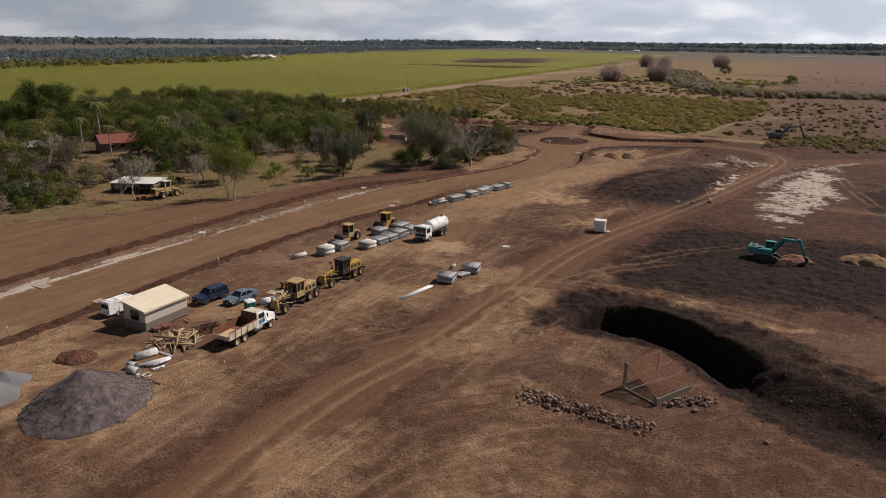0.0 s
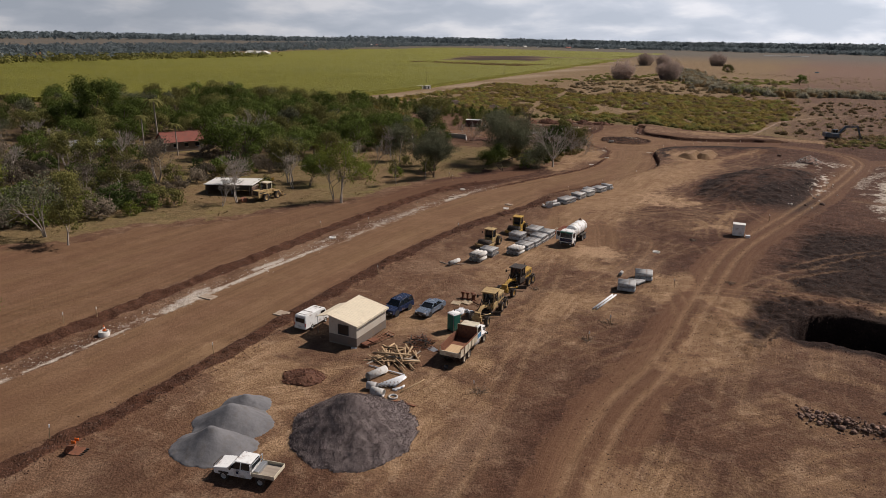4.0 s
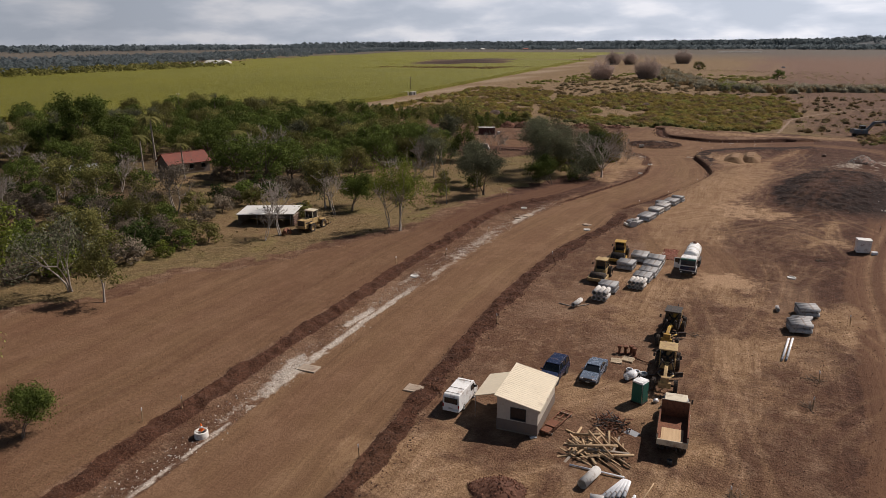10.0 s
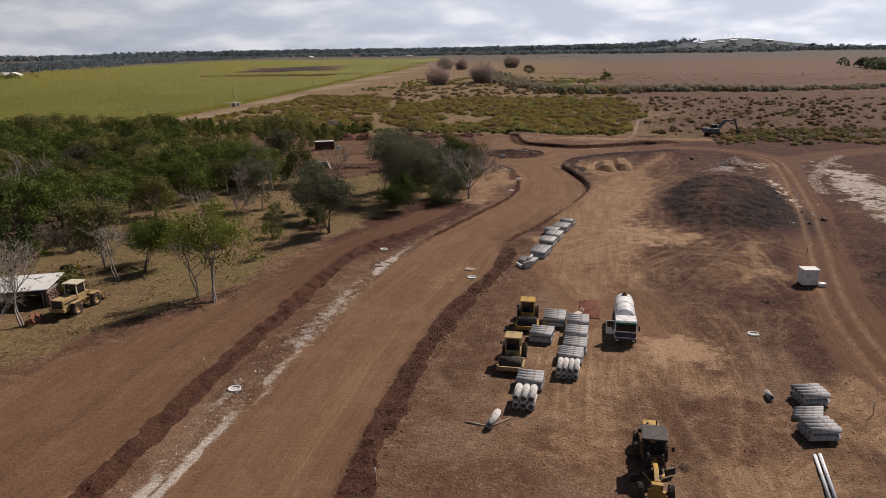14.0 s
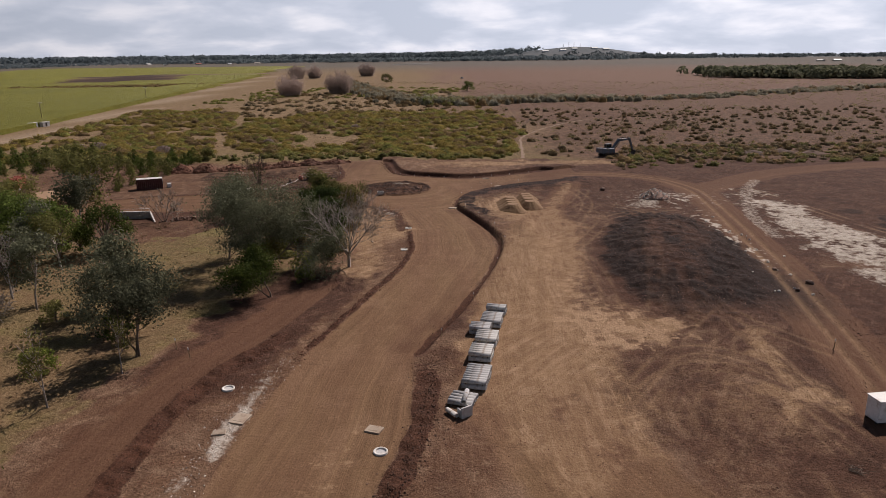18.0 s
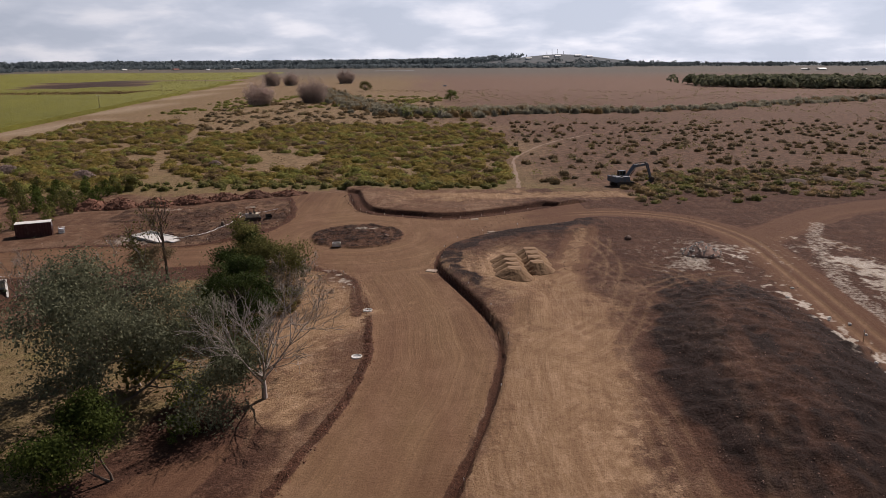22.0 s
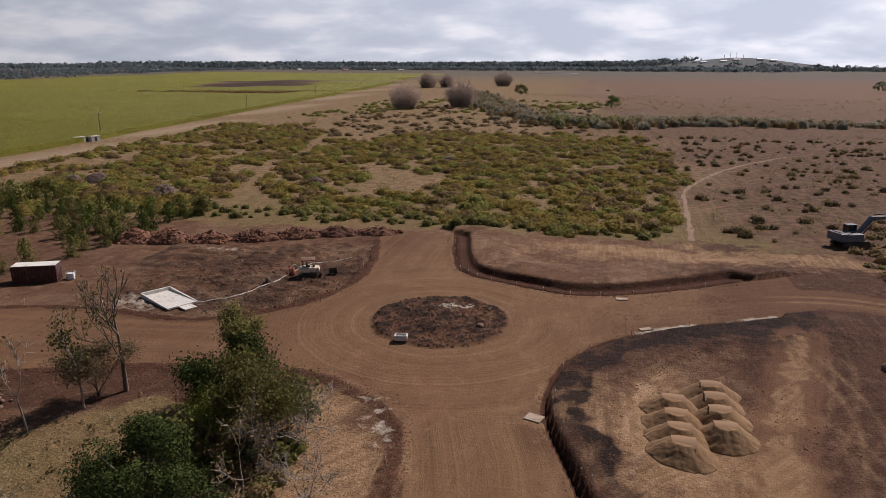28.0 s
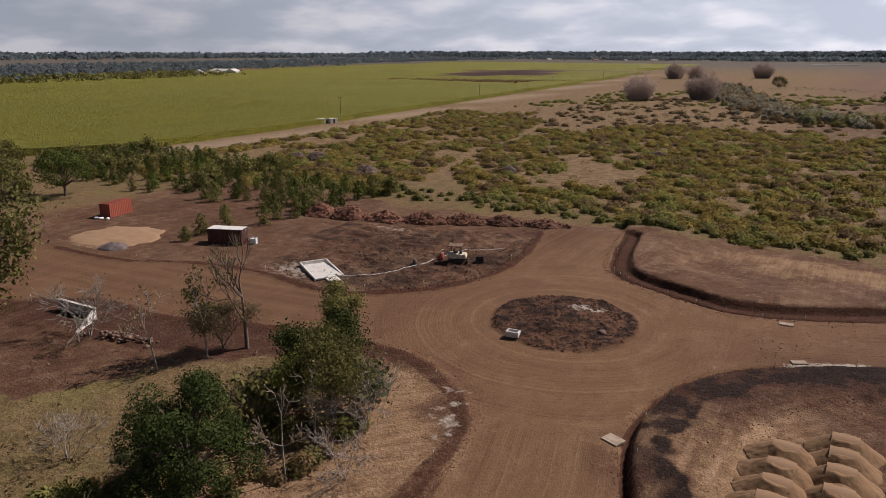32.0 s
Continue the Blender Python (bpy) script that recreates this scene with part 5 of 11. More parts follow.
singles = [
    ("casuarina_tree", NEAR_CASUARINA, BARK_DARK, LEAF_GREY, "wide grey-green she-oak with many dark limbs on dry grass", -109, 169.5, 1.0),
    ("bare_tree", NEAR_BARE, BARK_GREY, LEAF_DRY, "leafless grey tree with wide twiggy crown beside the road", -94.2, 173.3, 1.0),
    ("green_tree", NEAR_ROUND, BARK_DARK, LEAF_DEEP, "small leafy green tree beside the she-oak", -103.3, 159.9, 1.0),
    ("grey_tree", NEAR_MIXED, BARK_DARK, LEAF_GREY, "grey-green open tree on the dry verge", -118, 149.5, 0.95),
    ("dark_shrub", BUSH[0], BARK_DARK, LEAF_DEEP, "dense dark shrub under the grey tree", -117.3, 145.6, 0.9),
    ("fig_tree", NEAR_FIG, BARK_DARK, LEAF_DARK, "dense dark green tree with rounded crown near the junction", -101.4, 191.8, 1.0),
    ("mixed_tree", NEAR_MIXED, BARK_GREY, LEAF_OLIVE, "half-leafy olive tree in the thicket by the junction", -100.6, 205.2, 0.85),
    ("green_tree", NEAR_ROUND, BARK_DARK, LEAF_FRESH, "bright green leafy tree in the thicket", -104.3, 203.8, 0.75),
    ("feathery_tree", CONE, BARK_DARK, LEAF_OLIVE, "feathery upright tree above the thicket", -105.4, 213.8, 0.95),
    ("dark_tree", NEAR_ROUND, BARK_DARK, LEAF_DARK, "dark leafy tree in the thicket by the junction", -103.4, 210.4, 1.0),
    ("thin_tree", NEAR_THIN, BARK_DARK, LEAF_OLIVE, "tall thin tree with sparse leaves on bare soil", -117.7, 211.9, 1.0),
    ("thin_tree", NEAR_THIN2, BARK_GREY, LEAF_OLIVE, "slim tree with a few clumps of leaves", -119.3, 207.9, 1.0),
    ("dark_shrub", NEAR_MIXED, BARK_DARK, LEAF_SHADE, "dark grey-green shrub beside the slim tree", -119.6, 210.3, 0.6),
    ("twiggy_tree", NEAR_TWIG, BARK_PALE, LEAF_DRY, "pale nearly leafless tree on bare soil", -121.4, 203.3, 1.0),
    ("grey_shrub", SCRUFF, BARK_GREY, LEAF_GREY, "straggly grey-green shrub beside the culvert", -135.5, 204.8, 1.1),
    ("twiggy_tree", NEAR_TWIG, BARK_GREY, LEAF_DRY, "leafless pale tree in front of the dark one", -97.0, 196.6, 0.9),
    ("twiggy_tree", NEAR_TWIG, BARK_GREY, LEAF_DRY, "leafless pale tree leaning out of the thicket", -98.4, 201.4, 0.8),
    ("twiggy_shrub", SCRUFF, BARK_GREY, LEAF_DRY, "leafless pale shrub on the dry bank", -104.5, 190.5, 0.8),
    ("twiggy_shrub", SCRUFF, BARK_GREY, LEAF_DRY, "leafless pale shrub on the dry bank", -113.5, 189.5, 0.7),
    ("twiggy_shrub", SCRUFF, BARK_GREY, LEAF_DRY, "leafless pale shrub in the thicket", -99.4, 205.0, 0.8),
    ("twiggy_shrub", SCRUFF, BARK_GREY, LEAF_OLIVE, "straggly half-leafy shrub in the thicket", -96.6, 205.8, 0.95),
    ("twiggy_shrub", SCRUFF, BARK_GREY, LEAF_DRY, "leafless pale shrub beside the road verge", -93.2, 199.0, 0.7),
    ("grey_shrub", SHRUB[1], BARK_GREY, LEAF_GREY, "grey-green shrub in the thicket", -98.4, 209.6, 1.1),
    ("olive_shrub", SHRUB[2], BARK_DARK, LEAF_OLIVE, "olive shrub in the thicket", -104.5, 199.2, 1.2),
    ("olive_shrub", SHRUB[0], BARK_DARK, LEAF_OLIVE, "olive shrub beside the she-oak", -105.8, 176.0, 1.2),
    ("dark_shrub", BUSH[2], BARK_DARK, LEAF_DARK, "dense dark shrub behind the bare tree", -99.0, 179.0, 0.9),
    ("round_bush", BUSH_FRESH[1], BARK_DARK, LEAF_FRESH, "yellow-green bush on the dry bank", -106.5, 186.0, 0.6),
    ("round_bush", BUSH_FRESH[2], BARK_DARK, LEAF_FRESH, "yellow-green bush by the bare tree", -101.2, 171.5, 0.75),
    ("round_bush", BUSH[1], BARK_DARK, LEAF_DEEP, "dark bush by the bare tree", -99.6, 166.0, 0.6),
    ("gum_tree", GUM[0], BARK_PALE, LEAF_OLIVE, "tall gum tree over the culvert bank", -150.5, 200.5, 1.3),
    ("gum_tree", GUM_GREY[1], BARK_PALE, LEAF_GREY, "tall grey gum tree by the culvert", -146.5, 193.5, 1.0),
    ("canopy_tree", FIG[1], BARK_DARK, LEAF_DEEP, "dense dark tree before the culvert", -142.5, 178.5, 0.68),
    ("canopy_tree", FIG[2], BARK_DARK, LEAF_DEEP, "dense dark tree before the culvert", -150.5, 181.5, 0.66),
    ("canopy_tree", FIG[0], BARK_DARK, LEAF_DEEP, "dense dark tree before the culvert", -136.2, 182.0, 0.6),
    ("lime_tree", NEAR_LIME, BARK_PALE, LEAF_FRESH, "pale-trunked tree with light green crown beside the road", -114.2, 104.6, 1.0),
    ("grey_tree", BARE[0], BARK_GREY, LEAF_GREY, "bare grey tree behind the light green one", -117.5, 106.2, 0.9),
    ("slim_tree", NEAR_THIN2, BARK_GREY, LEAF_OLIVE, "slim sparse tree on the grass verge", -116.4, 128.4, 0.8),
    ("gum_tree", GUM[1], BARK_PALE, LEAF_OLIVE, "gum tree with pale trunk on the grass", -138, 115, 0.95),
    ("dark_tree", NEAR_ROUND, BARK_DARK, LEAF_DEEP, "leafy dark tree on the grass", -131.4, 115.4, 1.1),
    ("grey_tree", NEAR_MIXED, BARK_DARK, LEAF_GREY, "grey-green tree on the road verge", -112.6, 139.6, 0.95),
    ("slim_tree", NEAR_THIN2, BARK_GREY, LEAF_OLIVE, "slim sparse tree on the road verge", -112.2, 134.8, 0.62),
    ("bare_tree", BARE[1], BARK_GREY, LEAF_DRY, "small bare tree in front of the white-roofed shed", -133.2, 90.1, 0.66),
    ("gum_tree", GUM[2], BARK_PALE, LEAF_OLIVE, "thin gum tree at the edge of the graded earth", -131.8, 56.1, 0.75),
    ("grey_gum", GREYGUM[0], BARK_PALE, LEAF_GREY, "pale many-stemmed grey tree at the wood's edge", -140.8, 57.8, 1.0),
    ("gum_tree", GUM_FRESH[0], BARK_PALE, LEAF_FRESH, "gum tree with white trunks at the wood's edge", -150.0, 50.4, 1.12),
    ("tuft_tree", TUFT, BARK_DARK, LEAF_OLIVE, "small tree with a tuft of leaves on the graded earth", -118.9, 29.7, 1.0),
    ("round_bush", NEAR_ROUND, BARK_DARK, LEAF_DEEP, "dark green round bush alone on the graded earth", -110.1, 30.3, 0.62),
    ("bare_tree", BARE[0], BARK_GREY, LEAF_DRY, "dead white tree against the dark canopy", -176.5, 134.4, 1.15),
    ("bare_tree", BARE[1], BARK_PALE, LEAF_DRY, "dead white tree against the dark canopy", -173.6, 135.6, 1.35),
    ("pine_tree", CONE, BARK_DARK, LEAF_DEEP, "dark pine standing above the wood", -241, 138, 2.05),
    ("pine_tree", CONE, BARK_DARK, LEAF_DEEP, "dark pine standing above the wood", -248, 149, 1.85),
    ("gum_tree", GUM_GREY[2], BARK_PALE, LEAF_GREY, "grey tree at the road verge", -107.6, 176.5, 0.72),
    ("gum_tree", GUM_GREY[0], BARK_PALE, LEAF_GREY, "grey tree behind the she-oak", -114.5, 178.5, 0.85),
]
for k, (kind, meshes, bark, leaf, label, x, y, s) in enumerate(singles):
    m = meshes if not meshes[1] or not meshes[1].materials or meshes[1].materials[0] == leaf else recolour([meshes], leaf)[0]
    plant(kind, m, bark, leaf, label, "tree" if "shrub" not in kind and "bush" not in kind else "bush", JUNCTION, gz_at(x, y), s, 47.0 * k % 360)

# the wood: canopy trees, gums, bare trees and undergrowth
rng = np.random.default_rng(5)
placed = []


def roomy(x, y, gap):
    return all((x - a) ** 2 + (y - b) ** 2 > gap * gap for a, b in placed)


def scatter(n, box, gap, inside, options, tries=40):
    for _ in range(n):
        for _ in range(tries):
            x, y = rng.uniform(box[0], box[1]), rng.uniform(box[2], box[3])
            if inside(x, y) and roomy(x, y, gap):
                break
        else:
            continue
        placed.append((x, y))
        kind, meshes, bark, leaf, label, lo, hi, group = options[rng.integers(len(options))]
        plant(kind, meshes[rng.integers(len(meshes))], bark, leaf, label, "tree", group, gz_at(x, y), rng.uniform(lo, hi), rng.uniform(0, 360))


def wood_edge(y):
    return float(np.interp(y, [15, 40, 60, 75, 86, 100, 118, 140, 165, 182, 192, 205, 214], [-160, -150, -143, -138, -139, -156, -154, -148, -140, -141, -156, -172, -185]))


def keep_clear(x, y):
    return not (-150 < x < -126 and 86 < y < 108) and not (-214 < x < -184 and 116 < y < 146) and not (-232 < x < -212 and 100 < y < 118) and not (-188 < x < -164 and 98 < y < 126)


fig = ("canopy_tree", FIG, BARK_DARK, LEAF_DEEP, "broad dense deep-green canopy tree in the wood", 0.6, 0.86, WOODS)
figo = ("canopy_tree", FIG_OLIVE, BARK_DARK, LEAF_OLIVE, "broad olive-green tree in the wood", 0.55, 0.8, WOODS)
gum = ("gum_tree", GUM, BARK_PALE, LEAF_OLIVE, "olive gum tree with pale trunk in the wood", 0.65, 0.95, WOODS)
gumd = ("gum_tree", GUM_DEEP, BARK_PALE, LEAF_DEEP, "dark green gum tree in the wood", 0.6, 0.95, WOODS)
figd = ("canopy_tree", FIG, BARK_DARK, LEAF_DEEP, "dense dark tree in the wood", 0.5, 0.8, WOODS)
gumg = ("gum_tree", GUM_GREY, BARK_PALE, LEAF_GREY, "grey-green gum tree in the wood", 0.6, 0.95, WOODS)
ggum = ("grey_gum", GREYGUM, BARK_PALE, LEAF_GREY, "many-stemmed grey tree in the wood", 0.7, 1.05, WOODS)
twig = ("twiggy_tree", GREYTWIG, BARK_GREY, LEAF_TWIG, "brown-grey twiggy tree nearly bare in the wood", 0.6, 0.95, WOODS)
bushb = ("bush", BUSH_TWIG, BARK_GREY, LEAF_TWIG, "dry brown-grey bush under the trees", 0.6, 1.1, WOODS)
bare = ("bare_tree", BARE, BARK_GREY, LEAF_DRY, "nearly leafless grey tree in the wood", 0.6, 1.0, WOODS)
bushd = ("bush", BUSH, BARK_DARK, LEAF_DEEP, "dense deep-green bush under the trees", 0.7, 1.3, WOODS)
bushf = ("bush", BUSH_FRESH, BARK_DARK, LEAF_FRESH, "bright green bush at the wood's edge", 0.6, 1.1, WOODS)
busho = ("bush", BUSH_OLIVE, BARK_DARK, LEAF_OLIVE, "olive bush under the trees", 0.7, 1.2, WOODS)
young = ("young_tree", YOUNG, BARK_DARK, LEAF_YOUNG, "young leafy tree in the plantation", 0.5, 0.85, "young trees north of the road")
youngf = ("young_tree", recolour(YOUNG, LEAF_OLIVE), BARK_DARK, LEAF_OLIVE, "young olive-green tree in the plantation", 0.5, 0.9, "young trees north of the road")
bushyo = ("young_tree", recolour(SHRUB, LEAF_OLIVE), BARK_DARK, LEAF_OLIVE, "open bushy young tree in the plantation", 0.9, 1.4, "young trees north of the road")
youngd = ("young_tree", recolour(YOUNG, LEAF_DEEP), BARK_DARK, LEAF_DEEP, "young dark green tree in the plantation", 0.5, 0.9, "young trees north of the road")
scatter(95, (-262, -150, 122, 206), 7.0, lambda x, y: x < wood_edge(y) - 4 and keep_clear(x, y) and (y > 138 or x < -160), [fig, fig, fig, figo])
scatter(92, (-330, -140, 18, 140), 7.6, lambda x, y: x < wood_edge(y) - (22 if y < 84 else 6) and keep_clear(x, y) and x + y * 0.2 > -335, [gum, gumd, gumg, ggum, twig, twig, twig, figd, bare, bare])
scatter(190, (-250, -134, 18, 128), 3.6, lambda x, y: x < wood_edge(y) - (12 if y < 84 else -2) and x > wood_edge(y) - 66 and keep_clear(x, y), [bushd, bushb, bushb, busho, bushb, bushd])
scatter(40, (-176, -132, 60, 92), 3.4, lambda x, y: x < wood_edge(y) - 3 and keep_clear(x, y), [bushd, busho, bushf, bushb, gum])
scatter(26, (-190, -142, 24, 60), 4.2, lambda x, y: x < wood_edge(y) - 5, [bushb, bushb, busho, bushd])
scatter(40, (-330, -250, 60, 260), 9, lambda x, y: x < -250 and x - (y - 230) * 0.3 > -330, [gum, figo, fig, gumg])
scatter(26, (-205, -138, 168, 206), 6, lambda x, y: x < wood_edge(y) + 6, [gum, figo, bushd, gumg])
scatter(165, (-262, -150, 244, 303), 3.2, lambda x, y: y > 252 - (x + 150) * 0.12 and y < (286 + (x + 176) * 0.25 if x > -194 else 302) and x < -155 and not (-200 < x < -160 and y < 262), [young, youngd, youngf, youngd, young, bushyo, youngd])
scatter(22, (-188, -146, 232, 250), 3.2, lambda x, y: y > 233 and not (-160 < x < -146) and not (-200 < x < -162), [young, youngf])
scatter(30, (-300, -180, 205, 250), 7, lambda x, y: x < -212, [gum, fig, figo, bushd])
scatter(14, (-142, -112, 92, 160), 6.5, lambda x, y: x < np.interp(y, [92, 130, 160], [-131, -121, -116]), [bare, bushf, gumg, busho, bare])


def palm_meshes(seed, tall):
    """A slim ringed trunk with a head of drooping fronds."""
    r = np.random.default_rng(seed)
    lines = [([(0, 0, -0.2), (0.1, 0.05, tall * 0.5), (0.25, 0.1, tall)], [0.22, 0.16, 0.14])]
    v, f = [], []
    for k in range(16):
        a, up = 2 * math.pi * k / 16 + r.uniform(-0.2, 0.2), r.uniform(0.1, 1.1)
        prev = None
        for w in np.linspace(0, 1, 6):
            p = np.array((0.25 + math.cos(a) * 2.8 * w, 0.1 + math.sin(a) * 2.8 * w, tall + up * 1.6 * w - 2.6 * w * w))
            side = np.array((-math.sin(a), math.cos(a), -0.25)) * (0.45 * math.sin(math.pi * min(0.95, w + 0.12)))
            row = [len(v), len(v) + 1]
            v += [p + side, p - side * (1, 1, -1)]
            if prev:
                f.append((prev[0], prev[1], row[1], row[0]))
            prev = row
    tv, tf = tubes(lines, 6)
    return mesh_np("trunk", tv, tf, True), mesh_np("crown", v, f)


PALM = palm_meshes(91, 9.0)
for x, y, s in ((-189.5, 127.0, 1.0), (-212.5, 139, 1.5), (-205, 128, 1.1), (-183, 140, 1.2)):
    plant("palm_tree", PALM, BARK_GREY, LEAF_OLIVE, "slim palm with drooping fronds among the trees", "palm", "palms round the old house", gz_at(x, y), s, x * 31 % 360)


def road_at(x_, y_):
    i = np.clip(np.searchsorted(GX, x_), 0, len(GX) - 1)
    j = np.clip(np.searchsorted(GY, y_), 0, len(GY) - 1)
    return np.maximum(g_road, g_trench * 0.5).reshape(gx.shape)[j, i]


# scrub over the rough land, one mesh for each kind
def scrub(name, label, leaf, spots, leaves, seed, category="scrub"):
    """Many low shrubs: spots are rows of x, y, radius, height."""
    r = np.random.default_rng(seed)
    spots = np.asarray(spots)
    n = np.maximum(6, (leaves * np.clip(spots[:, 2] / 1.6, 0.5, 2.5)).astype(int))
    who = np.repeat(np.arange(len(spots)), n)
    a = r.normal(size=(len(who), 3))
    a /= np.linalg.norm(a, axis=1)[:, None]
    a *= (r.uniform(0.45, 1, len(who)) ** 0.5)[:, None]
    s = spots[who]
    bx = np.array([ground_z(x, y) for x, y in spots[:, :2]])
    at = np.c_[s[:, 0] + a[:, 0] * s[:, 2], s[:, 1] + a[:, 1] * s[:, 2], bx[who] + np.abs(a[:, 2]) * s[:, 3] + 0.1]
    v, f = leaf_quads(r, at, 0.10 + 0.085 * s[:, 2], 0.6, np.c_[a[:, :2], np.abs(a[:, 2]) + 0.3], 0.4)
    if leaves >= 40:                                           # the shaded inside of each shrub
        turn = np.arange(7) * 2 * math.pi / 7
        rings = [(0.74, 0.0), (0.70, 0.36), (0.42, 0.64)]
        dome = np.array([(math.cos(w) * q, math.sin(w) * q, h) for q, h in rings for w in turn] + [(0, 0, 0.72)])
        n = len(spots)
        d = dome[None] * r.uniform(0.78, 1.12, (n, len(dome), 1))
        dv = np.c_[(spots[:, None, 0] + d[:, :, 0] * spots[:, None, 2]).ravel(), (spots[:, None, 1] + d[:, :, 1] * spots[:, None, 2]).ravel(), (bx[:, None] + d[:, :, 2] * spots[:, None, 3] - 0.05).ravel()]
        side = [(7 * k + j, 7 * k + (j + 1) % 7, 7 * k + 7 + (j + 1) % 7, 7 * k + 7 + j) for k in range(2) for j in range(7)]
        cap = [(14 + j, 14 + (j + 1) % 7, 21, 21) for j in range(7)]
        tri = np.array([(p, q, w) for p, q, w, x_ in side] + [(p, w, x_) for p, q, w, x_ in side] + [c_[:3] for c_ in cap])
        df = (tri[None] + (np.arange(n) * len(dome))[:, None, None]).reshape(-1, 3)
        inner_me = mesh_np("shrub_mounds", dv, df, True)
        inner_me.materials.append(leaf)
        tagged(new("shrub_mounds", inner_me), label, category, kind="stuff")
    me = mesh_np(name, v, f)
    me.materials.append(leaf)
    return tagged(new(name, me), label, category, kind="stuff")


r2 = np.random.default_rng(8)


def spots_in(n, box, keep, rad, tall):
    xs, ys = r2.uniform(box[0], box[1], n), r2.uniform(box[2], box[3], n)
    ok = keep(xs, ys)
    xs, ys = xs[ok], ys[ok]
    rr = r2.uniform(*rad, len(xs))
    return np.c_[xs, ys, rr, rr * r2.uniform(*tall, len(xs))]


def thick(x, y):
    return fbm(x * 0.018, y * 0.018, 3, 91)


edge_x = lambda y: np.interp(y, CANE_Y, CANE_X)
track_d = lambda x, y: np.abs(x - np.interp(y, [290, 298, 344, 375, 400, 440], [-55, -54, -50, -38, -22, 10]))
right_b = lambda y: np.interp(y, [290, 312, 352, 379, 417, 480, 540, 600, 660], [-58, -57, -52, -50, -52, -58, -70, -100, -135])
left_b = lambda y: np.interp(y, [290, 300, 320, 346, 401, 483, 545], [-132, -141, -157, -168, -180, -190, -200])
west_b = lambda y: np.interp(y, [285, 300, 314, 342, 381, 472, 546], [-152, -158, -164, -171, -179, -200, -210])


def massed(x, y):
    n = thick(x * 2.2, y * 2.2)
    clump = thick(x * 8.5, y * 6.0) > 0.30
    zone_b = (x > left_b(y) + (n - 0.5) * 14) & (x < right_b(y) + (n - 0.5) * 20) & (y < 455 + (n - 0.5) * 120 + 0.55 * (x + 140)) & (n > 0.32)
    zone_a = (x < west_b(y) + (n - 0.5) * 14) & (x > edge_x(y) + 22) & (y < 500) & (n > 0.33 + 0.12 * ss(400, 470, y))
    return (zone_a | zone_b) & clump & (track_d(x, y) > 2.5) & (y > np.where(x < -158, 282 + (x + 176) * 0.2, 290) + 4 * np.sin(x * 0.1))


dense = spots_in(7600, (-262, -40, 262, 560), massed, (0.8, 3.1), (0.40, 0.75))
mauve = np.array([(-176.5, 307.5, 3.0, 2.4), (-172, 303.5, 2.0, 1.8), (-205, 320, 3.2, 2.2), (-210, 317, 2.4, 2.0), (-146, 330, 2.2, 1.8), (-120, 380, 2.4, 2.0)])
scrub("scrub_thicket", "olive-green and yellowish shrubs massed over rough land", LEAF_SCRUB, dense[::2], 56, 1)
scrub("scrub_thicket", "dull olive-brown shrubs massed over rough land", LEAF_SCRUB2, dense[1::4], 56, 2)
scrub("scrub_thicket", "greener shrubs among the olive ones", LEAF_BUSH, dense[3::4], 56, 3)
thin_sp = spots_in(620, (-222, -78, 440, 680), lambda x, y: (x > edge_x(y) + 26) & (y > 448 + 0.55 * (x + 140)) & (thick(x * 5, y * 5) > 0.42), (1.0, 2.8), (0.45, 0.8))
scrub("scattered_shrubs", "brown low shrubs scattered before the bamboo", LEAF_SHADE, thin_sp[::2], 60, 41)
scrub("scattered_shrubs", "dull olive shrubs scattered before the bamboo", LEAF_SCRUB2, thin_sp[1::2], 60, 42)
green_sp = spots_in(620, (-250, -70, 520, 760), lambda x, y: (x > edge_x(y) + 26) & (y > 600 + 0.75 * (x + 165)) & ((x > -165) | (x < -200)) & (thick(x * 3, y * 3) > 0.40), (1.4, 3.6), (0.4, 0.7))
scrub("scrub_thicket", "fresh green low scrub round the bamboo clumps", LEAF_BUSH, green_sp, 66, 43)
scrub("mauve_shrubs", "twiggy mauve-grey shrubs among the green ones", LEAF_MAUVE, mauve, 420, 33)
sparse = spots_in(5200, (-230, 520, 288, 900), lambda x, y: (thick(x * 1.7, y * 1.7) > 0.40 + 0.08 * ss(480, 700, y)) & (x > edge_x(y) + 24) & (track_d(x, y) > 2.5), (0.7, 2.1), (0.6, 1.0))
scrub("scattered_shrubs", "small dark shrubs scattered over the brown plain", LEAF_SHADE, sparse[::2], 24, 4)
scrub("scattered_shrubs", "small dry shrubs scattered over the brown plain", LEAF_OLIVE, sparse[1::2], 22, 5)
near_sp = spots_in(1150, (-50, 160, 290, 480), lambda x, y: (thick(x * 6, y * 6) > 0.40) & (track_d(x, y) > 2.5) & (x > right_b(y)), (0.6, 1.9), (0.7, 1.05))
scrub("scattered_shrubs", "dark low shrubs scattered over dry brown grass", LEAF_SHADE, near_sp[::2], 54, 14)
scrub("scattered_shrubs", "dull olive shrubs scattered over dry brown grass", LEAF_SCRUB2, near_sp[1::2], 54, 15)
rip = smooth_line([(-205, 900), (-163, 740), (-140, 660), (-115, 585), (-87, 538), (-50, 541), (-16, 556), (50, 557), (136, 601), (230, 658), (340, 720), (520, 820)], 40)
k = np.where(np.arange(1700) % 5 < 3, r2.integers(0, 250, 1700), r2.integers(200, len(rip), 1700))
strip_x = r2.uniform(-530, -345, 300)
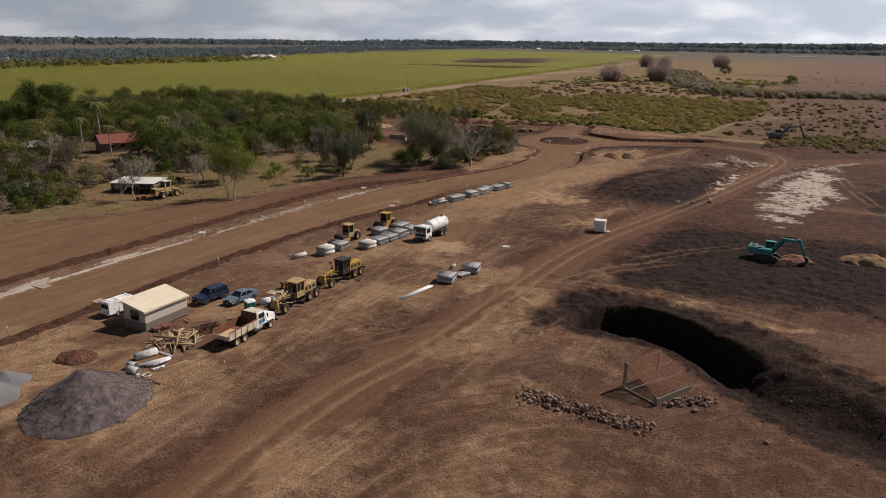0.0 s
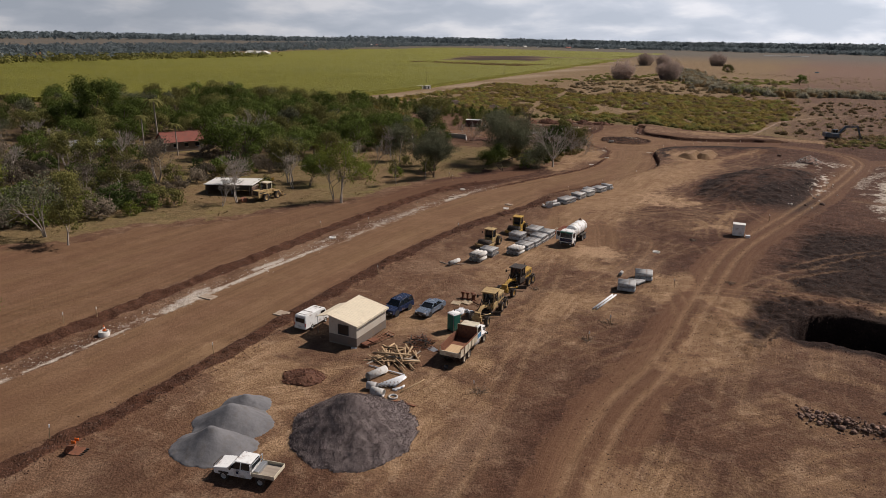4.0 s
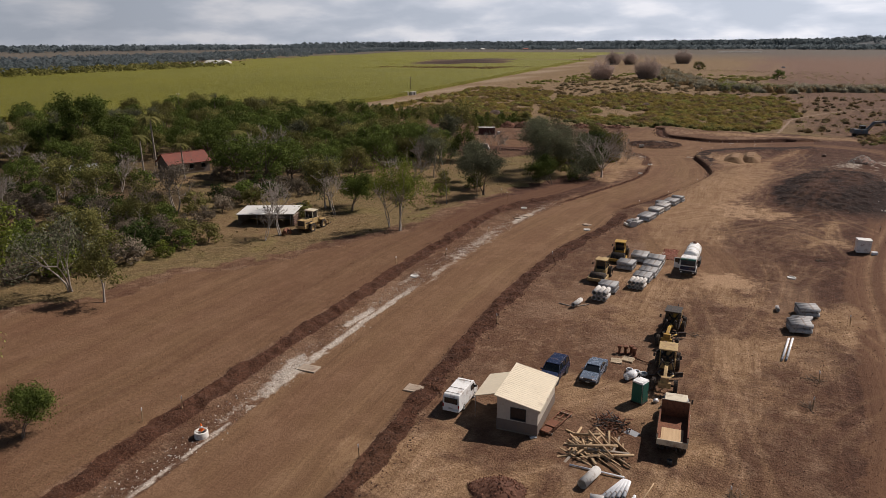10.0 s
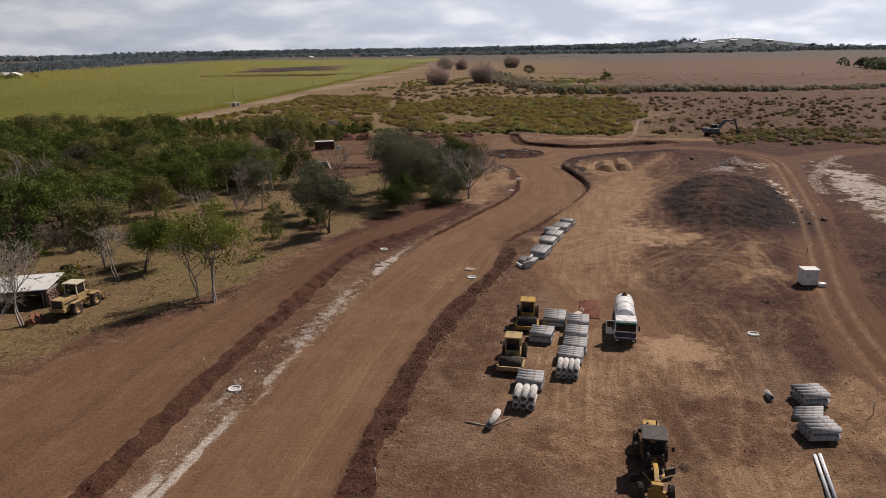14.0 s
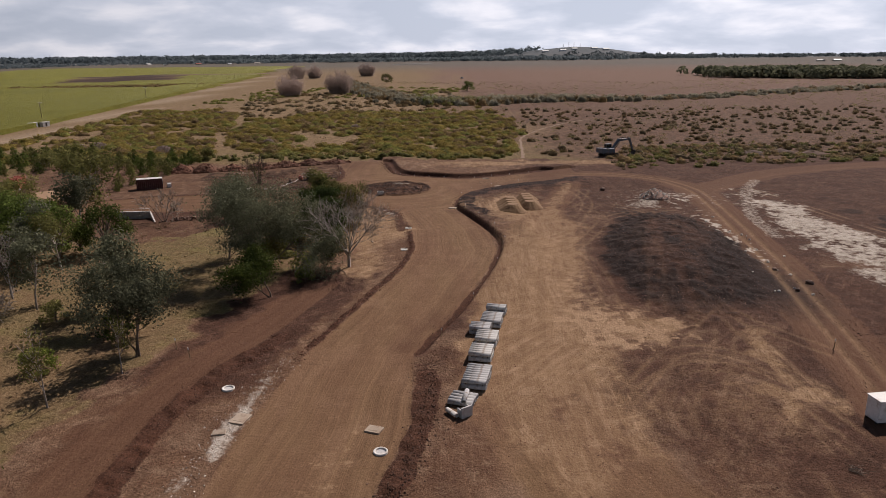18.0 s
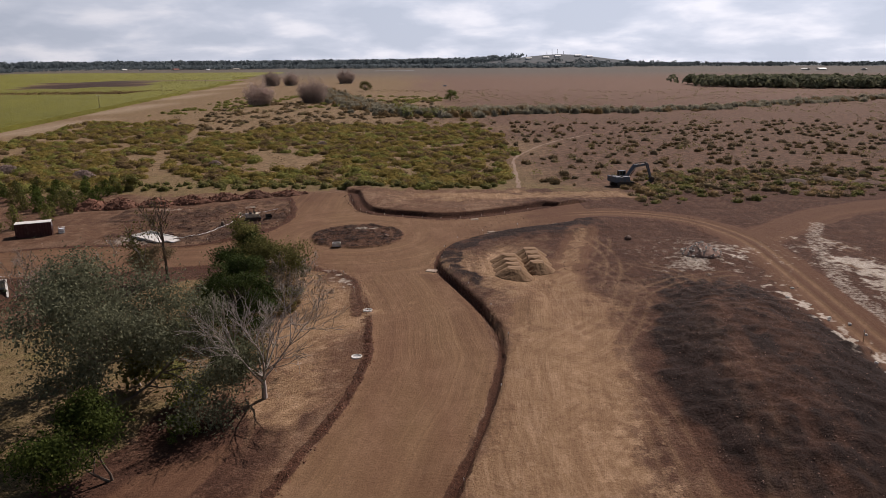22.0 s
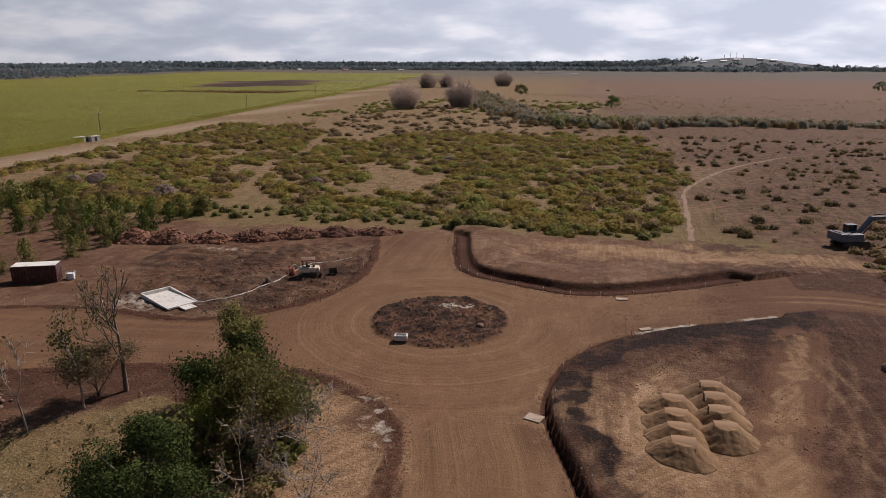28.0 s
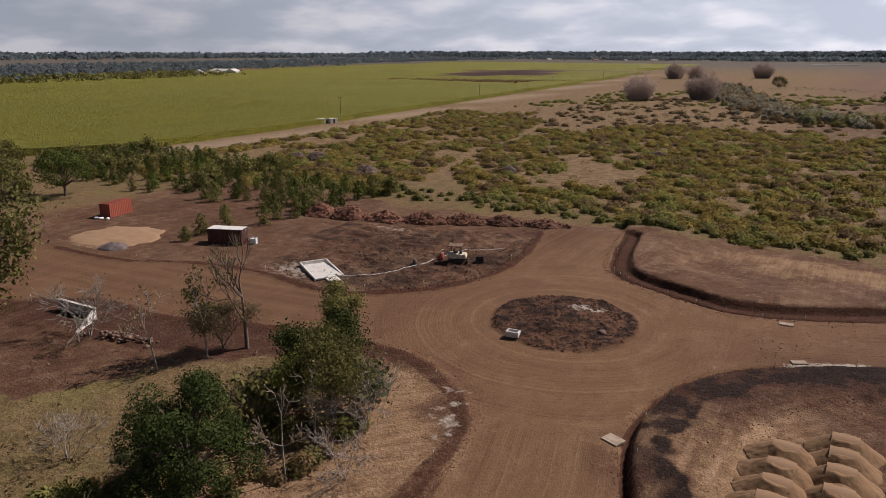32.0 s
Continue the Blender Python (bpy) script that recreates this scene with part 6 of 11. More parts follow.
scrub("headland_shrubs", "dull shrubs along the strip between the cane fields", LEAF_SCRUB2, np.c_[strip_x, 846 + (strip_x + 400) * 0.3 + r2.normal(0, 8, 300), r2.uniform(1.8, 4.4, 300), r2.uniform(1.5, 4.0, 300)], 40, 34)
rs = np.c_[rip[k] + r2.normal(0, 8, (1700, 2)), r2.uniform(1.6, 4.4, 1700), r2.uniform(1.6, 4.2, 1700) * np.where(k < 280, 1.35, 0.9)]
rs = rs[np.argsort(rs[:, 0])]
scrub("creek_thicket", "green bushes along the creek line", LEAF_FRESH, rs[560:800:3], 60, 6)
scrub("creek_thicket", "dark olive bushes along the creek line", LEAF_CREEK, rs[::2], 66, 7)
scrub("creek_thicket", "dull grey-olive bushes along the creek line", LEAF_SCRUB2, rs[1::4], 50, 36)
under = spots_in(110, (-110, -96, 178, 207), lambda x, y: (x < -95 - (y - 178) * 0.02) & (road_at(x, y) < 0.1), (0.6, 1.5), (0.6, 1.1))
scrub("undergrowth", "olive-brown undergrowth between the trees by the junction", LEAF_SCRUB2, under[::2], 150, 37)
scrub("undergrowth", "dull green undergrowth between the trees by the junction", LEAF_OLIVE, under[1::2], 150, 38)
weeds = spots_in(1500, (-36, 120, 262, 314), lambda x, y: (y > 267 + 0.16 * (x + 10)) & (x > -30 + np.maximum(y - 284, 0) * 0.5) & (thick(x * 7, y * 7) > 0.36), (0.5, 1.8), (0.5, 0.95))
scrub("weed_patch", "low green weeds round the parked excavator", LEAF_OLIVE, weeds[::3], 60, 8)
scrub("weed_patch", "rank brown weeds beyond the parked excavator", LEAF_SHADE, weeds[1::3], 60, 44)
scrub("weed_patch", "dull olive weeds beyond the parked excavator", LEAF_SCRUB2, weeds[2::3], 60, 45)
tuft = spots_in(3600, (-160, -90, 20, 230), lambda x, y: (x < np.interp(y, BY, BX) - 1) & (x > np.interp(y, BY, BX) - 34) & (fbm(x * 0.2, y * 0.2, 2, 17) > 0.5) & ~((y > 206) & (x < -116)) & (road_at(x, y) < 0.1) & (y < 214), (0.15, 0.5), (0.6, 1.2))
scrub("grass_tufts", "dry straw-coloured tufts on the verge", LEAF_DRY, tuft, 14, 9, "grass")
edge_sp = spots_in(260, (-262, -60, 287, 298), lambda x, y: x > edge_x(y) + 22, (0.8, 2.0), (0.7, 1.1))
scrub("scrub_edge", "dark shrubs along the edge of the cleared land", LEAF_OLIVE, edge_sp, 46, 10)

def bamboo_meshes(seed, tall, foot, top):
    """A fountain of tall culms that part from one foot and carry feathery sprays."""
    r = np.random.default_rng(seed)
    lines, at = [], []
    for _ in range(70):
        a, u = r.uniform(0, 2 * math.pi), math.sqrt(r.uniform(0, 1))
        h = tall * (1 - 0.42 * u * u) * r.uniform(0.66, 1.12)
        d = np.array((math.cos(a), math.sin(a), 0))
        pts = [d * (foot * u + (top - foot) * u * w ** 1.6) + np.array((0, 0, h * w)) for w in (0, 0.35, 0.7, 1.0)]
        lines.append((pts, [0.12, 0.10, 0.07, 0.03]))
        for w in r.uniform(0.04, 1.0, 130):
            k = min(2, int(w * 3))
            f = w * 3 - k
            at.append(pts[k] * (1 - f) + pts[k + 1] * f + r.normal(0, 0.35 + 0.55 * w, 3))
    tv, tf = tubes(lines, 4)
    lv, lf = leaf_quads(r, np.array(at), 0.30, 0.0)
    return mesh_np("trunk", tv, tf, True), mesh_np("crown", lv, lf)


CLUMP = [bamboo_meshes(44, 12.4, 5.0, 8.6)]
for x, y, s, meshes, leaf, label in ((-205.9, 639, 1.4, CLUMP, LEAF_MAUVE, "huge mauve-grey bamboo clump"), (-171.6, 672, 1.5, CLUMP, LEAF_MAUVE, "huge mauve-grey bamboo clump"),
                                     (-290, 1060, 1.6, CLUMP, LEAF_MAUVE, "mauve-grey bamboo clump far off"), (-268, 1075, 1.4, CLUMP, LEAF_MAUVE, "mauve-grey bamboo clump far off"), (-203, 1150, 1.6, CLUMP, LEAF_MAUVE, "mauve-grey bamboo clump far off"),
                                     (-62.8, 690, 2.2, BUSH, LEAF_DEEP, "round dark tree alone on the plain"), (-150, 880, 2.6, BUSH, LEAF_OLIVE, "round olive tree on the plain")):
    plant("bamboo_clump" if "bamboo" in label else "round_tree", recolour([meshes[0]], leaf)[0], BARK_GREY, leaf, label, "tree", "", gz_at(x, y), s, x * 7 % 360)


# a trodden path over the plain
way_line = smooth_line([(-55.5, 288), (-54.5, 298), (-53.0, 318), (-50, 344), (-38, 375), (-26, 396), (-8, 420)], 24)
edge_n = np.gradient(way_line, axis=0)
edge_n = np.c_[edge_n[:, 1], -edge_n[:, 0]] / np.linalg.norm(edge_n, axis=1)[:, None]
pv, pf = [], []
for k, (p, q) in enumerate(zip(way_line, edge_n)):
    w = 0.5 + 0.16 * math.sin(k * 0.35) + 0.08 * math.sin(k * 0.9)
    for u in (-w, 0.0, w):
        e = p + q * u
        pv.append((e[0], e[1], ground_z(e[0], e[1]) + (0.035 if u == 0.0 else 0.02)))
    if k:
        pf += [(3 * k - 3, 3 * k - 2, 3 * k + 1, 3 * k), (3 * k - 2, 3 * k - 1, 3 * k + 2, 3 * k + 1)]
path_me = mesh_np("footpath", pv, pf, True)
path_me.materials.append(surface("trodden_soil", (0.19, 0.125, 0.085), (0.24, 0.165, 0.115), 0.6, 0.95, relief=0.02))
tagged(new("footpath", path_me), "pale trodden footpath winding through the scrub", "path", kind="structure")


# far woods along the horizon
def belt(n, line, width, leaf, seed, name, label, size=(4, 8), tall=(6, 13), leaves=18):
    r = np.random.default_rng(seed)
    p = smooth_line(line, 60)
    k = r.integers(0, len(p) - 1, n)
    w = np.array(width)
    rr = r.uniform(*size, n)
    pts = np.c_[p[k] + r.uniform(-1, 1, (n, 2)) * w, rr, r.uniform(*tall, n)]
    who = np.repeat(np.arange(n), leaves)
    a = r.normal(size=(len(who), 3))
    a /= np.linalg.norm(a, axis=1)[:, None]
    s = pts[who]
    bx = np.array([ground_z(x, y) for x, y in pts[:, :2]])
    at = np.c_[s[:, 0] + a[:, 0] * s[:, 2], s[:, 1] + a[:, 1] * s[:, 2], bx[who] + (0.25 + 0.7 * np.abs(a[:, 2])) * s[:, 3]]
    v, f = leaf_quads(r, at, 0.36 * s[:, 2], 0.2, np.c_[a[:, :2], np.abs(a[:, 2]) + 0.3], 0.5)
    me = mesh_np(name, v, f)
    me.materials.append(leaf)
    return tagged(new(name, me), label, "woods", kind="stuff")


belt(3400, [(-900, 100), (-960, 470), (-1130, 830), (-1220, 1200), (-1500, 2000), (-1500, 2600)], (160, 200), LEAF_FAR_HAZED, 1, "far_woods", "belt of dark trees behind the cane field", (4, 8), (6, 13))
belt(2200, [(-2300, 3500), (-1350, 4050), (-450, 4150), (60, 4180)], (420, 330), LEAF_FAR_HAZED, 2, "far_woods", "distant belt of trees along the horizon", (14, 26), (20, 36))
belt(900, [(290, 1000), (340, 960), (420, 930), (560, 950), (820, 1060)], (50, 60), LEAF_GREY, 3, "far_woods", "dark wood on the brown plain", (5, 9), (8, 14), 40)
belt(900, [(200, 3200), (900, 3500), (2000, 3300), (3000, 2700)], (380, 300), LEAF_FAR_HAZED, 4, "far_woods", "scattered far trees on the plain", (10, 20), (8, 18))
belt(1100, [(-2700, 300), (-2750, 1400), (-2700, 2500), (-2300, 3500)], (420, 420), LEAF_FAR_HAZED, 5, "far_woods", "distant woods along the horizon beyond the cane", (12, 24), (14, 26))
belt(900, [(-1400, 2900), (-700, 3000), (-100, 3050), (500, 3000)], (160, 90), LEAF_FAR_HAZED, 7, "far_woods", "distant belt of trees beyond the brown plain", (9, 16), (10, 20))
belt(400, [(-760, 330), (-790, 560), (-800, 760)], (60, 60), LEAF_OLIVE, 6, "far_woods", "trees round the houses beyond the cane", (3, 6), (5, 9))


# the cane fields: a tall crop, its top uneven, its rows running with the lane
def cane_material():
    m, t, b = material("sugar_cane")
    obj = t.nodes.new("ShaderNodeTexCoord").outputs["Object"]
    big = ramp(t, noise_of(t, 0.008, 4, 0.55, obj), 0.35, 0.65)
    rows_n = ramp(t, noise_of(t, 0.30, 4, 0.6, obj, (1.0, 0.06, 1.0)), 0.3, 0.7)
    fine = ramp(t, noise_of(t, 1.3, 4, 0.7, obj), 0.3, 0.7)
    col = mix(t, big, (0.168, 0.160, 0.007), (0.230, 0.212, 0.013))
    col = mix(t, 0.35, col, mix(t, rows_n, (0.095, 0.098, 0.006), (0.245, 0.228, 0.022)))
    col = mix(t, 0.35, col, mix(t, fine, (0.045, 0.050, 0.006), (0.225, 0.215, 0.035)))
    t.links.new(col, b.inputs["Base Color"])
    b.inputs["Roughness"].default_value = 0.7
    b.inputs["Specular IOR Level"].default_value = 0.2
    bump(t, b, fine, 0.9, 0.8)
    return m


cx, cy = spaced(-400, -262, 1.1, -1120, -255), spaced(196, 470, 1.1, 190, 1900)
cx, cy = cx[cx < -255], cy[cy > 185]
CX, CY = np.meshgrid(cx, cy)
tall = 2.3 + 0.55 * (fbm(CX * 0.7, CY * 0.7, 3, 3) - 0.5) + 0.5 * (fbm(CX * 0.05, CY * 0.05, 2, 4) - 0.5)
edge = np.interp(CY, CANE_Y, CANE_X)
left = np.interp(CY, [185, 466, 636, 875, 1680, 1900], [-860, -880, -925, -920, -1160, -1200])
inside = (CX < edge) & (CX > left)
head_a = fallow_at(CX, CY) > 0
strip_a = (np.abs(CY - (846 + (CX + 400) * 0.3)) < 20) & (CX > -540)
inside &= ~head_a & ~strip_a & ~((CY > 1300) & (CY < 1420) & (CX > -560))
last = inside & ~np.roll(inside, -1, 1) & (np.abs(CX - edge) < 4)        # the standing front of the crop follows the lane
ragged = 0.5 * (fbm(CX * 0.5, CY * 0.5, 2, 6) - 0.5)
CX = np.where(last, edge - 0.1 + ragged, np.where(np.roll(last, 1, 1), edge + 0.3 + ragged, CX))
CZ = np.where(inside, tall, -1.2)
ci = np.arange(CX.size).reshape(CX.shape)
cane_me = mesh_np("cane_field", np.c_[CX.ravel(), CY.ravel(), CZ.ravel()], np.stack([ci[:-1, :-1], ci[:-1, 1:], ci[1:, 1:], ci[1:, :-1]], -1).reshape(-1, 4), False)
cane_me.materials.append(cane_material())
tagged(new("cane_field", cane_me), "tall green sugar cane crop standing in wide fields", "crop", kind="stuff")

# ---- building blocks for things ----
def box(bm, x0, y0, z0, x1, y1, z1, bevel=0.0, taper=0.0):
    """A block between two corners; taper draws the top in along x at the front."""
    x0, x1, y0, y1, z0, z1 = min(x0, x1), max(x0, x1), min(y0, y1), max(y0, y1), min(z0, z1), max(z0, z1)
    v = [bm.verts.new(p) for p in ((x0, y0, z0), (x1, y0, z0), (x1, y1, z0), (x0, y1, z0), (x0, y0, z1), (x1 - taper, y0, z1), (x1 - taper, y1, z1), (x0, y1, z1))]
    f = [bm.faces.new([v[i] for i in q]) for q in ((3, 2, 1, 0), (4, 5, 6, 7), (0, 1, 5, 4), (1, 2, 6, 5), (2, 3, 7, 6), (3, 0, 4, 7))]
    if bevel:
        edges = list({e for face in f for e in face.edges})
        bmesh.ops.bevel(bm, geom=edges, offset=bevel, segments=2, affect="EDGES", profile=0.6)
    return v


def profile(bm, pts, y0, y1, bevel=0.0, inset=0.0):
    """A side outline in x and z, drawn across from y0 to y1; inset narrows the upper part."""
    top, low = max(p[1] for p in pts), min(p[1] for p in pts)
    rows = []
    for y, s in ((y0, 1), (y1, -1)):
        rows.append([bm.verts.new((x, y + s * inset * max(0, (z - low) / (top - low) - 0.5) * 2, z)) for x, z in pts])
    n = len(pts)
    faces = [bm.faces.new(rows[0]), bm.faces.new(rows[1][::-1])]
    for i in range(n):
        faces.append(bm.faces.new((rows[0][(i + 1) % n], rows[0][i], rows[1][i], rows[1][(i + 1) % n])))
    bmesh.ops.recalc_face_normals(bm, faces=faces)
    if bevel:
        bmesh.ops.bevel(bm, geom=list({e for f in faces for e in f.edges}), offset=bevel, segments=2, affect="EDGES", profile=0.6)


def rod(bm, p, q, r, n=10, r2=None, cap=True):
    """A round bar from p to q."""
    p, q = Vector(p), Vector(q)
    d = (q - p).normalized()
    a = d.cross(Vector((0.3, 0.2, 0.93)) if abs(d.z) < 0.9 else Vector((1, 0, 0))).normalized()
    c = d.cross(a)
    rings = []
    for o, rr in ((p, r), (q, r if r2 is None else r2)):
        rings.append([bm.verts.new(o + rr * (math.cos(2 * math.pi * k / n) * a + math.sin(2 * math.pi * k / n) * c)) for k in range(n)])
    faces = [bm.faces.new((rings[0][k], rings[0][(k + 1) % n], rings[1][(k + 1) % n], rings[1][k])) for k in range(n)]
    for f in faces:
        f.smooth = True
    if cap:
        faces += [bm.faces.new(rings[0][::-1]), bm.faces.new(rings[1])]
    bmesh.ops.recalc_face_normals(bm, faces=faces)
    return faces


def lathe(bm, outline, axis="y", n=24, at=(0, 0, 0)):
    """A turned body: outline rows are (along the axis, radius)."""
    rings = []
    for a, r in outline:
        ring = []
        for k in range(n):
            c, s = r * math.cos(2 * math.pi * k / n), r * math.sin(2 * math.pi * k / n)
            ring.append(bm.verts.new({"x": (at[0] + a, at[1] + c, at[2] + s), "y": (at[0] + c, at[1] + a, at[2] + s), "z": (at[0] + c, at[1] + s, at[2] + a)}[axis]))
        rings.append(ring)
    faces = []
    for u, v in zip(rings[:-1], rings[1:]):
        for k in range(n):
            f = bm.faces.new((u[k], u[(k + 1) % n], v[(k + 1) % n], v[k]))
            f.smooth = True
            faces.append(f)
    bmesh.ops.recalc_face_normals(bm, faces=faces)


def part(name, bm, mat, parent, label="", bake=True):
    """Links a bmesh as one mesh object under a thing or under a part."""
    me = bm
    if isinstance(bm, bmesh.types.BMesh):
        me = bpy.data.meshes.new(name)
        bm.to_mesh(me)
        bm.free()
    if not me.materials:
        me.materials.append(mat)
    ob = new(name, me)
    ob.parent = parent
    if label:
        ob["label"] = label
    return ob


def thing(name, label, category, x, y, z=None, turn=0.0, group="", tilt=0.0, roll=0.0):
    ob = tagged(new(name), label, category, group)
    ob.matrix_basis = pose(x, y, ground_z(x, y) if z is None else z, roll, tilt, turn)
    return ob


def B():
    return bmesh.new()


def boxes(name, mat, parent, *specs, bevel=0.02, label=""):
    bm = B()
    for s in specs:
        box(bm, *s, bevel=bevel)
    return part(name, bm, mat, parent, label)


def rods(name, mat, parent, *specs, label="", n=10):
    bm = B()
    for p, q, r in specs:
        rod(bm, p, q, r, n)
    return part(name, bm, mat, parent, label)


# ---- materials of the things ----
DUST = (0.24, 0.15, 0.095)
PAINT_WHITE = surface("white_paint", (0.78, 0.78, 0.76), (0.70, 0.70, 0.68), 0.6, 0.35, dirt=DUST, dirt_amount=0.25, relief=0.0)
PAINT_CREAM = surface("cream_paint", (0.62, 0.56, 0.43), (0.52, 0.46, 0.34), 0.6, 0.5, dirt=DUST, dirt_amount=0.4, relief=0.004)
PAINT_YELLOW = surface("yellow_plant_paint", (0.50, 0.31, 0.045), (0.40, 0.24, 0.04), 0.9, 0.5, dirt=(0.20, 0.12, 0.07), dirt_amount=0.6, relief=0.004)
PAINT_TAN = surface("faded_yellow_paint", (0.46, 0.34, 0.15), (0.36, 0.25, 0.11), 0.9, 0.6, dirt=(0.20, 0.12, 0.07), dirt_amount=0.65, relief=0.004)
PAINT_NAVY = surface("navy_car_paint", (0.018, 0.026, 0.060), (0.024, 0.034, 0.072), 0.5, 0.22, dirt=DUST, dirt_amount=0.1, relief=0.0)
PAINT_STEEL = surface("steel_blue_car_paint", (0.15, 0.19, 0.25), (0.18, 0.22, 0.28), 0.5, 0.25, metal=0.3, dirt=DUST, dirt_amount=0.1, relief=0.0)
PAINT_TEAL = surface("teal_machine_paint", (0.045, 0.20, 0.21), (0.06, 0.24, 0.24), 0.6, 0.45, dirt=DUST, dirt_amount=0.35, relief=0.004)
PAINT_SLATE = surface("slate_machine_paint", (0.075, 0.095, 0.125), (0.10, 0.12, 0.15), 0.6, 0.5, dirt=DUST, dirt_amount=0.3, relief=0.004)
PAINT_GREEN = surface("green_plastic", (0.012, 0.10, 0.075), (0.018, 0.13, 0.095), 0.6, 0.5, dirt=DUST, dirt_amount=0.15, relief=0.002)
PAINT_BLUE = surface("blue_paint", (0.06, 0.20, 0.36), (0.07, 0.22, 0.38), 0.6, 0.45, relief=0.0)
PAINT_RED = surface("red_oxide_paint", (0.34, 0.085, 0.05), (0.27, 0.07, 0.045), 0.7, 0.6, dirt=(0.2, 0.12, 0.08), dirt_amount=0.3, relief=0.006)
ROOF_RUST = surface("rusty_roof_sheet", (0.22, 0.062, 0.040), (0.15, 0.045, 0.032), 0.7, 0.7, dirt=(0.11, 0.06, 0.045), dirt_amount=0.4, relief=0.01)
PAINT_MAROON = surface("maroon_sheet", (0.085, 0.028, 0.026), (0.065, 0.024, 0.022), 0.7, 0.6, dirt=(0.14, 0.08, 0.06), dirt_amount=0.3, relief=0.004)
RUST = surface("rust", (0.145, 0.058, 0.032), (0.21, 0.09, 0.05), 2.2, 0.9, dirt=(0.08, 0.04, 0.03), dirt_amount=0.5)
BLACK = surface("black_steel", (0.022, 0.021, 0.020), (0.04, 0.036, 0.032), 2.0, 0.6, dirt=(0.12, 0.075, 0.05), dirt_amount=0.45, relief=0.004)
TYRE = surface("tyre_rubber", (0.028, 0.026, 0.024), (0.045, 0.040, 0.036), 3.0, 0.9, dirt=(0.15, 0.095, 0.06), dirt_amount=0.5, relief=0.008)
GALV = surface("galvanised_steel", (0.46, 0.47, 0.48), (0.36, 0.37, 0.38), 1.5, 0.45, metal=0.7, relief=0.003)
CONCRETE = surface("grey_concrete", (0.40, 0.39, 0.38), (0.50, 0.49, 0.475), 0.9, 0.85, dirt=(0.27, 0.20, 0.15), dirt_amount=0.25, relief=0.008, vary=0.10)
CONCRETE_TAN = surface("dusty_concrete", (0.30, 0.24, 0.18), (0.38, 0.31, 0.24), 0.9, 0.9, dirt=(0.20, 0.13, 0.085), dirt_amount=0.4, relief=0.008, vary=0.1)
CONCRETE_PALE = surface("pale_concrete", (0.56, 0.54, 0.50), (0.64, 0.62, 0.58), 0.9, 0.85, dirt=(0.34, 0.26, 0.19), dirt_amount=0.3, relief=0.008, vary=0.08)
PVC = surface("white_pvc", (0.80, 0.81, 0.82), (0.74, 0.75, 0.76), 1.0, 0.35, dirt=DUST, dirt_amount=0.15, relief=0.0)
TIMBER = surface("weathered_timber", (0.33, 0.225, 0.125), (0.43, 0.31, 0.185), 1.5, 0.8, relief=0.006, vary=0.25, stretch=(0.3, 3, 3))
TIMBER_GREY = surface("grey_timber", (0.20, 0.165, 0.13), (0.28, 0.24, 0.195), 1.5, 0.85, relief=0.006, vary=0.2, stretch=(0.3, 3, 3))
CLAD = surface("beige_wall_panel", (0.50, 0.45, 0.38), (0.46, 0.41, 0.345), 0.5, 0.7, dirt=(0.34, 0.25, 0.18), dirt_amount=0.15, relief=0.002)
CLAD_DARK = surface("grey_brown_wall_panel", (0.155, 0.125, 0.105), (0.185, 0.15, 0.125), 0.8, 0.8, dirt=(0.22, 0.15, 0.10), dirt_amount=0.3, relief=0.004)
ROOF_CREAM = surface("cream_roof_sheet", (0.68, 0.60, 0.45), (0.63, 0.55, 0.41), 0.35, 0.55, dirt=(0.46, 0.38, 0.28), dirt_amount=0.15, relief=0.002)
ROOF_WHITE = surface("pale_roof_sheet", (0.66, 0.65, 0.61), (0.58, 0.57, 0.53), 0.3, 0.55, dirt=(0.4, 0.33, 0.26), dirt_amount=0.2, relief=0.002)
GRAVEL = surface("dark_gravel", (0.088, 0.069, 0.066), (0.160, 0.128, 0.122), 1.2, 0.95, relief=0.03, island=0.22)
GRAVEL_GREY = surface("grey_crusher_dust", (0.118, 0.116, 0.122), (0.158, 0.155, 0.160), 0.5, 0.95, dirt=(0.125, 0.115, 0.11), dirt_amount=0.3, relief=0.015)
SAND = surface("brown_sand", (0.185, 0.110, 0.055), (0.245, 0.150, 0.078), 0.5, 0.95, dirt=(0.18, 0.095, 0.05), dirt_amount=0.35, relief=0.02)
SAND_TOP = surface("bucket_pressed_sand", (0.265, 0.166, 0.096), (0.305, 0.194, 0.114), 0.5, 0.9, relief=0.004)
CLOD = surface("dark_clods", (0.060, 0.033, 0.024), (0.125, 0.070, 0.046), 1.0, 0.95, relief=0.02, island=0.4)
CLOD_TAN = surface("tan_clods", (0.150, 0.084, 0.050), (0.300, 0.190, 0.118), 1.0, 0.95, relief=0.02, island=0.4)
CLOD_RED = surface("red_clods", (0.105, 0.045, 0.028), (0.20, 0.095, 0.058), 1.0, 0.95, relief=0.02, island=0.4)
ROCK = surface("basalt_rock", (0.085, 0.054, 0.042), (0.185, 0.118, 0.088), 1.0, 0.9, relief=0.02, vary=0.35, island=0.35)
ROCK_PALE = surface("pale_rock", (0.44, 0.40, 0.35), (0.58, 0.54, 0.48), 1.0, 0.9, relief=0.02, vary=0.2, island=0.25)
LAMP_CLEAR = surface("lamp_lens", (0.75, 0.76, 0.78), (0.66, 0.67, 0.69), 2.0, 0.15, relief=0.0)
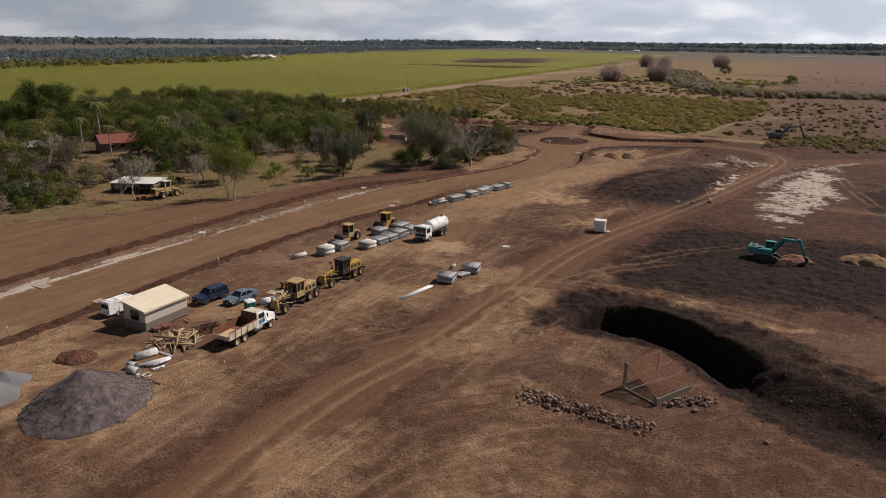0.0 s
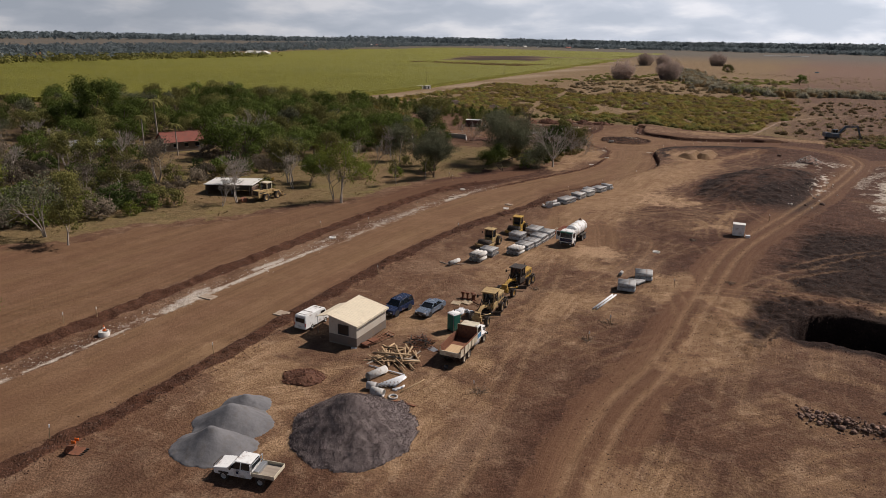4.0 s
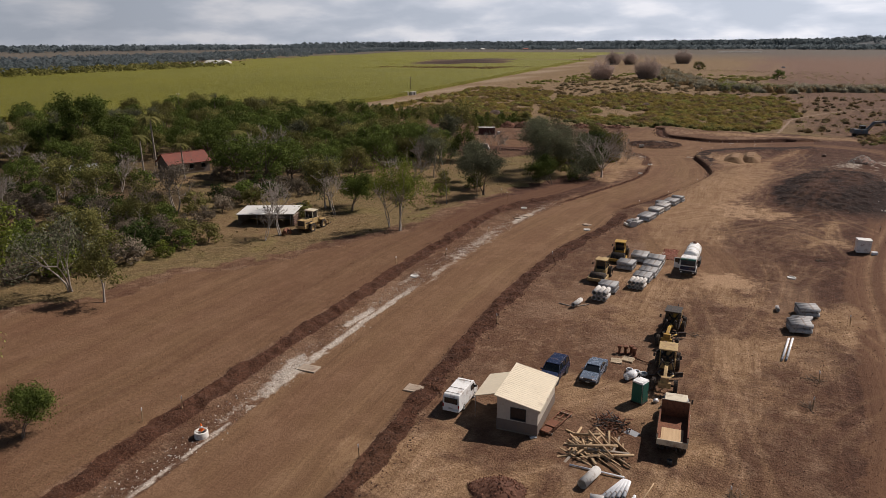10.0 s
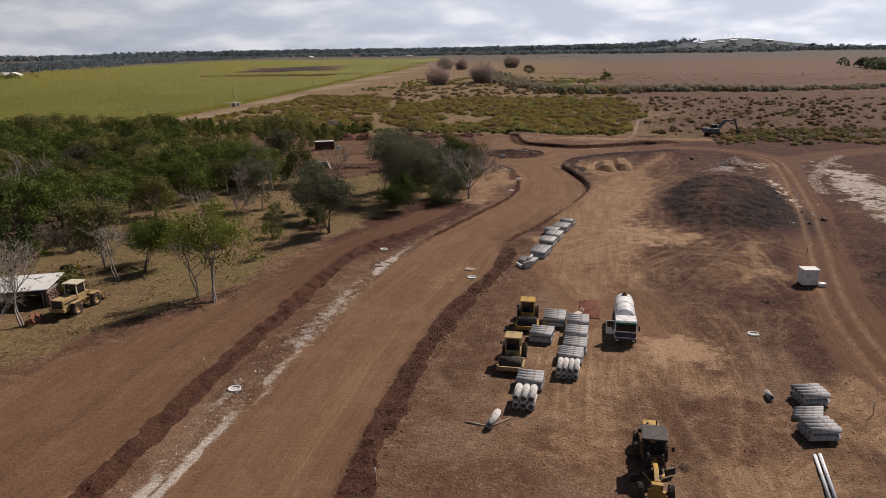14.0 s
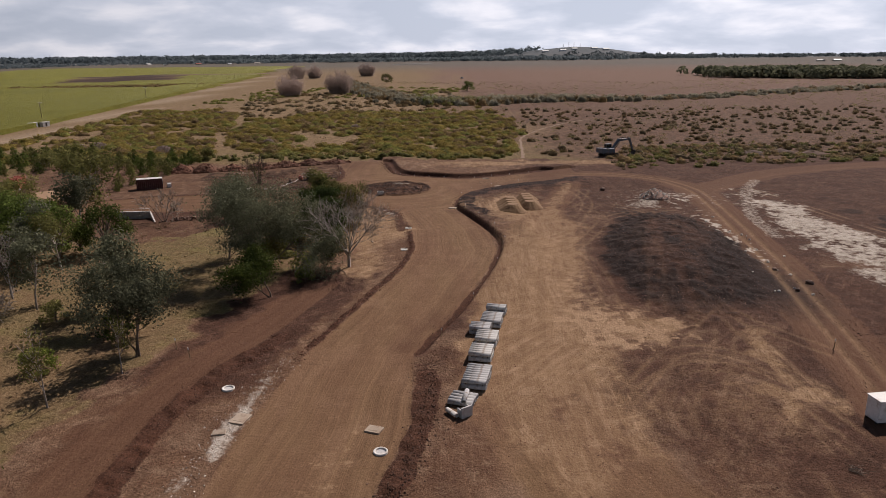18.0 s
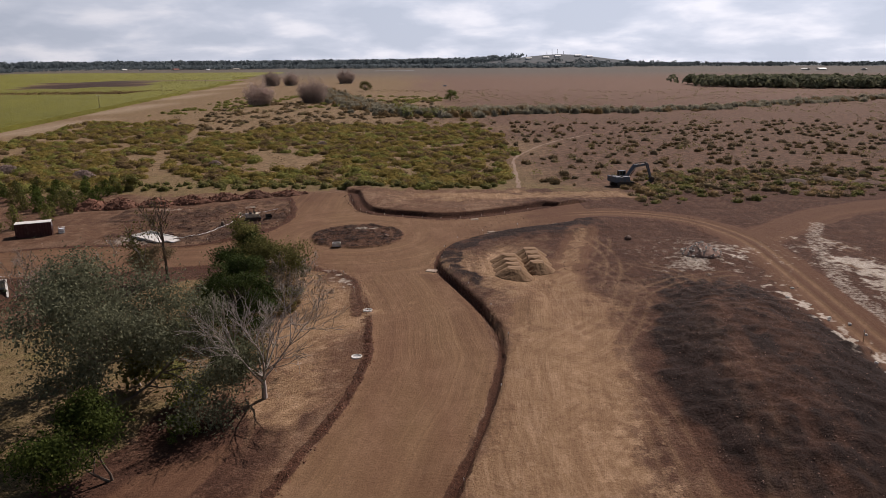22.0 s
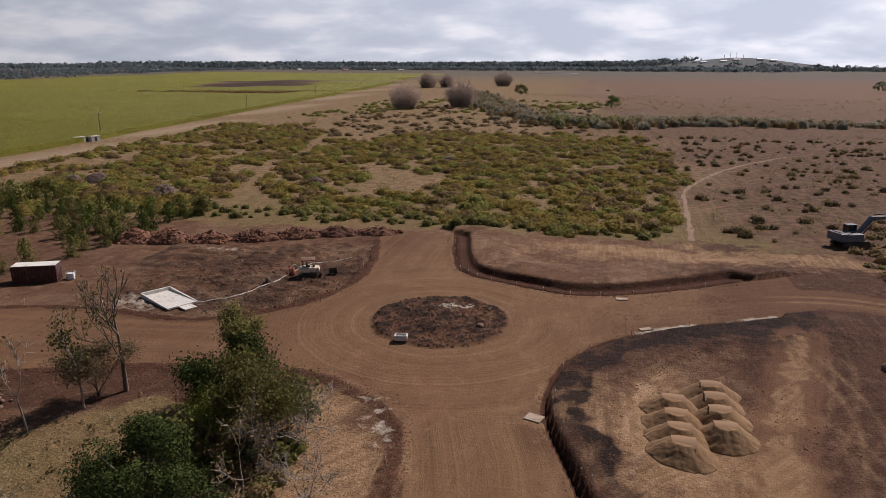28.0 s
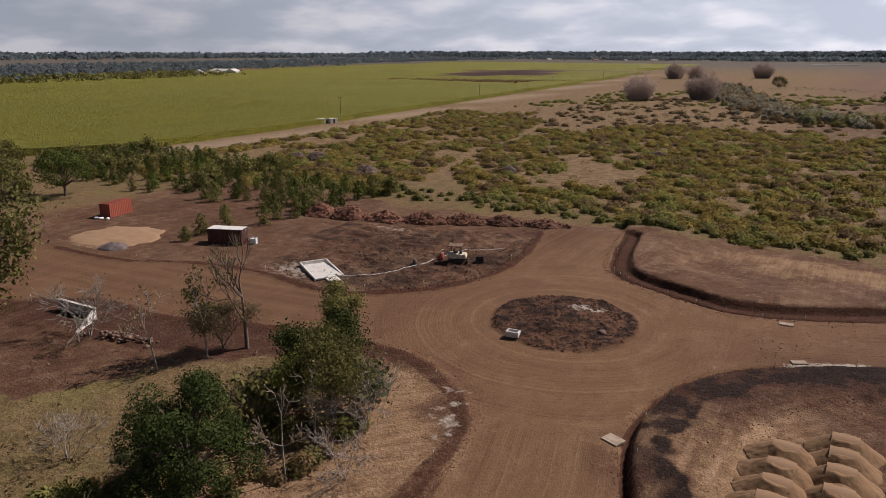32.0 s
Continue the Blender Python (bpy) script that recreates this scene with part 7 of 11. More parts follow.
LAMP_RED = surface("red_lamp_lens", (0.30, 0.02, 0.015), (0.25, 0.02, 0.015), 2.0, 0.2, relief=0.0)
LAMP_ORANGE = surface("orange_plastic", (0.75, 0.16, 0.02), (0.65, 0.13, 0.02), 2.0, 0.4, relief=0.0)
VINYL = surface("dark_vinyl", (0.03, 0.03, 0.032), (0.045, 0.045, 0.047), 2.0, 0.7, relief=0.004)
PLATE = surface("plate_plain", (0.55, 0.54, 0.50), (0.50, 0.49, 0.46), 2.0, 0.5, relief=0.0)
SKID = surface("crystal_pallet_wood", (0.46, 0.36, 0.24), (0.54, 0.44, 0.31), 1.5, 0.8, vary=0.15)
SKID.name = "pallet_wood"
gm, gt, gb = material("dark_glass")
gb.inputs["Base Color"].default_value = (0.012, 0.015, 0.018, 1)
gb.inputs["Roughness"].default_value = 0.06
gb.inputs["Specular IOR Level"].default_value = 0.6
GLASS = gm


# ---- wheels ----
def tyre_mesh(r, w, lugs=0):
    bm = B()
    lathe(bm, [(-w / 2, r * 0.62), (-w / 2, r * 0.86), (-w * 0.42, r * 0.97), (-w * 0.2, r), (w * 0.2, r), (w * 0.42, r * 0.97), (w / 2, r * 0.86), (w / 2, r * 0.62)], "y", 20)
    for k in range(lugs):
        a = 2 * math.pi * k / lugs
        for side in (-1, 1):
            c, s = math.cos(a + side * 0.05), math.sin(a + side * 0.05)
            v = box(bm, -0.035, 0.02 * side, r * 0.97, 0.035, side * w * 0.48, r * 1.045)
            bmesh.ops.rotate(bm, verts=v, cent=(0, 0, 0), matrix=Matrix.Rotation(a, 3, "Y"))
    me = bpy.data.meshes.new("tyre")
    bm.to_mesh(me)
    bm.free()
    me.materials.append(TYRE)
    return me


def rim_mesh(r, w, mat):
    bm = B()
    lathe(bm, [(-w * 0.42, r * 0.64), (-w * 0.30, r * 0.58), (-w * 0.18, r * 0.30), (-w * 0.30, r * 0.14), (-w * 0.30, 0.002)], "y", 16)
    lathe(bm, [(w * 0.42, r * 0.64), (w * 0.30, r * 0.58), (w * 0.18, r * 0.30), (w * 0.30, r * 0.14), (w * 0.30, 0.002)], "y", 16)
    me = bpy.data.meshes.new("rim")
    bm.to_mesh(me)
    bm.free()
    me.materials.append(mat)
    return me


WHEELS = {}


def wheel(parent, x, y, r, w, mat, lugs=0):
    key = (r, w, mat.name, lugs)
    if key not in WHEELS:
        WHEELS[key] = (tyre_mesh(r, w, lugs), rim_mesh(r, w, mat))
    hub = new("wheel")
    hub.parent = parent
    hub.location = (x, y, r)
    for name, me in zip(("tyre", "rim"), WHEELS[key]):
        o = new(name, me)
        o.parent = hub
    return hub


# ---- cars ----
def car(kind, label, x, y, turn, paint, side, cabin, width, wheels_x, r=0.34, glass_rows=(), roof_rails=False):
    """A road car: side outline for the body, another for the glazed cabin with pillars, roof, lamps and wheels."""
    t = thing(kind, label, "car", x, y, turn=turn)
    bm = B()
    profile(bm, side, -width / 2, width / 2, 0.05, 0.06)
    body = part("body", bm, paint, t)
    lo, hi = min(p[1] for p in cabin), max(p[1] for p in cabin)
    bm = B()
    profile(bm, cabin, -width / 2 + 0.06, width / 2 - 0.06, 0.03, 0.14)
    part("glasshouse", bm, GLASS, t, "dark tinted windows")
    top = [p for p in cabin if p[1] > hi - 0.05]
    x0, x1 = min(p[0] for p in top), max(p[0] for p in top)
    boxes("roof", paint, t, (x0 - 0.06, -width / 2 + 0.18, hi - 0.03, x1 + 0.06, width / 2 - 0.18, hi + 0.035), bevel=0.03)
    low = sorted(p[0] for p in cabin if p[1] < lo + 0.05)
    for s in (-1, 1):
        ya, yb = s * (width / 2 - 0.075), s * (width / 2 - 0.20)
        for f, g in [(low[0], x0), (low[-1], x1)] + [(f, f) for f in glass_rows]:
            rods("pillar", paint, t, ((f, ya, lo), (g, yb, hi), 0.045), n=6)
    f, b = max(p[0] for p in side), min(p[0] for p in side)
    for s in (-1, 1):
        boxes("headlight", LAMP_CLEAR, t, (f - 0.10, s * (width / 2 - 0.42), 0.62, f + 0.012, s * (width / 2 - 0.10), 0.76), bevel=0.015)
        boxes("tail_light", LAMP_RED, t, (b - 0.012, s * (width / 2 - 0.30), 0.70, b + 0.08, s * (width / 2 - 0.08), 0.95), bevel=0.015)
        boxes("mirror", paint, t, (low[-1] - 0.25, s * (width / 2), lo + 0.02, low[-1] - 0.10, s * (width / 2 + 0.17), lo + 0.16), bevel=0.03)
    boxes("front_bumper", BLACK, t, (f - 0.12, -width / 2 + 0.05, 0.30, f + 0.05, width / 2 - 0.05, 0.52), bevel=0.04)
    boxes("rear_bumper", BLACK, t, (b - 0.05, -width / 2 + 0.05, 0.32, b + 0.12, width / 2 - 0.05, 0.52), bevel=0.04)
    boxes("grille", BLACK, t, (f - 0.05, -0.45, 0.60, f + 0.015, 0.45, 0.74), bevel=0.01)
    boxes("number_plate", PLATE, t, (f + 0.05, -0.19, 0.36, f + 0.062, 0.19, 0.47), bevel=0)
    for wx in wheels_x:
        for s in (-1, 1):
            wheel(t, wx, s * (width / 2 - 0.12), r, 0.22, GALV)
            bm = B()
            lathe(bm, [(0, r * 1.18), (0.012, r * 1.18)], "y", 18, (wx, s * (width / 2 + 0.001) - (0.012 if s < 0 else 0), r))
            rod(bm, (wx, s * (width / 2 - 0.02), r), (wx, s * (width / 2 + 0.004), r), r * 1.15, 18)
            part("wheel_arch", bm, VINYL, t)
    if roof_rails:
        for s in (-1, 1):
            rods("roof_rail", BLACK, t, ((x0 + 0.1, s * (width / 2 - 0.28), hi + 0.09), (x1 - 0.1, s * (width / 2 - 0.28), hi + 0.09), 0.02), ((x0 + 0.2, s * (width / 2 - 0.28), hi), (x0 + 0.2, s * (width / 2 - 0.28), hi + 0.09), 0.018), ((x1 - 0.2, s * (width / 2 - 0.28), hi), (x1 - 0.2, s * (width / 2 - 0.28), hi + 0.09), 0.018))
    return t


SEDAN = [(-2.40, 0.32), (2.36, 0.32), (2.42, 0.55), (2.36, 0.78), (1.05, 0.95), (-1.45, 1.0), (-2.36, 0.98), (-2.42, 0.6)]
SEDAN_CAB = [(-1.62, 0.96), (1.12, 0.93), (0.35, 1.38), (-0.85, 1.40)]
car("sedan", "steel-blue four-door sedan car parked on dry dirt", -68.75, 63.7, -91, PAINT_STEEL, SEDAN, SEDAN_CAB, 1.78, (1.42, -1.38), 0.32, (-0.25,))
SUV = [(-2.30, 0.42), (2.26, 0.42), (2.36, 0.62), (2.30, 0.98), (1.00, 1.14), (-2.28, 1.16), (-2.36, 0.7)]
SUV_CAB = [(-2.26, 1.10), (1.12, 1.08), (0.42, 1.72), (-2.02, 1.76)]
car("suv", "dark navy four-wheel drive car with roof rails beside the shed", -72.4, 61.7, -93, PAINT_NAVY, SUV, SUV_CAB, 1.88, (1.42, -1.36), 0.39, (-0.15, -1.2), True)
VAN = [(-2.34, 0.36), (2.20, 0.36), (2.34, 0.55), (2.30, 0.92), (1.95, 1.12), (1.45, 1.86), (1.20, 1.95), (-2.16, 1.97), (-2.32, 1.80), (-2.38, 0.7)]
van = thing("delivery_van", "white panel van with roof rack bars parked by the berm", "van", -78.9, 52.8, turn=92)
bm = B()
profile(bm, VAN, -0.86, 0.86, 0.06, 0.08)
part("body", bm, PAINT_WHITE, van)
bm = B()
profile(bm, [(1.90, 1.16), (1.44, 1.80), (1.49, 1.82), (1.965, 1.17)], -0.70, 0.70, 0.0)
part("windscreen", bm, GLASS, van)
for s in (-1, 1):
    bm = B()
    profile(bm, [(0.62, 1.14), (1.60, 1.14), (1.28, 1.70), (0.62, 1.70)], s * 0.83, s * 0.87)
    part("side_window", bm, GLASS, van)
    boxes("mirror", BLACK, van, (1.50, s * 0.87, 1.15, 1.62, s * 1.06, 1.38), bevel=0.03)
    boxes("headlight", LAMP_CLEAR, van, (2.24, s * 0.48, 0.68, 2.34, s * 0.80, 0.86), bevel=0.02)
    boxes("tail_light", LAMP_RED, van, (-2.39, s * 0.70, 0.70, -2.32, s * 0.83, 1.05), bevel=0.01)
boxes("rear_window", GLASS, van, (-2.385, -0.66, 1.12, -2.33, 0.66, 1.68), bevel=0.02)
boxes("rear_bumper", PAINT_WHITE, van, (-2.46, -0.80, 0.36, -2.34, 0.80, 0.56), bevel=0.03)
boxes("front_bumper", BLACK, van, (2.28, -0.80, 0.34, 2.42, 0.80, 0.56), bevel=0.04)
boxes("number_plate", PLATE, van, (-2.475, -0.19, 0.62, -2.40, 0.19, 0.73), bevel=0)
for bx in (-1.9, -0.9, 0.8):
    rods("roof_bar", BLACK, van, ((bx, -0.72, 2.03), (bx, 0.72, 2.03), 0.025), ((bx, -0.70, 1.92), (bx, -0.70, 2.03), 0.02), ((bx, 0.70, 1.92), (bx, 0.70, 2.03), 0.02))
for wx in (1.45, -1.15):
    for s in (-1, 1):
        wheel(van, wx, s * 0.76, 0.32, 0.22, GALV)

# the ute with a drop-side tray
ute = thing("ute", "white dual-cab ute with drop-side tray beside the gravel heaps", "pickup truck", -63.35, 26.35, turn=195)
bm = B()
profile(bm, [(-0.62, 0.48), (2.52, 0.48), (2.62, 0.7), (2.54, 1.02), (1.30, 1.16), (-0.62, 1.16)], -0.88, 0.88, 0.06, 0.03)
part("body", bm, PAINT_WHITE, ute)
bm = B()
profile(bm, [(-0.60, 1.12), (1.40, 1.10), (0.72, 1.68), (-0.52, 1.72)], -0.82, 0.82, 0.03, 0.12)
part("glasshouse", bm, GLASS, ute, "dark tinted windows")
boxes("roof", PAINT_WHITE, ute, (-0.60, -0.72, 1.68, 0.76, 0.72, 1.77), bevel=0.04)
for s in (-1, 1):
    for p, q in (((-0.58, 1.12), (-0.52, 1.70)), ((1.36, 1.12), (0.72, 1.70)), ((0.28, 1.12), (0.22, 1.70))):
        rods("pillar", PAINT_WHITE, ute, ((p[0], s * 0.81, p[1]), (q[0], s * 0.71, q[1]), 0.05), n=6)
boxes("tray_floor", TIMBER_GREY, ute, (-2.62, -0.92, 0.80, -0.72, 0.92, 0.88), bevel=0.01)
for s in (-1, 1):
    boxes("tray_side", PAINT_CREAM, ute, (-2.62, s * 0.90, 0.84, -0.72, s * 0.95, 1.14), bevel=0.01, label="dusty pale drop side")
    boxes("headlight", LAMP_CLEAR, ute, (2.50, s * 0.50, 0.82, 2.60, s * 0.84, 1.0), bevel=0.02)
    boxes("mirror", BLACK, ute, (1.0, s * 0.88, 1.14, 1.12, s * 1.08, 1.34), bevel=0.03)
    boxes("door_badge", PAINT_NAVY, ute, (0.40, s * 0.872, 0.78, 0.62, s * 0.889, 0.98), bevel=0)
    for hx in (0.36, -0.5):
        boxes("door_handle", BLACK, ute, (hx, s * 0.875, 1.03, hx + 0.16, s * 0.90, 1.07), bevel=0.005)
boxes("tailboard", PAINT_CREAM, ute, (-2.67, -0.92, 0.84, -2.62, 0.92, 1.12), bevel=0.01)
rods("headboard", GALV, ute, ((-0.74, -0.88, 0.88), (-0.74, -0.88, 1.72), 0.03), ((-0.74, 0.88, 0.88), (-0.74, 0.88, 1.72), 0.03), ((-0.74, -0.88, 1.72), (-0.74, 0.88, 1.72), 0.03), ((-0.74, -0.88, 1.3), (-0.74, 0.88, 1.3), 0.025))
boxes("toolbox", GALV, ute, (-1.25, -0.75, 0.88, -0.82, 0.75, 1.20), bevel=0.02)
rods("bull_bar", BLACK, ute, ((2.70, -0.80, 0.62), (2.70, 0.80, 0.62), 0.04), ((2.70, -0.6, 1.05), (2.70, 0.6, 1.05), 0.035), ((2.70, -0.6, 0.5), (2.70, -0.6, 1.05), 0.035), ((2.70, 0.6, 0.5), (2.70, 0.6, 1.05), 0.035))
for wx in (1.72, -1.42):
    for s in (-1, 1):
        wheel(ute, wx, s * 0.78, 0.37, 0.25, GALV)
        boxes("mudguard", BLACK, ute, (wx - 0.46, s * 0.72, 0.60, wx + 0.46, s * 0.90, 0.80), bevel=0.08)


# ---- trucks ----
def truck_base(t, front, back, half, axles, r, w, rim=PAINT_CREAM):
    boxes("chassis", BLACK, t, (back, -0.42, 0.72, front, -0.28, 0.98), (back, 0.28, 0.72, front, 0.42, 0.98), (front - 1.2, -0.42, 0.75, front - 1.05, 0.42, 0.95), (back + 0.2, -0.42, 0.75, back + 0.35, 0.42, 0.95))
    for ax, dual in axles:
        for s in (-1, 1):
            wheel(t, ax, s * (half - w / 2 - 0.02), r, w, rim)
            if dual:
                wheel(t, ax, s * (half - w * 1.65), r, w, rim)
        rods("axle", BLACK, t, ((ax, -half + 0.2, r), (ax, half - 0.2, r), 0.08))


tip = thing("tip_truck", "dusty white bonneted tip truck with an empty steel tray", "truck", -59.75, 56.0, turn=95.5)
truck_base(tip, 4.0, -4.1, 1.2, ((3.1, False), (-1.55, True), (-2.85, True)), 0.50, 0.28)
bm = B()
profile(bm, [(2.35, 0.75), (4.35, 0.75), (4.42, 1.0), (4.35, 1.62), (2.4, 1.86)], -0.78, 0.78, 0.10, 0.08)
part("bonnet", bm, PAINT_WHITE, tip)
bm = B()
profile(bm, [(0.85, 0.95), (2.42, 0.95), (2.42, 1.86), (2.12, 2.62), (0.85, 2.70)], -1.10, 1.10, 0.08, 0.12)
part("cab", bm, PAINT_WHITE, tip)
boxes("cab_roof", PAINT_CREAM, tip, (0.80, -0.95, 2.66, 2.10, 0.95, 2.78), bevel=0.05)
bm = B()
profile(bm, [(2.40, 1.92), (2.15, 2.55), (2.19, 2.56), (2.445, 1.93)], -0.90, 0.90)
part("windscreen", bm, GLASS, tip)
for s in (-1, 1):
    boxes("side_window", GLASS, tip, (1.15, s * 1.02, 1.90, 2.05, s * 1.112, 2.46), bevel=0.02)
    boxes("door_panel", PAINT_BLUE, tip, (1.10, s * 1.08, 1.20, 2.05, s * 1.118, 1.72), bevel=0.02, label="faded blue door sign")
    bm = B()
    profile(bm, [(2.45, 0.95), (2.60, 1.22), (3.60, 1.22), (3.95, 0.85), (3.75, 0.85), (3.5, 1.08), (2.75, 1.08)], s * 0.78, s * 1.16, 0.02)
    part("mudguard", bm, PAINT_WHITE, tip)
    rods("mirror_arm", BLACK, tip, ((2.25, s * 1.10, 2.2), (2.3, s * 1.38, 2.2), 0.02))
    boxes("mirror", BLACK, tip, (2.24, s * 1.30, 1.85, 2.34, s * 1.46, 2.3), bevel=0.03)
    lathe_bm = B()
    rod(lathe_bm, (0.2, s * 0.85, 0.78), (1.6, s * 0.85, 0.78), 0.30, 16)
    part("fuel_tank", lathe_bm, GALV, tip)
    boxes("headlight", LAMP_CLEAR, tip, (4.32, s * 0.48, 1.0, 4.44, s * 0.74, 1.24), bevel=0.02)
boxes("grille", BLACK, tip, (4.36, -0.42, 0.95, 4.45, 0.42, 1.55), bevel=0.02)
boxes("front_bumper", BLACK, tip, (4.35, -1.1, 0.48, 4.58, 1.1, 0.76), bevel=0.04)
boxes("tray_floor", RUST, tip, (-4.15, -1.16, 1.15, 0.62, 1.16, 1.24), bevel=0.01, label="worn brown steel tray floor")
for s in (-1, 1):
    boxes("tray_side", PAINT_CREAM, tip, (-4.15, s * 1.16, 1.12, 0.62, s * 1.24, 2.05), bevel=0.015)
    for px_ in (-3.2, -2.2, -1.2, -0.2):
        boxes("tray_rib", PAINT_CREAM, tip, (px_, s * 1.24, 1.12, px_ + 0.10, s * 1.30, 2.05), bevel=0.01)
    boxes("tray_rim", RUST, tip, (-4.15, s * 1.14, 2.05, 0.62, s * 1.27, 2.12), bevel=0.01)
boxes("tailgate", PAINT_CREAM, tip, (-4.22, -1.2, 1.10, -4.14, 1.2, 1.62), bevel=0.01)
boxes("tray_headboard", PAINT_CREAM, tip, (0.58, -1.2, 1.15, 0.68, 1.2, 2.85), bevel=0.02)
boxes("headboard_lining", RUST, tip, (0.55, -1.15, 1.25, 0.577, 1.15, 2.80), bevel=0.005, label="rusty inner face of the tray's front")
for s in (-1, 1):
    boxes("side_lining", RUST, tip, (-4.10, s * 1.13, 1.25, 0.54, s * 1.157, 2.04), bevel=0.005, label="rusty inner face of the tray's side")
boxes("load_sheet", TIMBER, tip, (-3.9, -0.85, 1.25, -1.6, 0.95, 1.30), bevel=0.01, label="pale board lying in the tray")
rods("exhaust_stack", GALV, tip, ((0.72, -1.0, 1.0), (0.72, -1.0, 3.0), 0.06))

tank = thing("water_tanker", "white tanker truck with round tank and an open cab door", "truck", -64.3, 105.1, turn=-90)
truck_base(tank, 3.7, -4.0, 1.22, ((2.6, False), (-1.6, True), (-2.9, True)), 0.52, 0.28, GALV)
bm = B()
profile(bm, [(1.95, 0.65), (3.85, 0.65), (3.92, 1.5), (3.78, 2.55), (3.60, 2.72), (1.95, 2.72)], -1.15, 1.15, 0.08, 0.06)
part("cab", bm, PAINT_WHITE, tank)
bm = B()
profile(bm, [(3.90, 1.62), (3.79, 2.42), (3.83, 2.43), (3.94, 1.63)], -1.02, 1.02)
part("windscreen", bm, GLASS, tank)
boxes("visor", PAINT_GREEN, tank, (3.62, -1.08, 2.44, 3.98, 1.08, 2.62), bevel=0.03, label="green sun visor band")
boxes("lower_front", PAINT_NAVY, tank, (3.86, -1.08, 0.95, 3.95, 1.08, 1.50), bevel=0.02, label="dark blue front panel")
boxes("bumper", BLACK, tank, (3.80, -1.15, 0.45, 4.05, 1.15, 0.80), bevel=0.05)
for s in (-1, 1):
    boxes("headlight", LAMP_CLEAR, tank, (3.98, s * 0.70, 0.55, 4.07, s * 1.0, 0.70), bevel=0.02)
    boxes("side_window", GLASS, tank, (2.55, s * 1.06, 1.66, 3.55, s * 1.165, 2.40), bevel=0.02)
    boxes("mirror", BLACK, tank, (3.70, s * 1.28, 1.7, 3.80, s * 1.46, 2.25), bevel=0.03)
    rods("mirror_arm", BLACK, tank, ((3.72, s * 1.12, 2.3), (3.75, s * 1.36, 2.25), 0.02))
door = boxes("open_door", PAINT_WHITE, tank, (3.05, -2.05, 0.90, 3.12, -1.18, 2.45), bevel=0.03, label="white cab door swung open")
boxes("door_window", GLASS, door, (3.04, -1.95, 1.70, 3.13, -1.28, 2.36), bevel=0.01)
bm = B()
lathe(bm, [(-4.05, 0.02), (-4.05, 0.80), (-3.92, 1.02), (-3.6, 1.10), (1.0, 1.10), (1.35, 1.04), (1.55, 0.80), (1.60, 0.02)], "x", 28, (0, 0, 2.15))
part("tank", bm, PAINT_WHITE, tank)
for bx in (-3.0, -0.9, 0.7):
    bm = B()
    lathe(bm, [(bx, 1.10), (bx, 1.125), (bx + 0.1, 1.125), (bx + 0.1, 1.10)], "x", 28, (0, 0, 2.15))
    part("tank_band", bm, PAINT_CREAM, tank)
bm = B()
lathe(bm, [(3.22, 0.30), (3.40, 0.30), (3.42, 0.02)], "z", 16, (-3.1, 0, 0))
part("hatch", bm, RUST, tank, "rusty filler hatch")
rods("hatch_handle", BLACK, tank, ((-3.1, -0.3, 3.45), (-3.1, 0.3, 3.45), 0.03), ((-3.1, 0.0, 3.4), (-3.1, 0.0, 3.62), 0.04))
boxes("tank_cradle", BLACK, tank, (-3.6, -0.75, 0.95, -3.4, 0.75, 1.35), (-1.0, -0.75, 0.95, -0.8, 0.75, 1.35), (0.9, -0.75, 0.95, 1.1, 0.75, 1.35))
for s in (-1, 1):
    boxes("mudguard", BLACK, tank, (-3.55, s * 0.70, 1.06, -0.95, s * 1.2, 1.12), bevel=0.02)


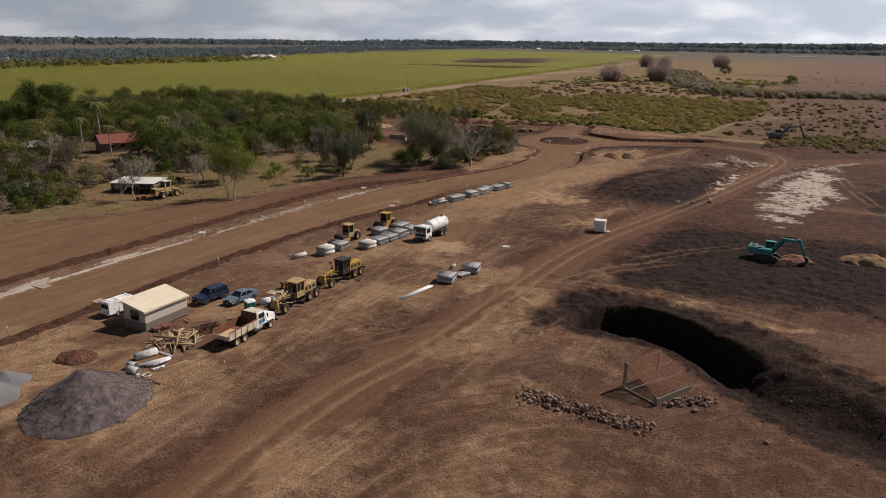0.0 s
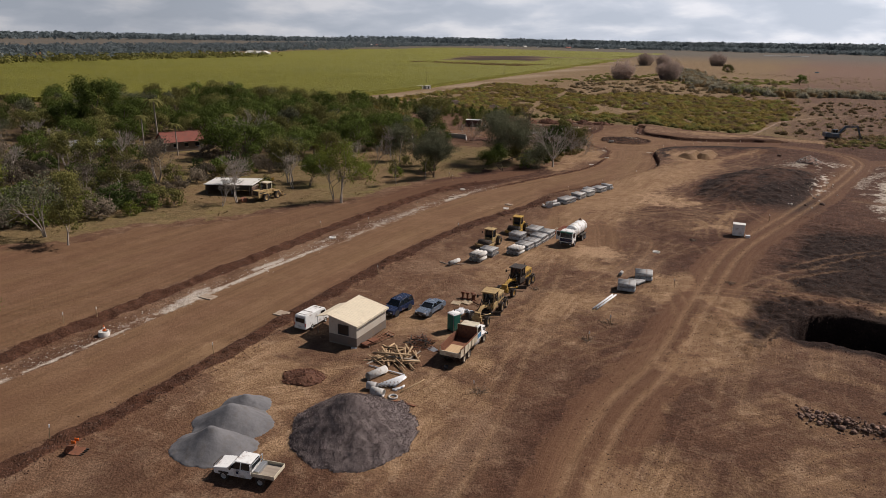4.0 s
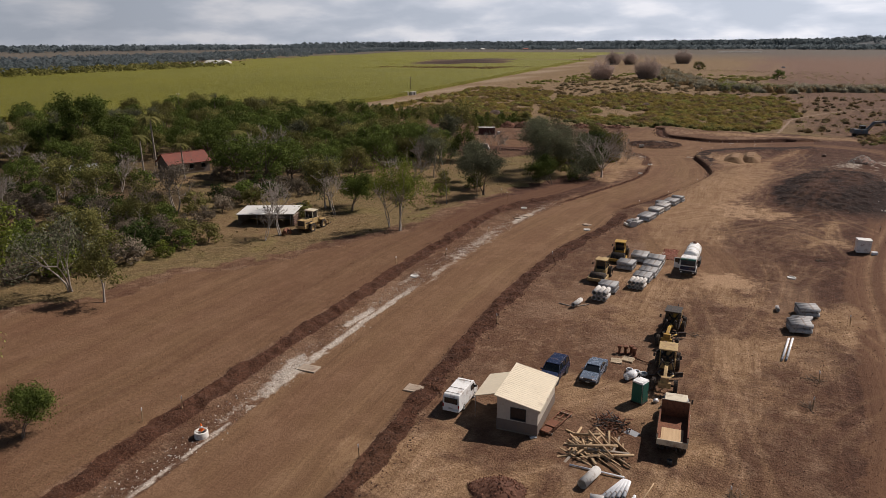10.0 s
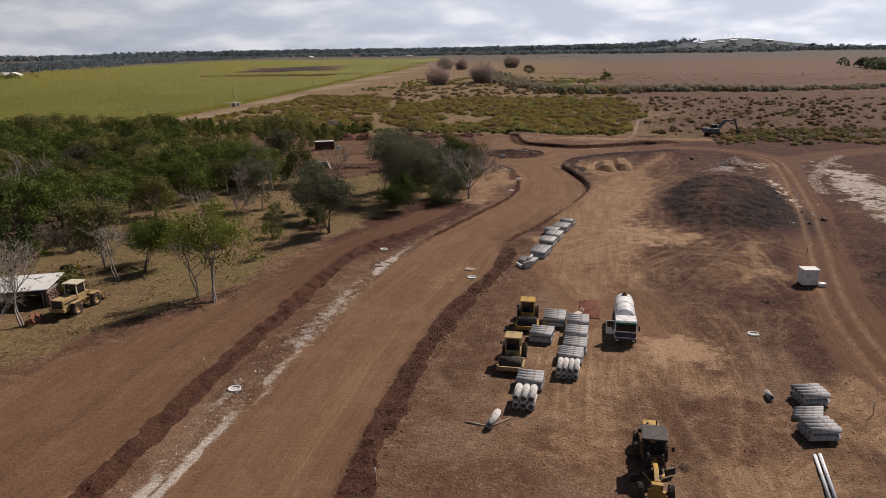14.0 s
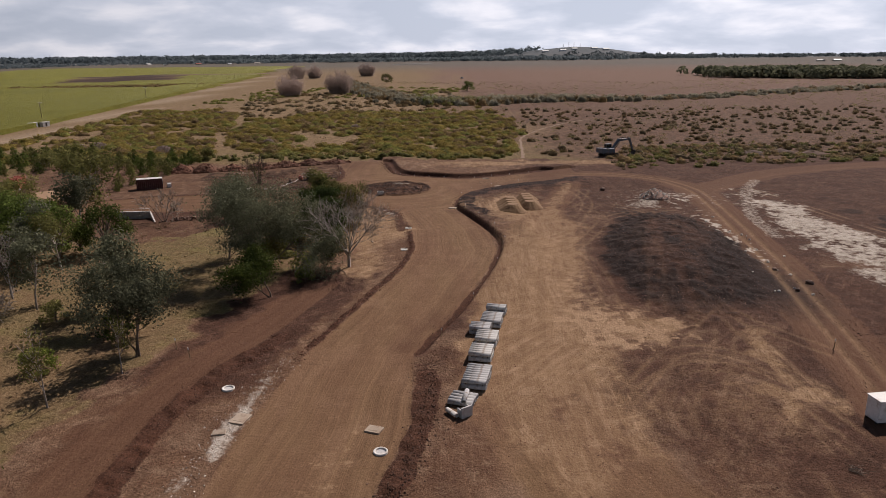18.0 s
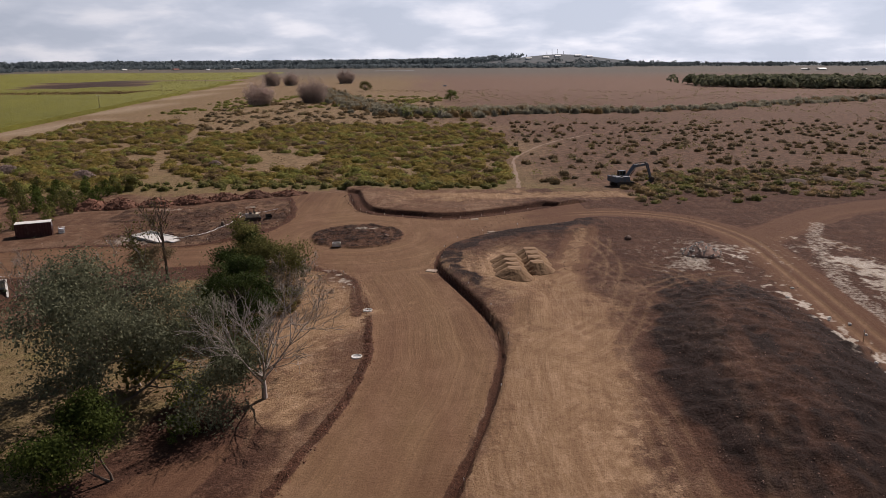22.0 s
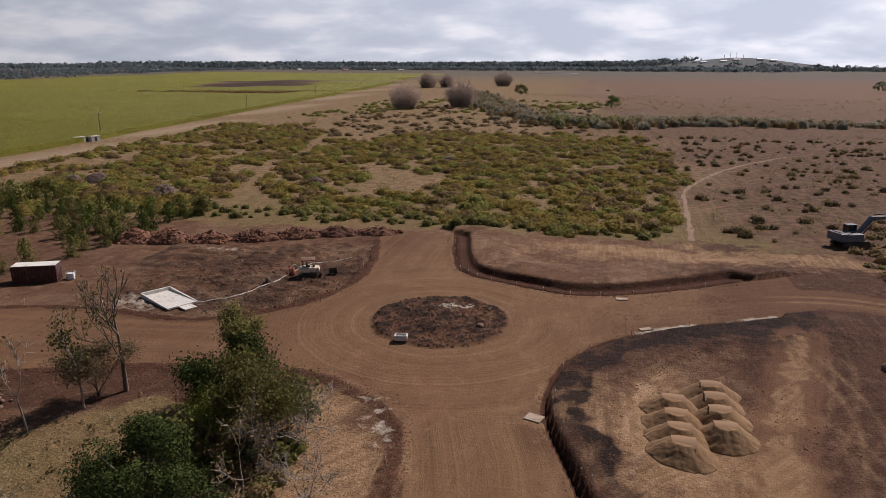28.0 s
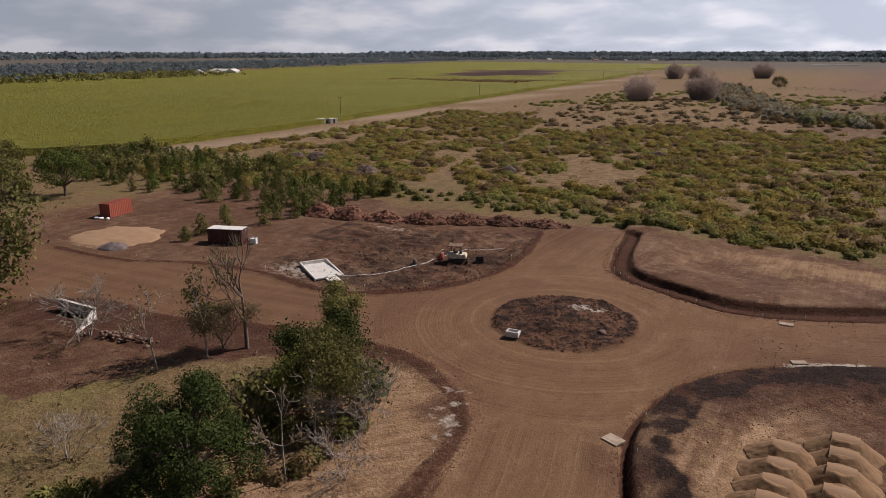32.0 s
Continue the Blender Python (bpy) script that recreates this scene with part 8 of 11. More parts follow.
# ---- earth-moving plant ----
def grader(label, x, y, turn, paint, cab_mat, glass_cab=True, shabby=False):
    t = thing("motor_grader", label, "grader", x, y, turn=turn)
    for ax, r in ((3.2, 0.62), (-2.1, 0.62), (-3.55, 0.62)):
        for s in (-1, 1):
            wheel(t, ax, s * 1.05, r, 0.40, paint, 22)
    for s in (-1, 1):
        boxes("tandem_case", paint, t, (-3.9, s * 0.72, 0.45, -1.75, s * 0.86, 0.85), bevel=0.04)
    rods("front_axle", BLACK, t, ((3.2, -1.0, 0.62), (3.2, 1.0, 0.62), 0.10))
    bm = B()
    profile(bm, [(-0.3, 1.15), (0.5, 1.75), (2.4, 2.05), (3.5, 1.75), (3.75, 1.05), (3.45, 0.95), (3.2, 1.5), (2.4, 1.75), (0.6, 1.40), (-0.2, 0.85)], -0.17, 0.17, 0.03)
    part("gooseneck_frame", bm, paint, t)
    boxes("engine_hood", paint, t, (-4.2, -0.62, 1.05, -1.35, 0.62, 2.15), bevel=0.08)
    boxes("hood_grille", BLACK, t, (-4.25, -0.5, 1.25, -4.18, 0.5, 2.0), bevel=0.02)
    for s in (-1, 1):
        for k in range(3):
            boxes("hood_vent", BLACK, t, (-3.9 + k * 0.8, s * 0.60, 1.35, -3.35 + k * 0.8, s * 0.635, 1.85), bevel=0.01)
    boxes("cab_base", cab_mat, t, (-1.4, -0.78, 0.95, 0.25, 0.78, 1.75), bevel=0.05)
    boxes("cab_glass", GLASS, t, (-1.32, -0.72, 1.70, 0.15, 0.72, 3.05), bevel=0.03)
    for cx_ in (-1.36, -0.5, 0.18):
        for s in (-1, 1):
            boxes("cab_pillar", cab_mat, t, (cx_ - 0.05, s * 0.68, 1.70, cx_ + 0.05, s * 0.78, 3.1), bevel=0.01)
    boxes("cab_roof", paint if not shabby else cab_mat, t, (-1.62, -0.92, 3.05, 0.48, 0.92, 3.20), bevel=0.05)
    rods("exhaust_stack", BLACK, t, ((-2.2, 0.30, 2.1), (-2.2, 0.30, 3.25), 0.06))
    rods("intake_stack", BLACK, t, ((-2.7, -0.32, 2.1), (-2.7, -0.32, 2.75), 0.08))
    for s in (-1, 1):
        rods("mirror_arm", BLACK, t, ((0.3, s * 0.8, 2.6), (0.55, s * 1.25, 2.6), 0.02))
        boxes("mirror", BLACK, t, (0.50, s * 1.18, 2.35, 0.58, s * 1.38, 2.75), bevel=0.02)
        rods("lift_cylinder", BLACK, t, ((1.2, s * 0.45, 2.35), (1.3, s * 0.95, 0.75), 0.06), ((1.2, s * 0.2, 1.9), (1.2, s * 0.55, 2.45), 0.08))
        rods("drawbar", paint, t, ((3.1, 0, 1.0), (1.0, s * 0.75, 0.72), 0.07))
    bm = B()
    lathe(bm, [(0.62, 0.80), (0.76, 0.80), (0.76, 0.62), (0.62, 0.62), (0.62, 0.80)], "z", 24, (0.8, 0, 0))
    part("circle_gear", bm, BLACK, t)
    bm = B()
    profile(bm, [(-0.05, 0.10), (0.10, 0.10), (0.02, 0.34), (0.10, 0.62), (-0.02, 0.62), (-0.10, 0.34)], -1.85, 1.85, 0.01)
    me_bl = part("blade", bm, BLACK, t, "worn steel mouldboard blade")
    me_bl.matrix_basis = pose(0.8, 0, 0.12, 0, 0, 28)
    boxes("scarifier", paint, t, (3.75, -0.6, 0.7, 4.05, 0.6, 1.25), bevel=0.03)
    boxes("ripper", BLACK, t, (-5.0, -0.8, 0.6, -4.75, 0.8, 0.95), (-4.8, -0.4, 0.6, -4.1, -0.3, 0.9), (-4.8, 0.3, 0.6, -4.1, 0.4, 0.9))
    boxes("front_counterweight", paint, t, (3.55, -0.4, 1.15, 3.95, 0.4, 1.75), bevel=0.06)
    return t


grader("yellow motor grader with a dark cab roof parked in line", -63.1, 77.6, -90, PAINT_YELLOW, BLACK, shabby=True)
grader("faded cream-yellow motor grader parked behind the tip truck", -62.0, 66.6, -84.5, PAINT_TAN, PAINT_TAN)


def wheel_loader(label, x, y, turn, paint, cab_mat):
    """Articulated loader: engine behind, cab in the middle, lift arms and fork frame in front (+x)."""
    t = thing("wheel_loader", label, "loader", x, y, turn=turn)
    for ax in (1.55, -1.45):
        for s in (-1, 1):
            wheel(t, ax, s * 0.98, 0.68, 0.48, paint, 20)
    boxes("rear_frame", paint, t, (-2.7, -0.62, 0.65, 0.0, 0.62, 1.15), bevel=0.05)
    boxes("engine_hood", paint, t, (-2.95, -0.70, 1.10, -0.75, 0.70, 2.0), bevel=0.10)
    boxes("hood_grille", BLACK, t, (-3.0, -0.55, 1.15, -2.93, 0.55, 1.9), bevel=0.02)
    boxes("hood_stripe", BLACK, t, (-2.7, -0.715, 1.45, -0.9, 0.715, 1.62), bevel=0.004, label="dark stripe along the engine hood")
    boxes("rear_counterweight", paint, t, (-3.1, -0.85, 0.75, -2.75, 0.85, 1.15), bevel=0.06)
    boxes("cab_base", paint, t, (-0.75, -0.72, 1.10, 0.55, 0.72, 1.95), bevel=0.05)
    boxes("cab_glass", GLASS, t, (-0.66, -0.66, 1.92, 0.46, 0.66, 2.98), bevel=0.03)
    for cx_ in (-0.70, 0.49):
        for s in (-1, 1):
            boxes("cab_pillar", cab_mat, t, (cx_ - 0.06, s * 0.62, 1.9, cx_ + 0.06, s * 0.73, 3.02), bevel=0.01)
    boxes("cab_roof", cab_mat, t, (-0.9, -0.84, 2.98, 0.7, 0.84, 3.14), bevel=0.06)
    rods("exhaust_stack", BLACK, t, ((-1.5, -0.4, 1.95), (-1.5, -0.4, 2.75), 0.06))
    boxes("front_frame", paint, t, (0.45, -0.5, 0.65, 2.1, 0.5, 1.25), (1.0, -0.42, 1.2, 1.5, 0.42, 1.75), bevel=0.05)
    for s in (-1, 1):
        bm = B()
        profile(bm, [(1.05, 1.45), (1.45, 1.75), (2.9, 1.05), (3.35, 0.45), (3.15, 0.30), (2.7, 0.75), (1.4, 1.35)], s * 0.50, s * 0.66, 0.02)
        part("lift_arm", bm, paint, t)
        rods("lift_cylinder", BLACK, t, ((0.9, s * 0.42, 0.95), (2.3, s * 0.42, 1.15), 0.07))
        boxes("fork_tine", BLACK, t, (3.35, s * 0.55 - 0.08, 0.06, 4.5, s * 0.55 + 0.08, 0.14), bevel=0.01)
        boxes("mudguard", paint, t, (0.95, s * 0.74, 1.38, 2.15, s * 1.22, 1.46), bevel=0.02)
        boxes("mudguard", paint, t, (-2.05, s * 0.74, 1.38, -0.85, s * 1.22, 1.46), bevel=0.02)
    boxes("fork_frame", paint, t, (3.2, -1.0, 0.10, 3.35, 1.0, 0.28), (3.2, -1.0, 0.75, 3.35, 1.0, 0.90), (3.2, -1.0, 0.10, 3.35, -0.88, 0.9), (3.2, 0.88, 0.10, 3.35, 1.0, 0.9), bevel=0.02)
    rods("tilt_cylinder", BLACK, t, ((1.3, 0, 1.7), (3.1, 0, 0.85), 0.08))
    t.matrix_basis = t.matrix_basis @ Matrix.Diagonal((1.18, 1.18, 1.18, 1))
    return t


wheel_loader("old dusty yellow wheel loader parked by the white-roofed shed", -130.6, 100.2, 92, PAINT_TAN, PAINT_CREAM)
for k, (x_, y_, a_) in enumerate(((-132.8, 94.8, 30), (-132.8, 95.6, 50))):
    lb_ = thing("loader_bucket", "rusty spare loader bucket lying on the grass", "bucket", x_, y_, turn=a_, group="spare loader buckets")
    bm = B()
    profile(bm, [(-0.5, 0.0), (0.45, 0.05), (0.65, 0.4), (0.45, 0.9), (0.1, 1.0), (0.12, 0.9), (0.4, 0.8), (0.52, 0.4), (0.38, 0.16), (-0.48, 0.08)], -0.9, 0.9, 0.02)
    part("bucket_shell", bm, RUST, lb_)
    for s in (-1, 1):
        boxes("bucket_side", RUST, lb_, (-0.3, s * 0.86, 0.05, 0.5, s * 0.92, 0.8), bevel=0.02)
        boxes("bucket_lug", BLACK, lb_, (0.4, s * 0.4 - 0.06, 0.4, 0.8, s * 0.4 + 0.06, 0.75), bevel=0.02)
ct_ = thing("farm_cart", "small dark farm cart with yellow ends under the trees", "cart", -142.6, 113.3, turn=10)
boxes("cart_tray", BLACK, ct_, (-1.1, -0.6, 0.45, 1.1, 0.6, 0.95), bevel=0.04)
boxes("cart_end", PAINT_YELLOW, ct_, (1.1, -0.6, 0.5, 1.25, 0.6, 1.2), bevel=0.03)
for s in (-1, 1):
    wheel(ct_, -0.5, s * 0.72, 0.34, 0.18, PAINT_YELLOW)
    wheel(ct_, 0.6, s * 0.72, 0.34, 0.18, PAINT_YELLOW)


def roller(label, x, y, turn, paint, pads):
    t = thing("soil_compactor", label, "road roller", x, y, turn=turn)
    bm = B()
    lathe(bm, [(-1.06, 0.02), (-1.06, 0.60), (-1.02, 0.75), (1.02, 0.75), (1.06, 0.60), (1.06, 0.02)], "y", 32, (1.9, 0, 0.76))
    if pads:
        for row in range(10):
            for k in range(16):
                a = 2 * math.pi * (k + 0.5 * (row % 2)) / 16
                v = box(bm, -0.07, -0.07, 0.73, 0.07, 0.07, 0.86)
                bmesh.ops.rotate(bm, verts=v, cent=(0, 0, 0), matrix=Matrix.Rotation(a, 3, "Y"))
                bmesh.ops.translate(bm, verts=v, vec=(1.9, -0.92 + row * 0.205, 0.76))
    part("drum", bm, BLACK if pads else TYRE, t, "steel padfoot drum" if pads else "smooth dull steel drum")
    boxes("drum_frame", paint, t, (0.85, -1.30, 0.45, 2.9, -1.12, 0.95), (0.85, 1.12, 0.45, 2.9, 1.30, 0.95), (2.78, -1.30, 0.42, 2.98, 1.30, 0.85), (0.75, -1.3, 0.45, 0.98, 1.3, 1.0), bevel=0.03)
    boxes("articulation", BLACK, t, (0.2, -0.4, 0.55, 0.9, 0.4, 1.1), bevel=0.03)
    boxes("cab_base", paint, t, (-0.8, -0.75, 0.75, 0.55, 0.75, 1.55), bevel=0.05)
    boxes("cab_glass", GLASS, t, (-0.72, -0.68, 1.5, 0.47, 0.68, 2.85), bevel=0.03)
    for cx_ in (-0.76, 0.50):
        for s in (-1, 1):
            boxes("cab_pillar", paint, t, (cx_ - 0.06, s * 0.64, 1.5, cx_ + 0.06, s * 0.75, 2.9), bevel=0.01)
    boxes("cab_roof", paint, t, (-0.98, -0.85, 2.85, 0.75, 0.85, 3.0), bevel=0.05)
    bm = B()
    profile(bm, [(-2.75, 0.85), (-0.75, 0.85), (-0.75, 1.75), (-2.3, 1.62), (-2.72, 1.35)], -0.62, 0.62, 0.07)
    part("engine_hood", bm, paint, t)
    boxes("rear_grille", BLACK, t, (-2.79, -0.45, 0.9, -2.70, 0.45, 1.3), bevel=0.02)
    rods("exhaust_stack", BLACK, t, ((-1.5, 0.35, 1.6), (-1.5, 0.35, 2.2), 0.05))
    for s in (-1, 1):
        wheel(t, -1.55, s * 0.98, 0.74, 0.52, paint, 20)
        rods("mirror_arm", BLACK, t, ((0.5, s * 0.75, 2.4), (0.65, s * 1.1, 2.4), 0.02))
        boxes("mirror", BLACK, t, (0.62, s * 1.04, 2.2, 0.70, s * 1.22, 2.55), bevel=0.02)
    rods("beacon_post", BLACK, t, ((-0.5, 0, 3.0), (-0.5, 0, 3.25), 0.03))
    return t


roller("cream-yellow smooth-drum soil roller parked by the pipes", -75.5, 94.9, -90, PAINT_TAN, False)
roller("yellow padfoot soil compactor parked by the pipes", -75.1, 105.6, -86, PAINT_YELLOW, True)


def excavator(label, x, y, turn, paint, dark, swing=0.0, size=1.0, boom_up=0.0, reach=1.0):
    t = thing("excavator", label, "excavator", x, y, turn=turn)
    t.matrix_basis = t.matrix_basis @ Matrix.Diagonal((size, size, size, 1))
    for s in (-1, 1):
        bm = B()
        profile(bm, [(-1.95, 0.25), (-1.65, 0.02), (1.65, 0.02), (1.95, 0.25), (1.98, 0.55), (1.70, 0.86), (-1.70, 0.86), (-1.98, 0.55)], s * 0.85, s * 1.45, 0.03)
        tr = part("crawler_track", bm, BLACK, t)
        for k in range(12):
            boxes("track_shoe", BLACK, tr, (-1.7 + k * 0.29, s * 0.84, 0.86, -1.48 + k * 0.29, s * 1.46, 0.91), bevel=0)
    boxes("undercarriage", BLACK, t, (-1.0, -0.9, 0.4, 1.0, 0.9, 0.95), bevel=0.05)
    house = part("upper_house", B(), paint, t)
    bm = B()
    box(bm, -2.6, -1.35, 1.0, 1.0, 1.35, 1.35, 0.05)
    box(bm, -2.75, -1.35, 1.15, -1.55, 1.35, 2.15, 0.12)
    box(bm, -1.6, -1.35, 1.30, 0.85, -0.35, 2.0, 0.08)
    box(bm, -1.6, -0.35, 1.30, -0.2, 1.35, 1.85, 0.08)
    bm.to_mesh(house.data)
    bm.free()
    house.data.materials.clear()
    house.data.materials.append(paint)
    house.rotation_euler = (0, 0, radians(swing))
    boxes("engine_cover", dark, house, (-1.9, -1.0, 2.0, -0.7, -0.4, 2.12), (-2.4, -0.8, 2.15, -1.7, 0.8, 2.24), bevel=0.03)
    boxes("cab", paint, house, (-0.35, 0.42, 1.35, 1.15, 1.35, 2.05), (-0.40, 0.40, 2.85, 1.12, 1.36, 2.96), bevel=0.05)
    boxes("cab_glass", GLASS, house, (-0.28, 0.47, 2.0, 1.10, 1.31, 2.88), bevel=0.04)
    for cx_ in (-0.33, 0.35, 1.08):
        for cy_ in (0.44, 1.32):
            rods("cab_pillar", paint, house, ((cx_, cy_, 2.0), (cx_, cy_, 2.9), 0.045))
    bm = B()
    profile(bm, [(0.3, 1.35), (0.75, 1.25), (2.6 * reach, 3.35 + boom_up), (5.3 * reach, 3.55 + boom_up), (5.45 * reach, 3.85 + boom_up), (2.4 * reach, 3.95 + boom_up)], -0.28, 0.28, 0.04)
    part("boom", bm, paint, house)
    ex = 5.35 * reach
    bm = B()
    profile(bm, [(ex - 0.55, 4.15 + boom_up), (ex + 0.15, 4.05 + boom_up), (ex + 1.35, 1.25), (ex + 1.05, 1.15), (ex - 0.15, 3.45 + boom_up)], -0.2, 0.2, 0.03)
    part("stick", bm, paint, house)
    bm = B()
    profile(bm, [(ex + 0.85, 1.35), (ex + 1.55, 1.30), (ex + 1.75, 0.75), (ex + 1.35, 0.15), (ex + 0.55, 0.05), (ex + 0.55, 0.22), (ex + 1.15, 0.42), (ex + 1.30, 0.85)], -0.55, 0.55, 0.02)
    bk = part("bucket", bm, BLACK, house, "worn steel digging bucket")
    for k in range(5):
        boxes("bucket_tooth", BLACK, bk, (ex + 0.32, -0.5 + k * 0.235, 0.04, ex + 0.58, -0.42 + k * 0.235, 0.14), bevel=0.01)
    rods("boom_cylinder", dark, house, ((0.9, -0.36, 1.2), (2.9 * reach, -0.36, 3.5 + boom_up), 0.09))
    rods("boom_cylinder", dark, house, ((0.9, 0.36, 1.2), (2.9 * reach, 0.36, 3.5 + boom_up), 0.09))
    rods("stick_cylinder", dark, house, ((2.7 * reach, 0, 4.1 + boom_up), (ex - 0.4, 0, 4.25 + boom_up), 0.08))
    rods("bucket_cylinder", dark, house, ((ex + 0.2, 0, 3.6 + boom_up), (ex + 1.15, 0, 1.75), 0.07))
    return t


excavator("teal crawler excavator digging in dark ripped soil", -11.2, 124.6, 0, PAINT_TEAL, BLACK, 0, 1.0, 0.0, 0.86)
excavator("dark slate crawler excavator standing among weeds", -28.2, 290.3, 22, PAINT_SLATE, BLACK, 2, 1.3, 0.2, 1.12)

# the small canopy excavator
mini = thing("mini_excavator", "small cream excavator with a flat sun canopy on dark soil", "excavator", -115.0, 251.5, turn=22)
for s in (-1, 1):
    bm = B()
    profile(bm, [(-1.2, 0.2), (-1.0, 0.02), (1.0, 0.02), (1.2, 0.2), (1.2, 0.4), (1.0, 0.58), (-1.0, 0.58), (-1.2, 0.4)], s * 0.6, s * 1.0, 0.03)
    part("crawler_track", bm, BLACK, mini)
bm = B()
profile(bm, [(-1.2, 0.65), (1.5, 0.65), (1.6, 0.9), (1.45, 1.35), (0.4, 1.4), (-1.2, 1.4)], -0.85, 0.85, 0.12)
part("body", bm, PAINT_CREAM, mini)
for cx_ in (-0.9, 0.6):
    for s in (-1, 1):
        rods("canopy_post", BLACK, mini, ((cx_, s * 0.72, 1.35), (cx_, s * 0.72, 2.55), 0.05))
boxes("canopy_roof", RUST, mini, (-1.2, -0.98, 2.52, 0.95, 0.98, 2.64), bevel=0.04, label="dull brown ribbed canopy")
for k in range(5):
    boxes("canopy_rib", PAINT_CREAM, mini, (-1.15, -0.8 + k * 0.4 - 0.03, 2.64, 0.9, -0.8 + k * 0.4 + 0.03, 2.68), bevel=0.005)
boxes("seat", VINYL, mini, (-0.4, -0.3, 1.38, 0.15, 0.3, 1.6), (-0.45, -0.3, 1.5, -0.3, 0.3, 2.05), bevel=0.05)
boxes("control_box", VINYL, mini, (0.55, -0.4, 1.38, 0.85, 0.4, 1.75), bevel=0.04)
rods("boom", PAINT_CREAM, mini, ((-1.1, 0.2, 1.0), (-2.2, 0.2, 1.7), 0.14), ((-2.2, 0.2, 1.7), (-3.0, 0.2, 0.5), 0.11))
boxes("dozer_blade", BLACK, mini, (1.75, -0.95, 0.1, 1.85, 0.95, 0.55), (1.0, -0.5, 0.25, 1.8, -0.35, 0.4), (1.0, 0.35, 0.25, 1.8, 0.5, 0.4), bevel=0.02)
att = thing("trench_bucket", "black steel bucket attachment lying on the soil", "bucket", -111.9, 253.2, turn=30)
boxes("bucket_shell", BLACK, att, (-0.6, -0.05, 0.0, 0.6, 0.05, 0.85), (-0.6, -0.5, 0.0, 0.6, 0.0, 0.08), (-0.6, -0.5, 0.0, -0.54, 0.05, 0.7), (0.54, -0.5, 0.0, 0.6, 0.05, 0.7), bevel=0.02)
boxes("bracket", BLACK, att, (-0.2, 0.05, 0.4, -0.12, 0.3, 0.8), (0.12, 0.05, 0.4, 0.2, 0.3, 0.8), bevel=0.01)
drum = thing("fuel_drum", "red plastic drum standing beside the small excavator", "drum", -117.9, 251.6)
bm = B()
lathe(bm, [(0.0, 0.02), (0.0, 0.48), (0.05, 0.5), (0.5, 0.5), (0.55, 0.47), (0.95, 0.47), (1.0, 0.42), (1.0, 0.02)], "z", 20)
part("drum_body", bm, PAINT_RED, drum)
stump = thing("tree_stump", "dark cut tree stump on the bare soil", "stump", -119.6, 246.9)
bm = B()
rod(bm, (0, 0, -0.1), (0.05, 0, 0.8), 0.42, 10, 0.25)
rod(bm, (0.2, 0.1, 0.0), (0.7, 0.3, -0.05), 0.18, 7, 0.05)
rod(bm, (-0.2, -0.1, 0.05), (-0.6, -0.5, -0.05), 0.16, 7, 0.05)
part("stump_wood", bm, BARK_DARK, stump)

# ---- the site yard ----
shed = thing("site_shed", "beige site shed with cream skillion roof and side awning", "shed", -72.4, 53.2, turn=3.5)
HX, HY, H_LOW, H_HIGH = 1.85, 3.2, 2.65, 3.35
for s in (-1, 1):
    bm = B()
    v = [bm.verts.new(p) for p in ((-HX, s * HY, 0.2), (HX, s * HY, 0.2), (HX, s * HY, H_LOW), (-HX, s * HY, H_HIGH), (-HX, s * (HY - 0.08), 0.2), (HX, s * (HY - 0.08), 0.2), (HX, s * (HY - 0.08), H_LOW), (-HX, s * (HY - 0.08), H_HIGH))]
    for q in ((0, 1, 2, 3), (7, 6, 5, 4), (0, 4, 5, 1), (1, 5, 6, 2), (2, 6, 7, 3), (3, 7, 4, 0)):
        bm.faces.new([v[i] for i in q])
    bmesh.ops.recalc_face_normals(bm, faces=bm.faces)
    part("end_wall", bm, CLAD, shed)
    boxes("wall_base_panel", CLAD_DARK, shed, (-HX - 0.02, s * (HY + 0.004), 0.15, HX + 0.02, s * (HY + 0.03), 1.15), bevel=0.005, label="grey-brown lower wall panel")
boxes("side_wall", CLAD, shed, (HX - 0.08, -HY + 0.08, 0.2, HX, HY - 0.08, H_LOW), bevel=0)
boxes("side_wall", CLAD, shed, (-HX, -HY + 0.08, 0.2, -HX + 0.08, HY - 0.08, H_HIGH), bevel=0)
boxes("wall_base_panel", CLAD_DARK, shed, (HX + 0.004, -HY - 0.03, 0.15, HX + 0.03, HY + 0.03, 1.15), bevel=0.005, label="grey-brown lower wall panel")
boxes("wall_base_panel", CLAD_DARK, shed, (-HX - 0.03, -HY - 0.03, 0.15, -HX - 0.004, HY + 0.03, 1.15), bevel=0.005, label="grey-brown lower wall panel")
bm = B()
k = (H_HIGH - H_LOW) / (2 * HX)
v = []
for dz in (0.02, 0.10):
    for x_, y_ in ((-HX - 0.2, -HY - 0.25), (HX + 0.25, -HY - 0.25), (HX + 0.25, HY + 0.25), (-HX - 0.2, HY + 0.25)):
        v.append(bm.verts.new((x_, y_, H_LOW + (HX - x_) * k + dz)))
for q in ((3, 2, 1, 0), (4, 5, 6, 7), (0, 1, 5, 4), (1, 2, 6, 5), (2, 3, 7, 6), (3, 0, 4, 7)):
    bm.faces.new([v[i] for i in q])
roof = part("roof", bm, ROOF_CREAM, shed)
for j in range(22):
    y_ = -HY - 0.2 + j * (2 * HY + 0.4) / 21
    rods("roof_rib", ROOF_CREAM, roof, ((-HX - 0.2, y_, H_HIGH + 0.2 * k + 0.10), (HX + 0.25, y_, H_LOW - 0.25 * k + 0.10), 0.011), n=5)
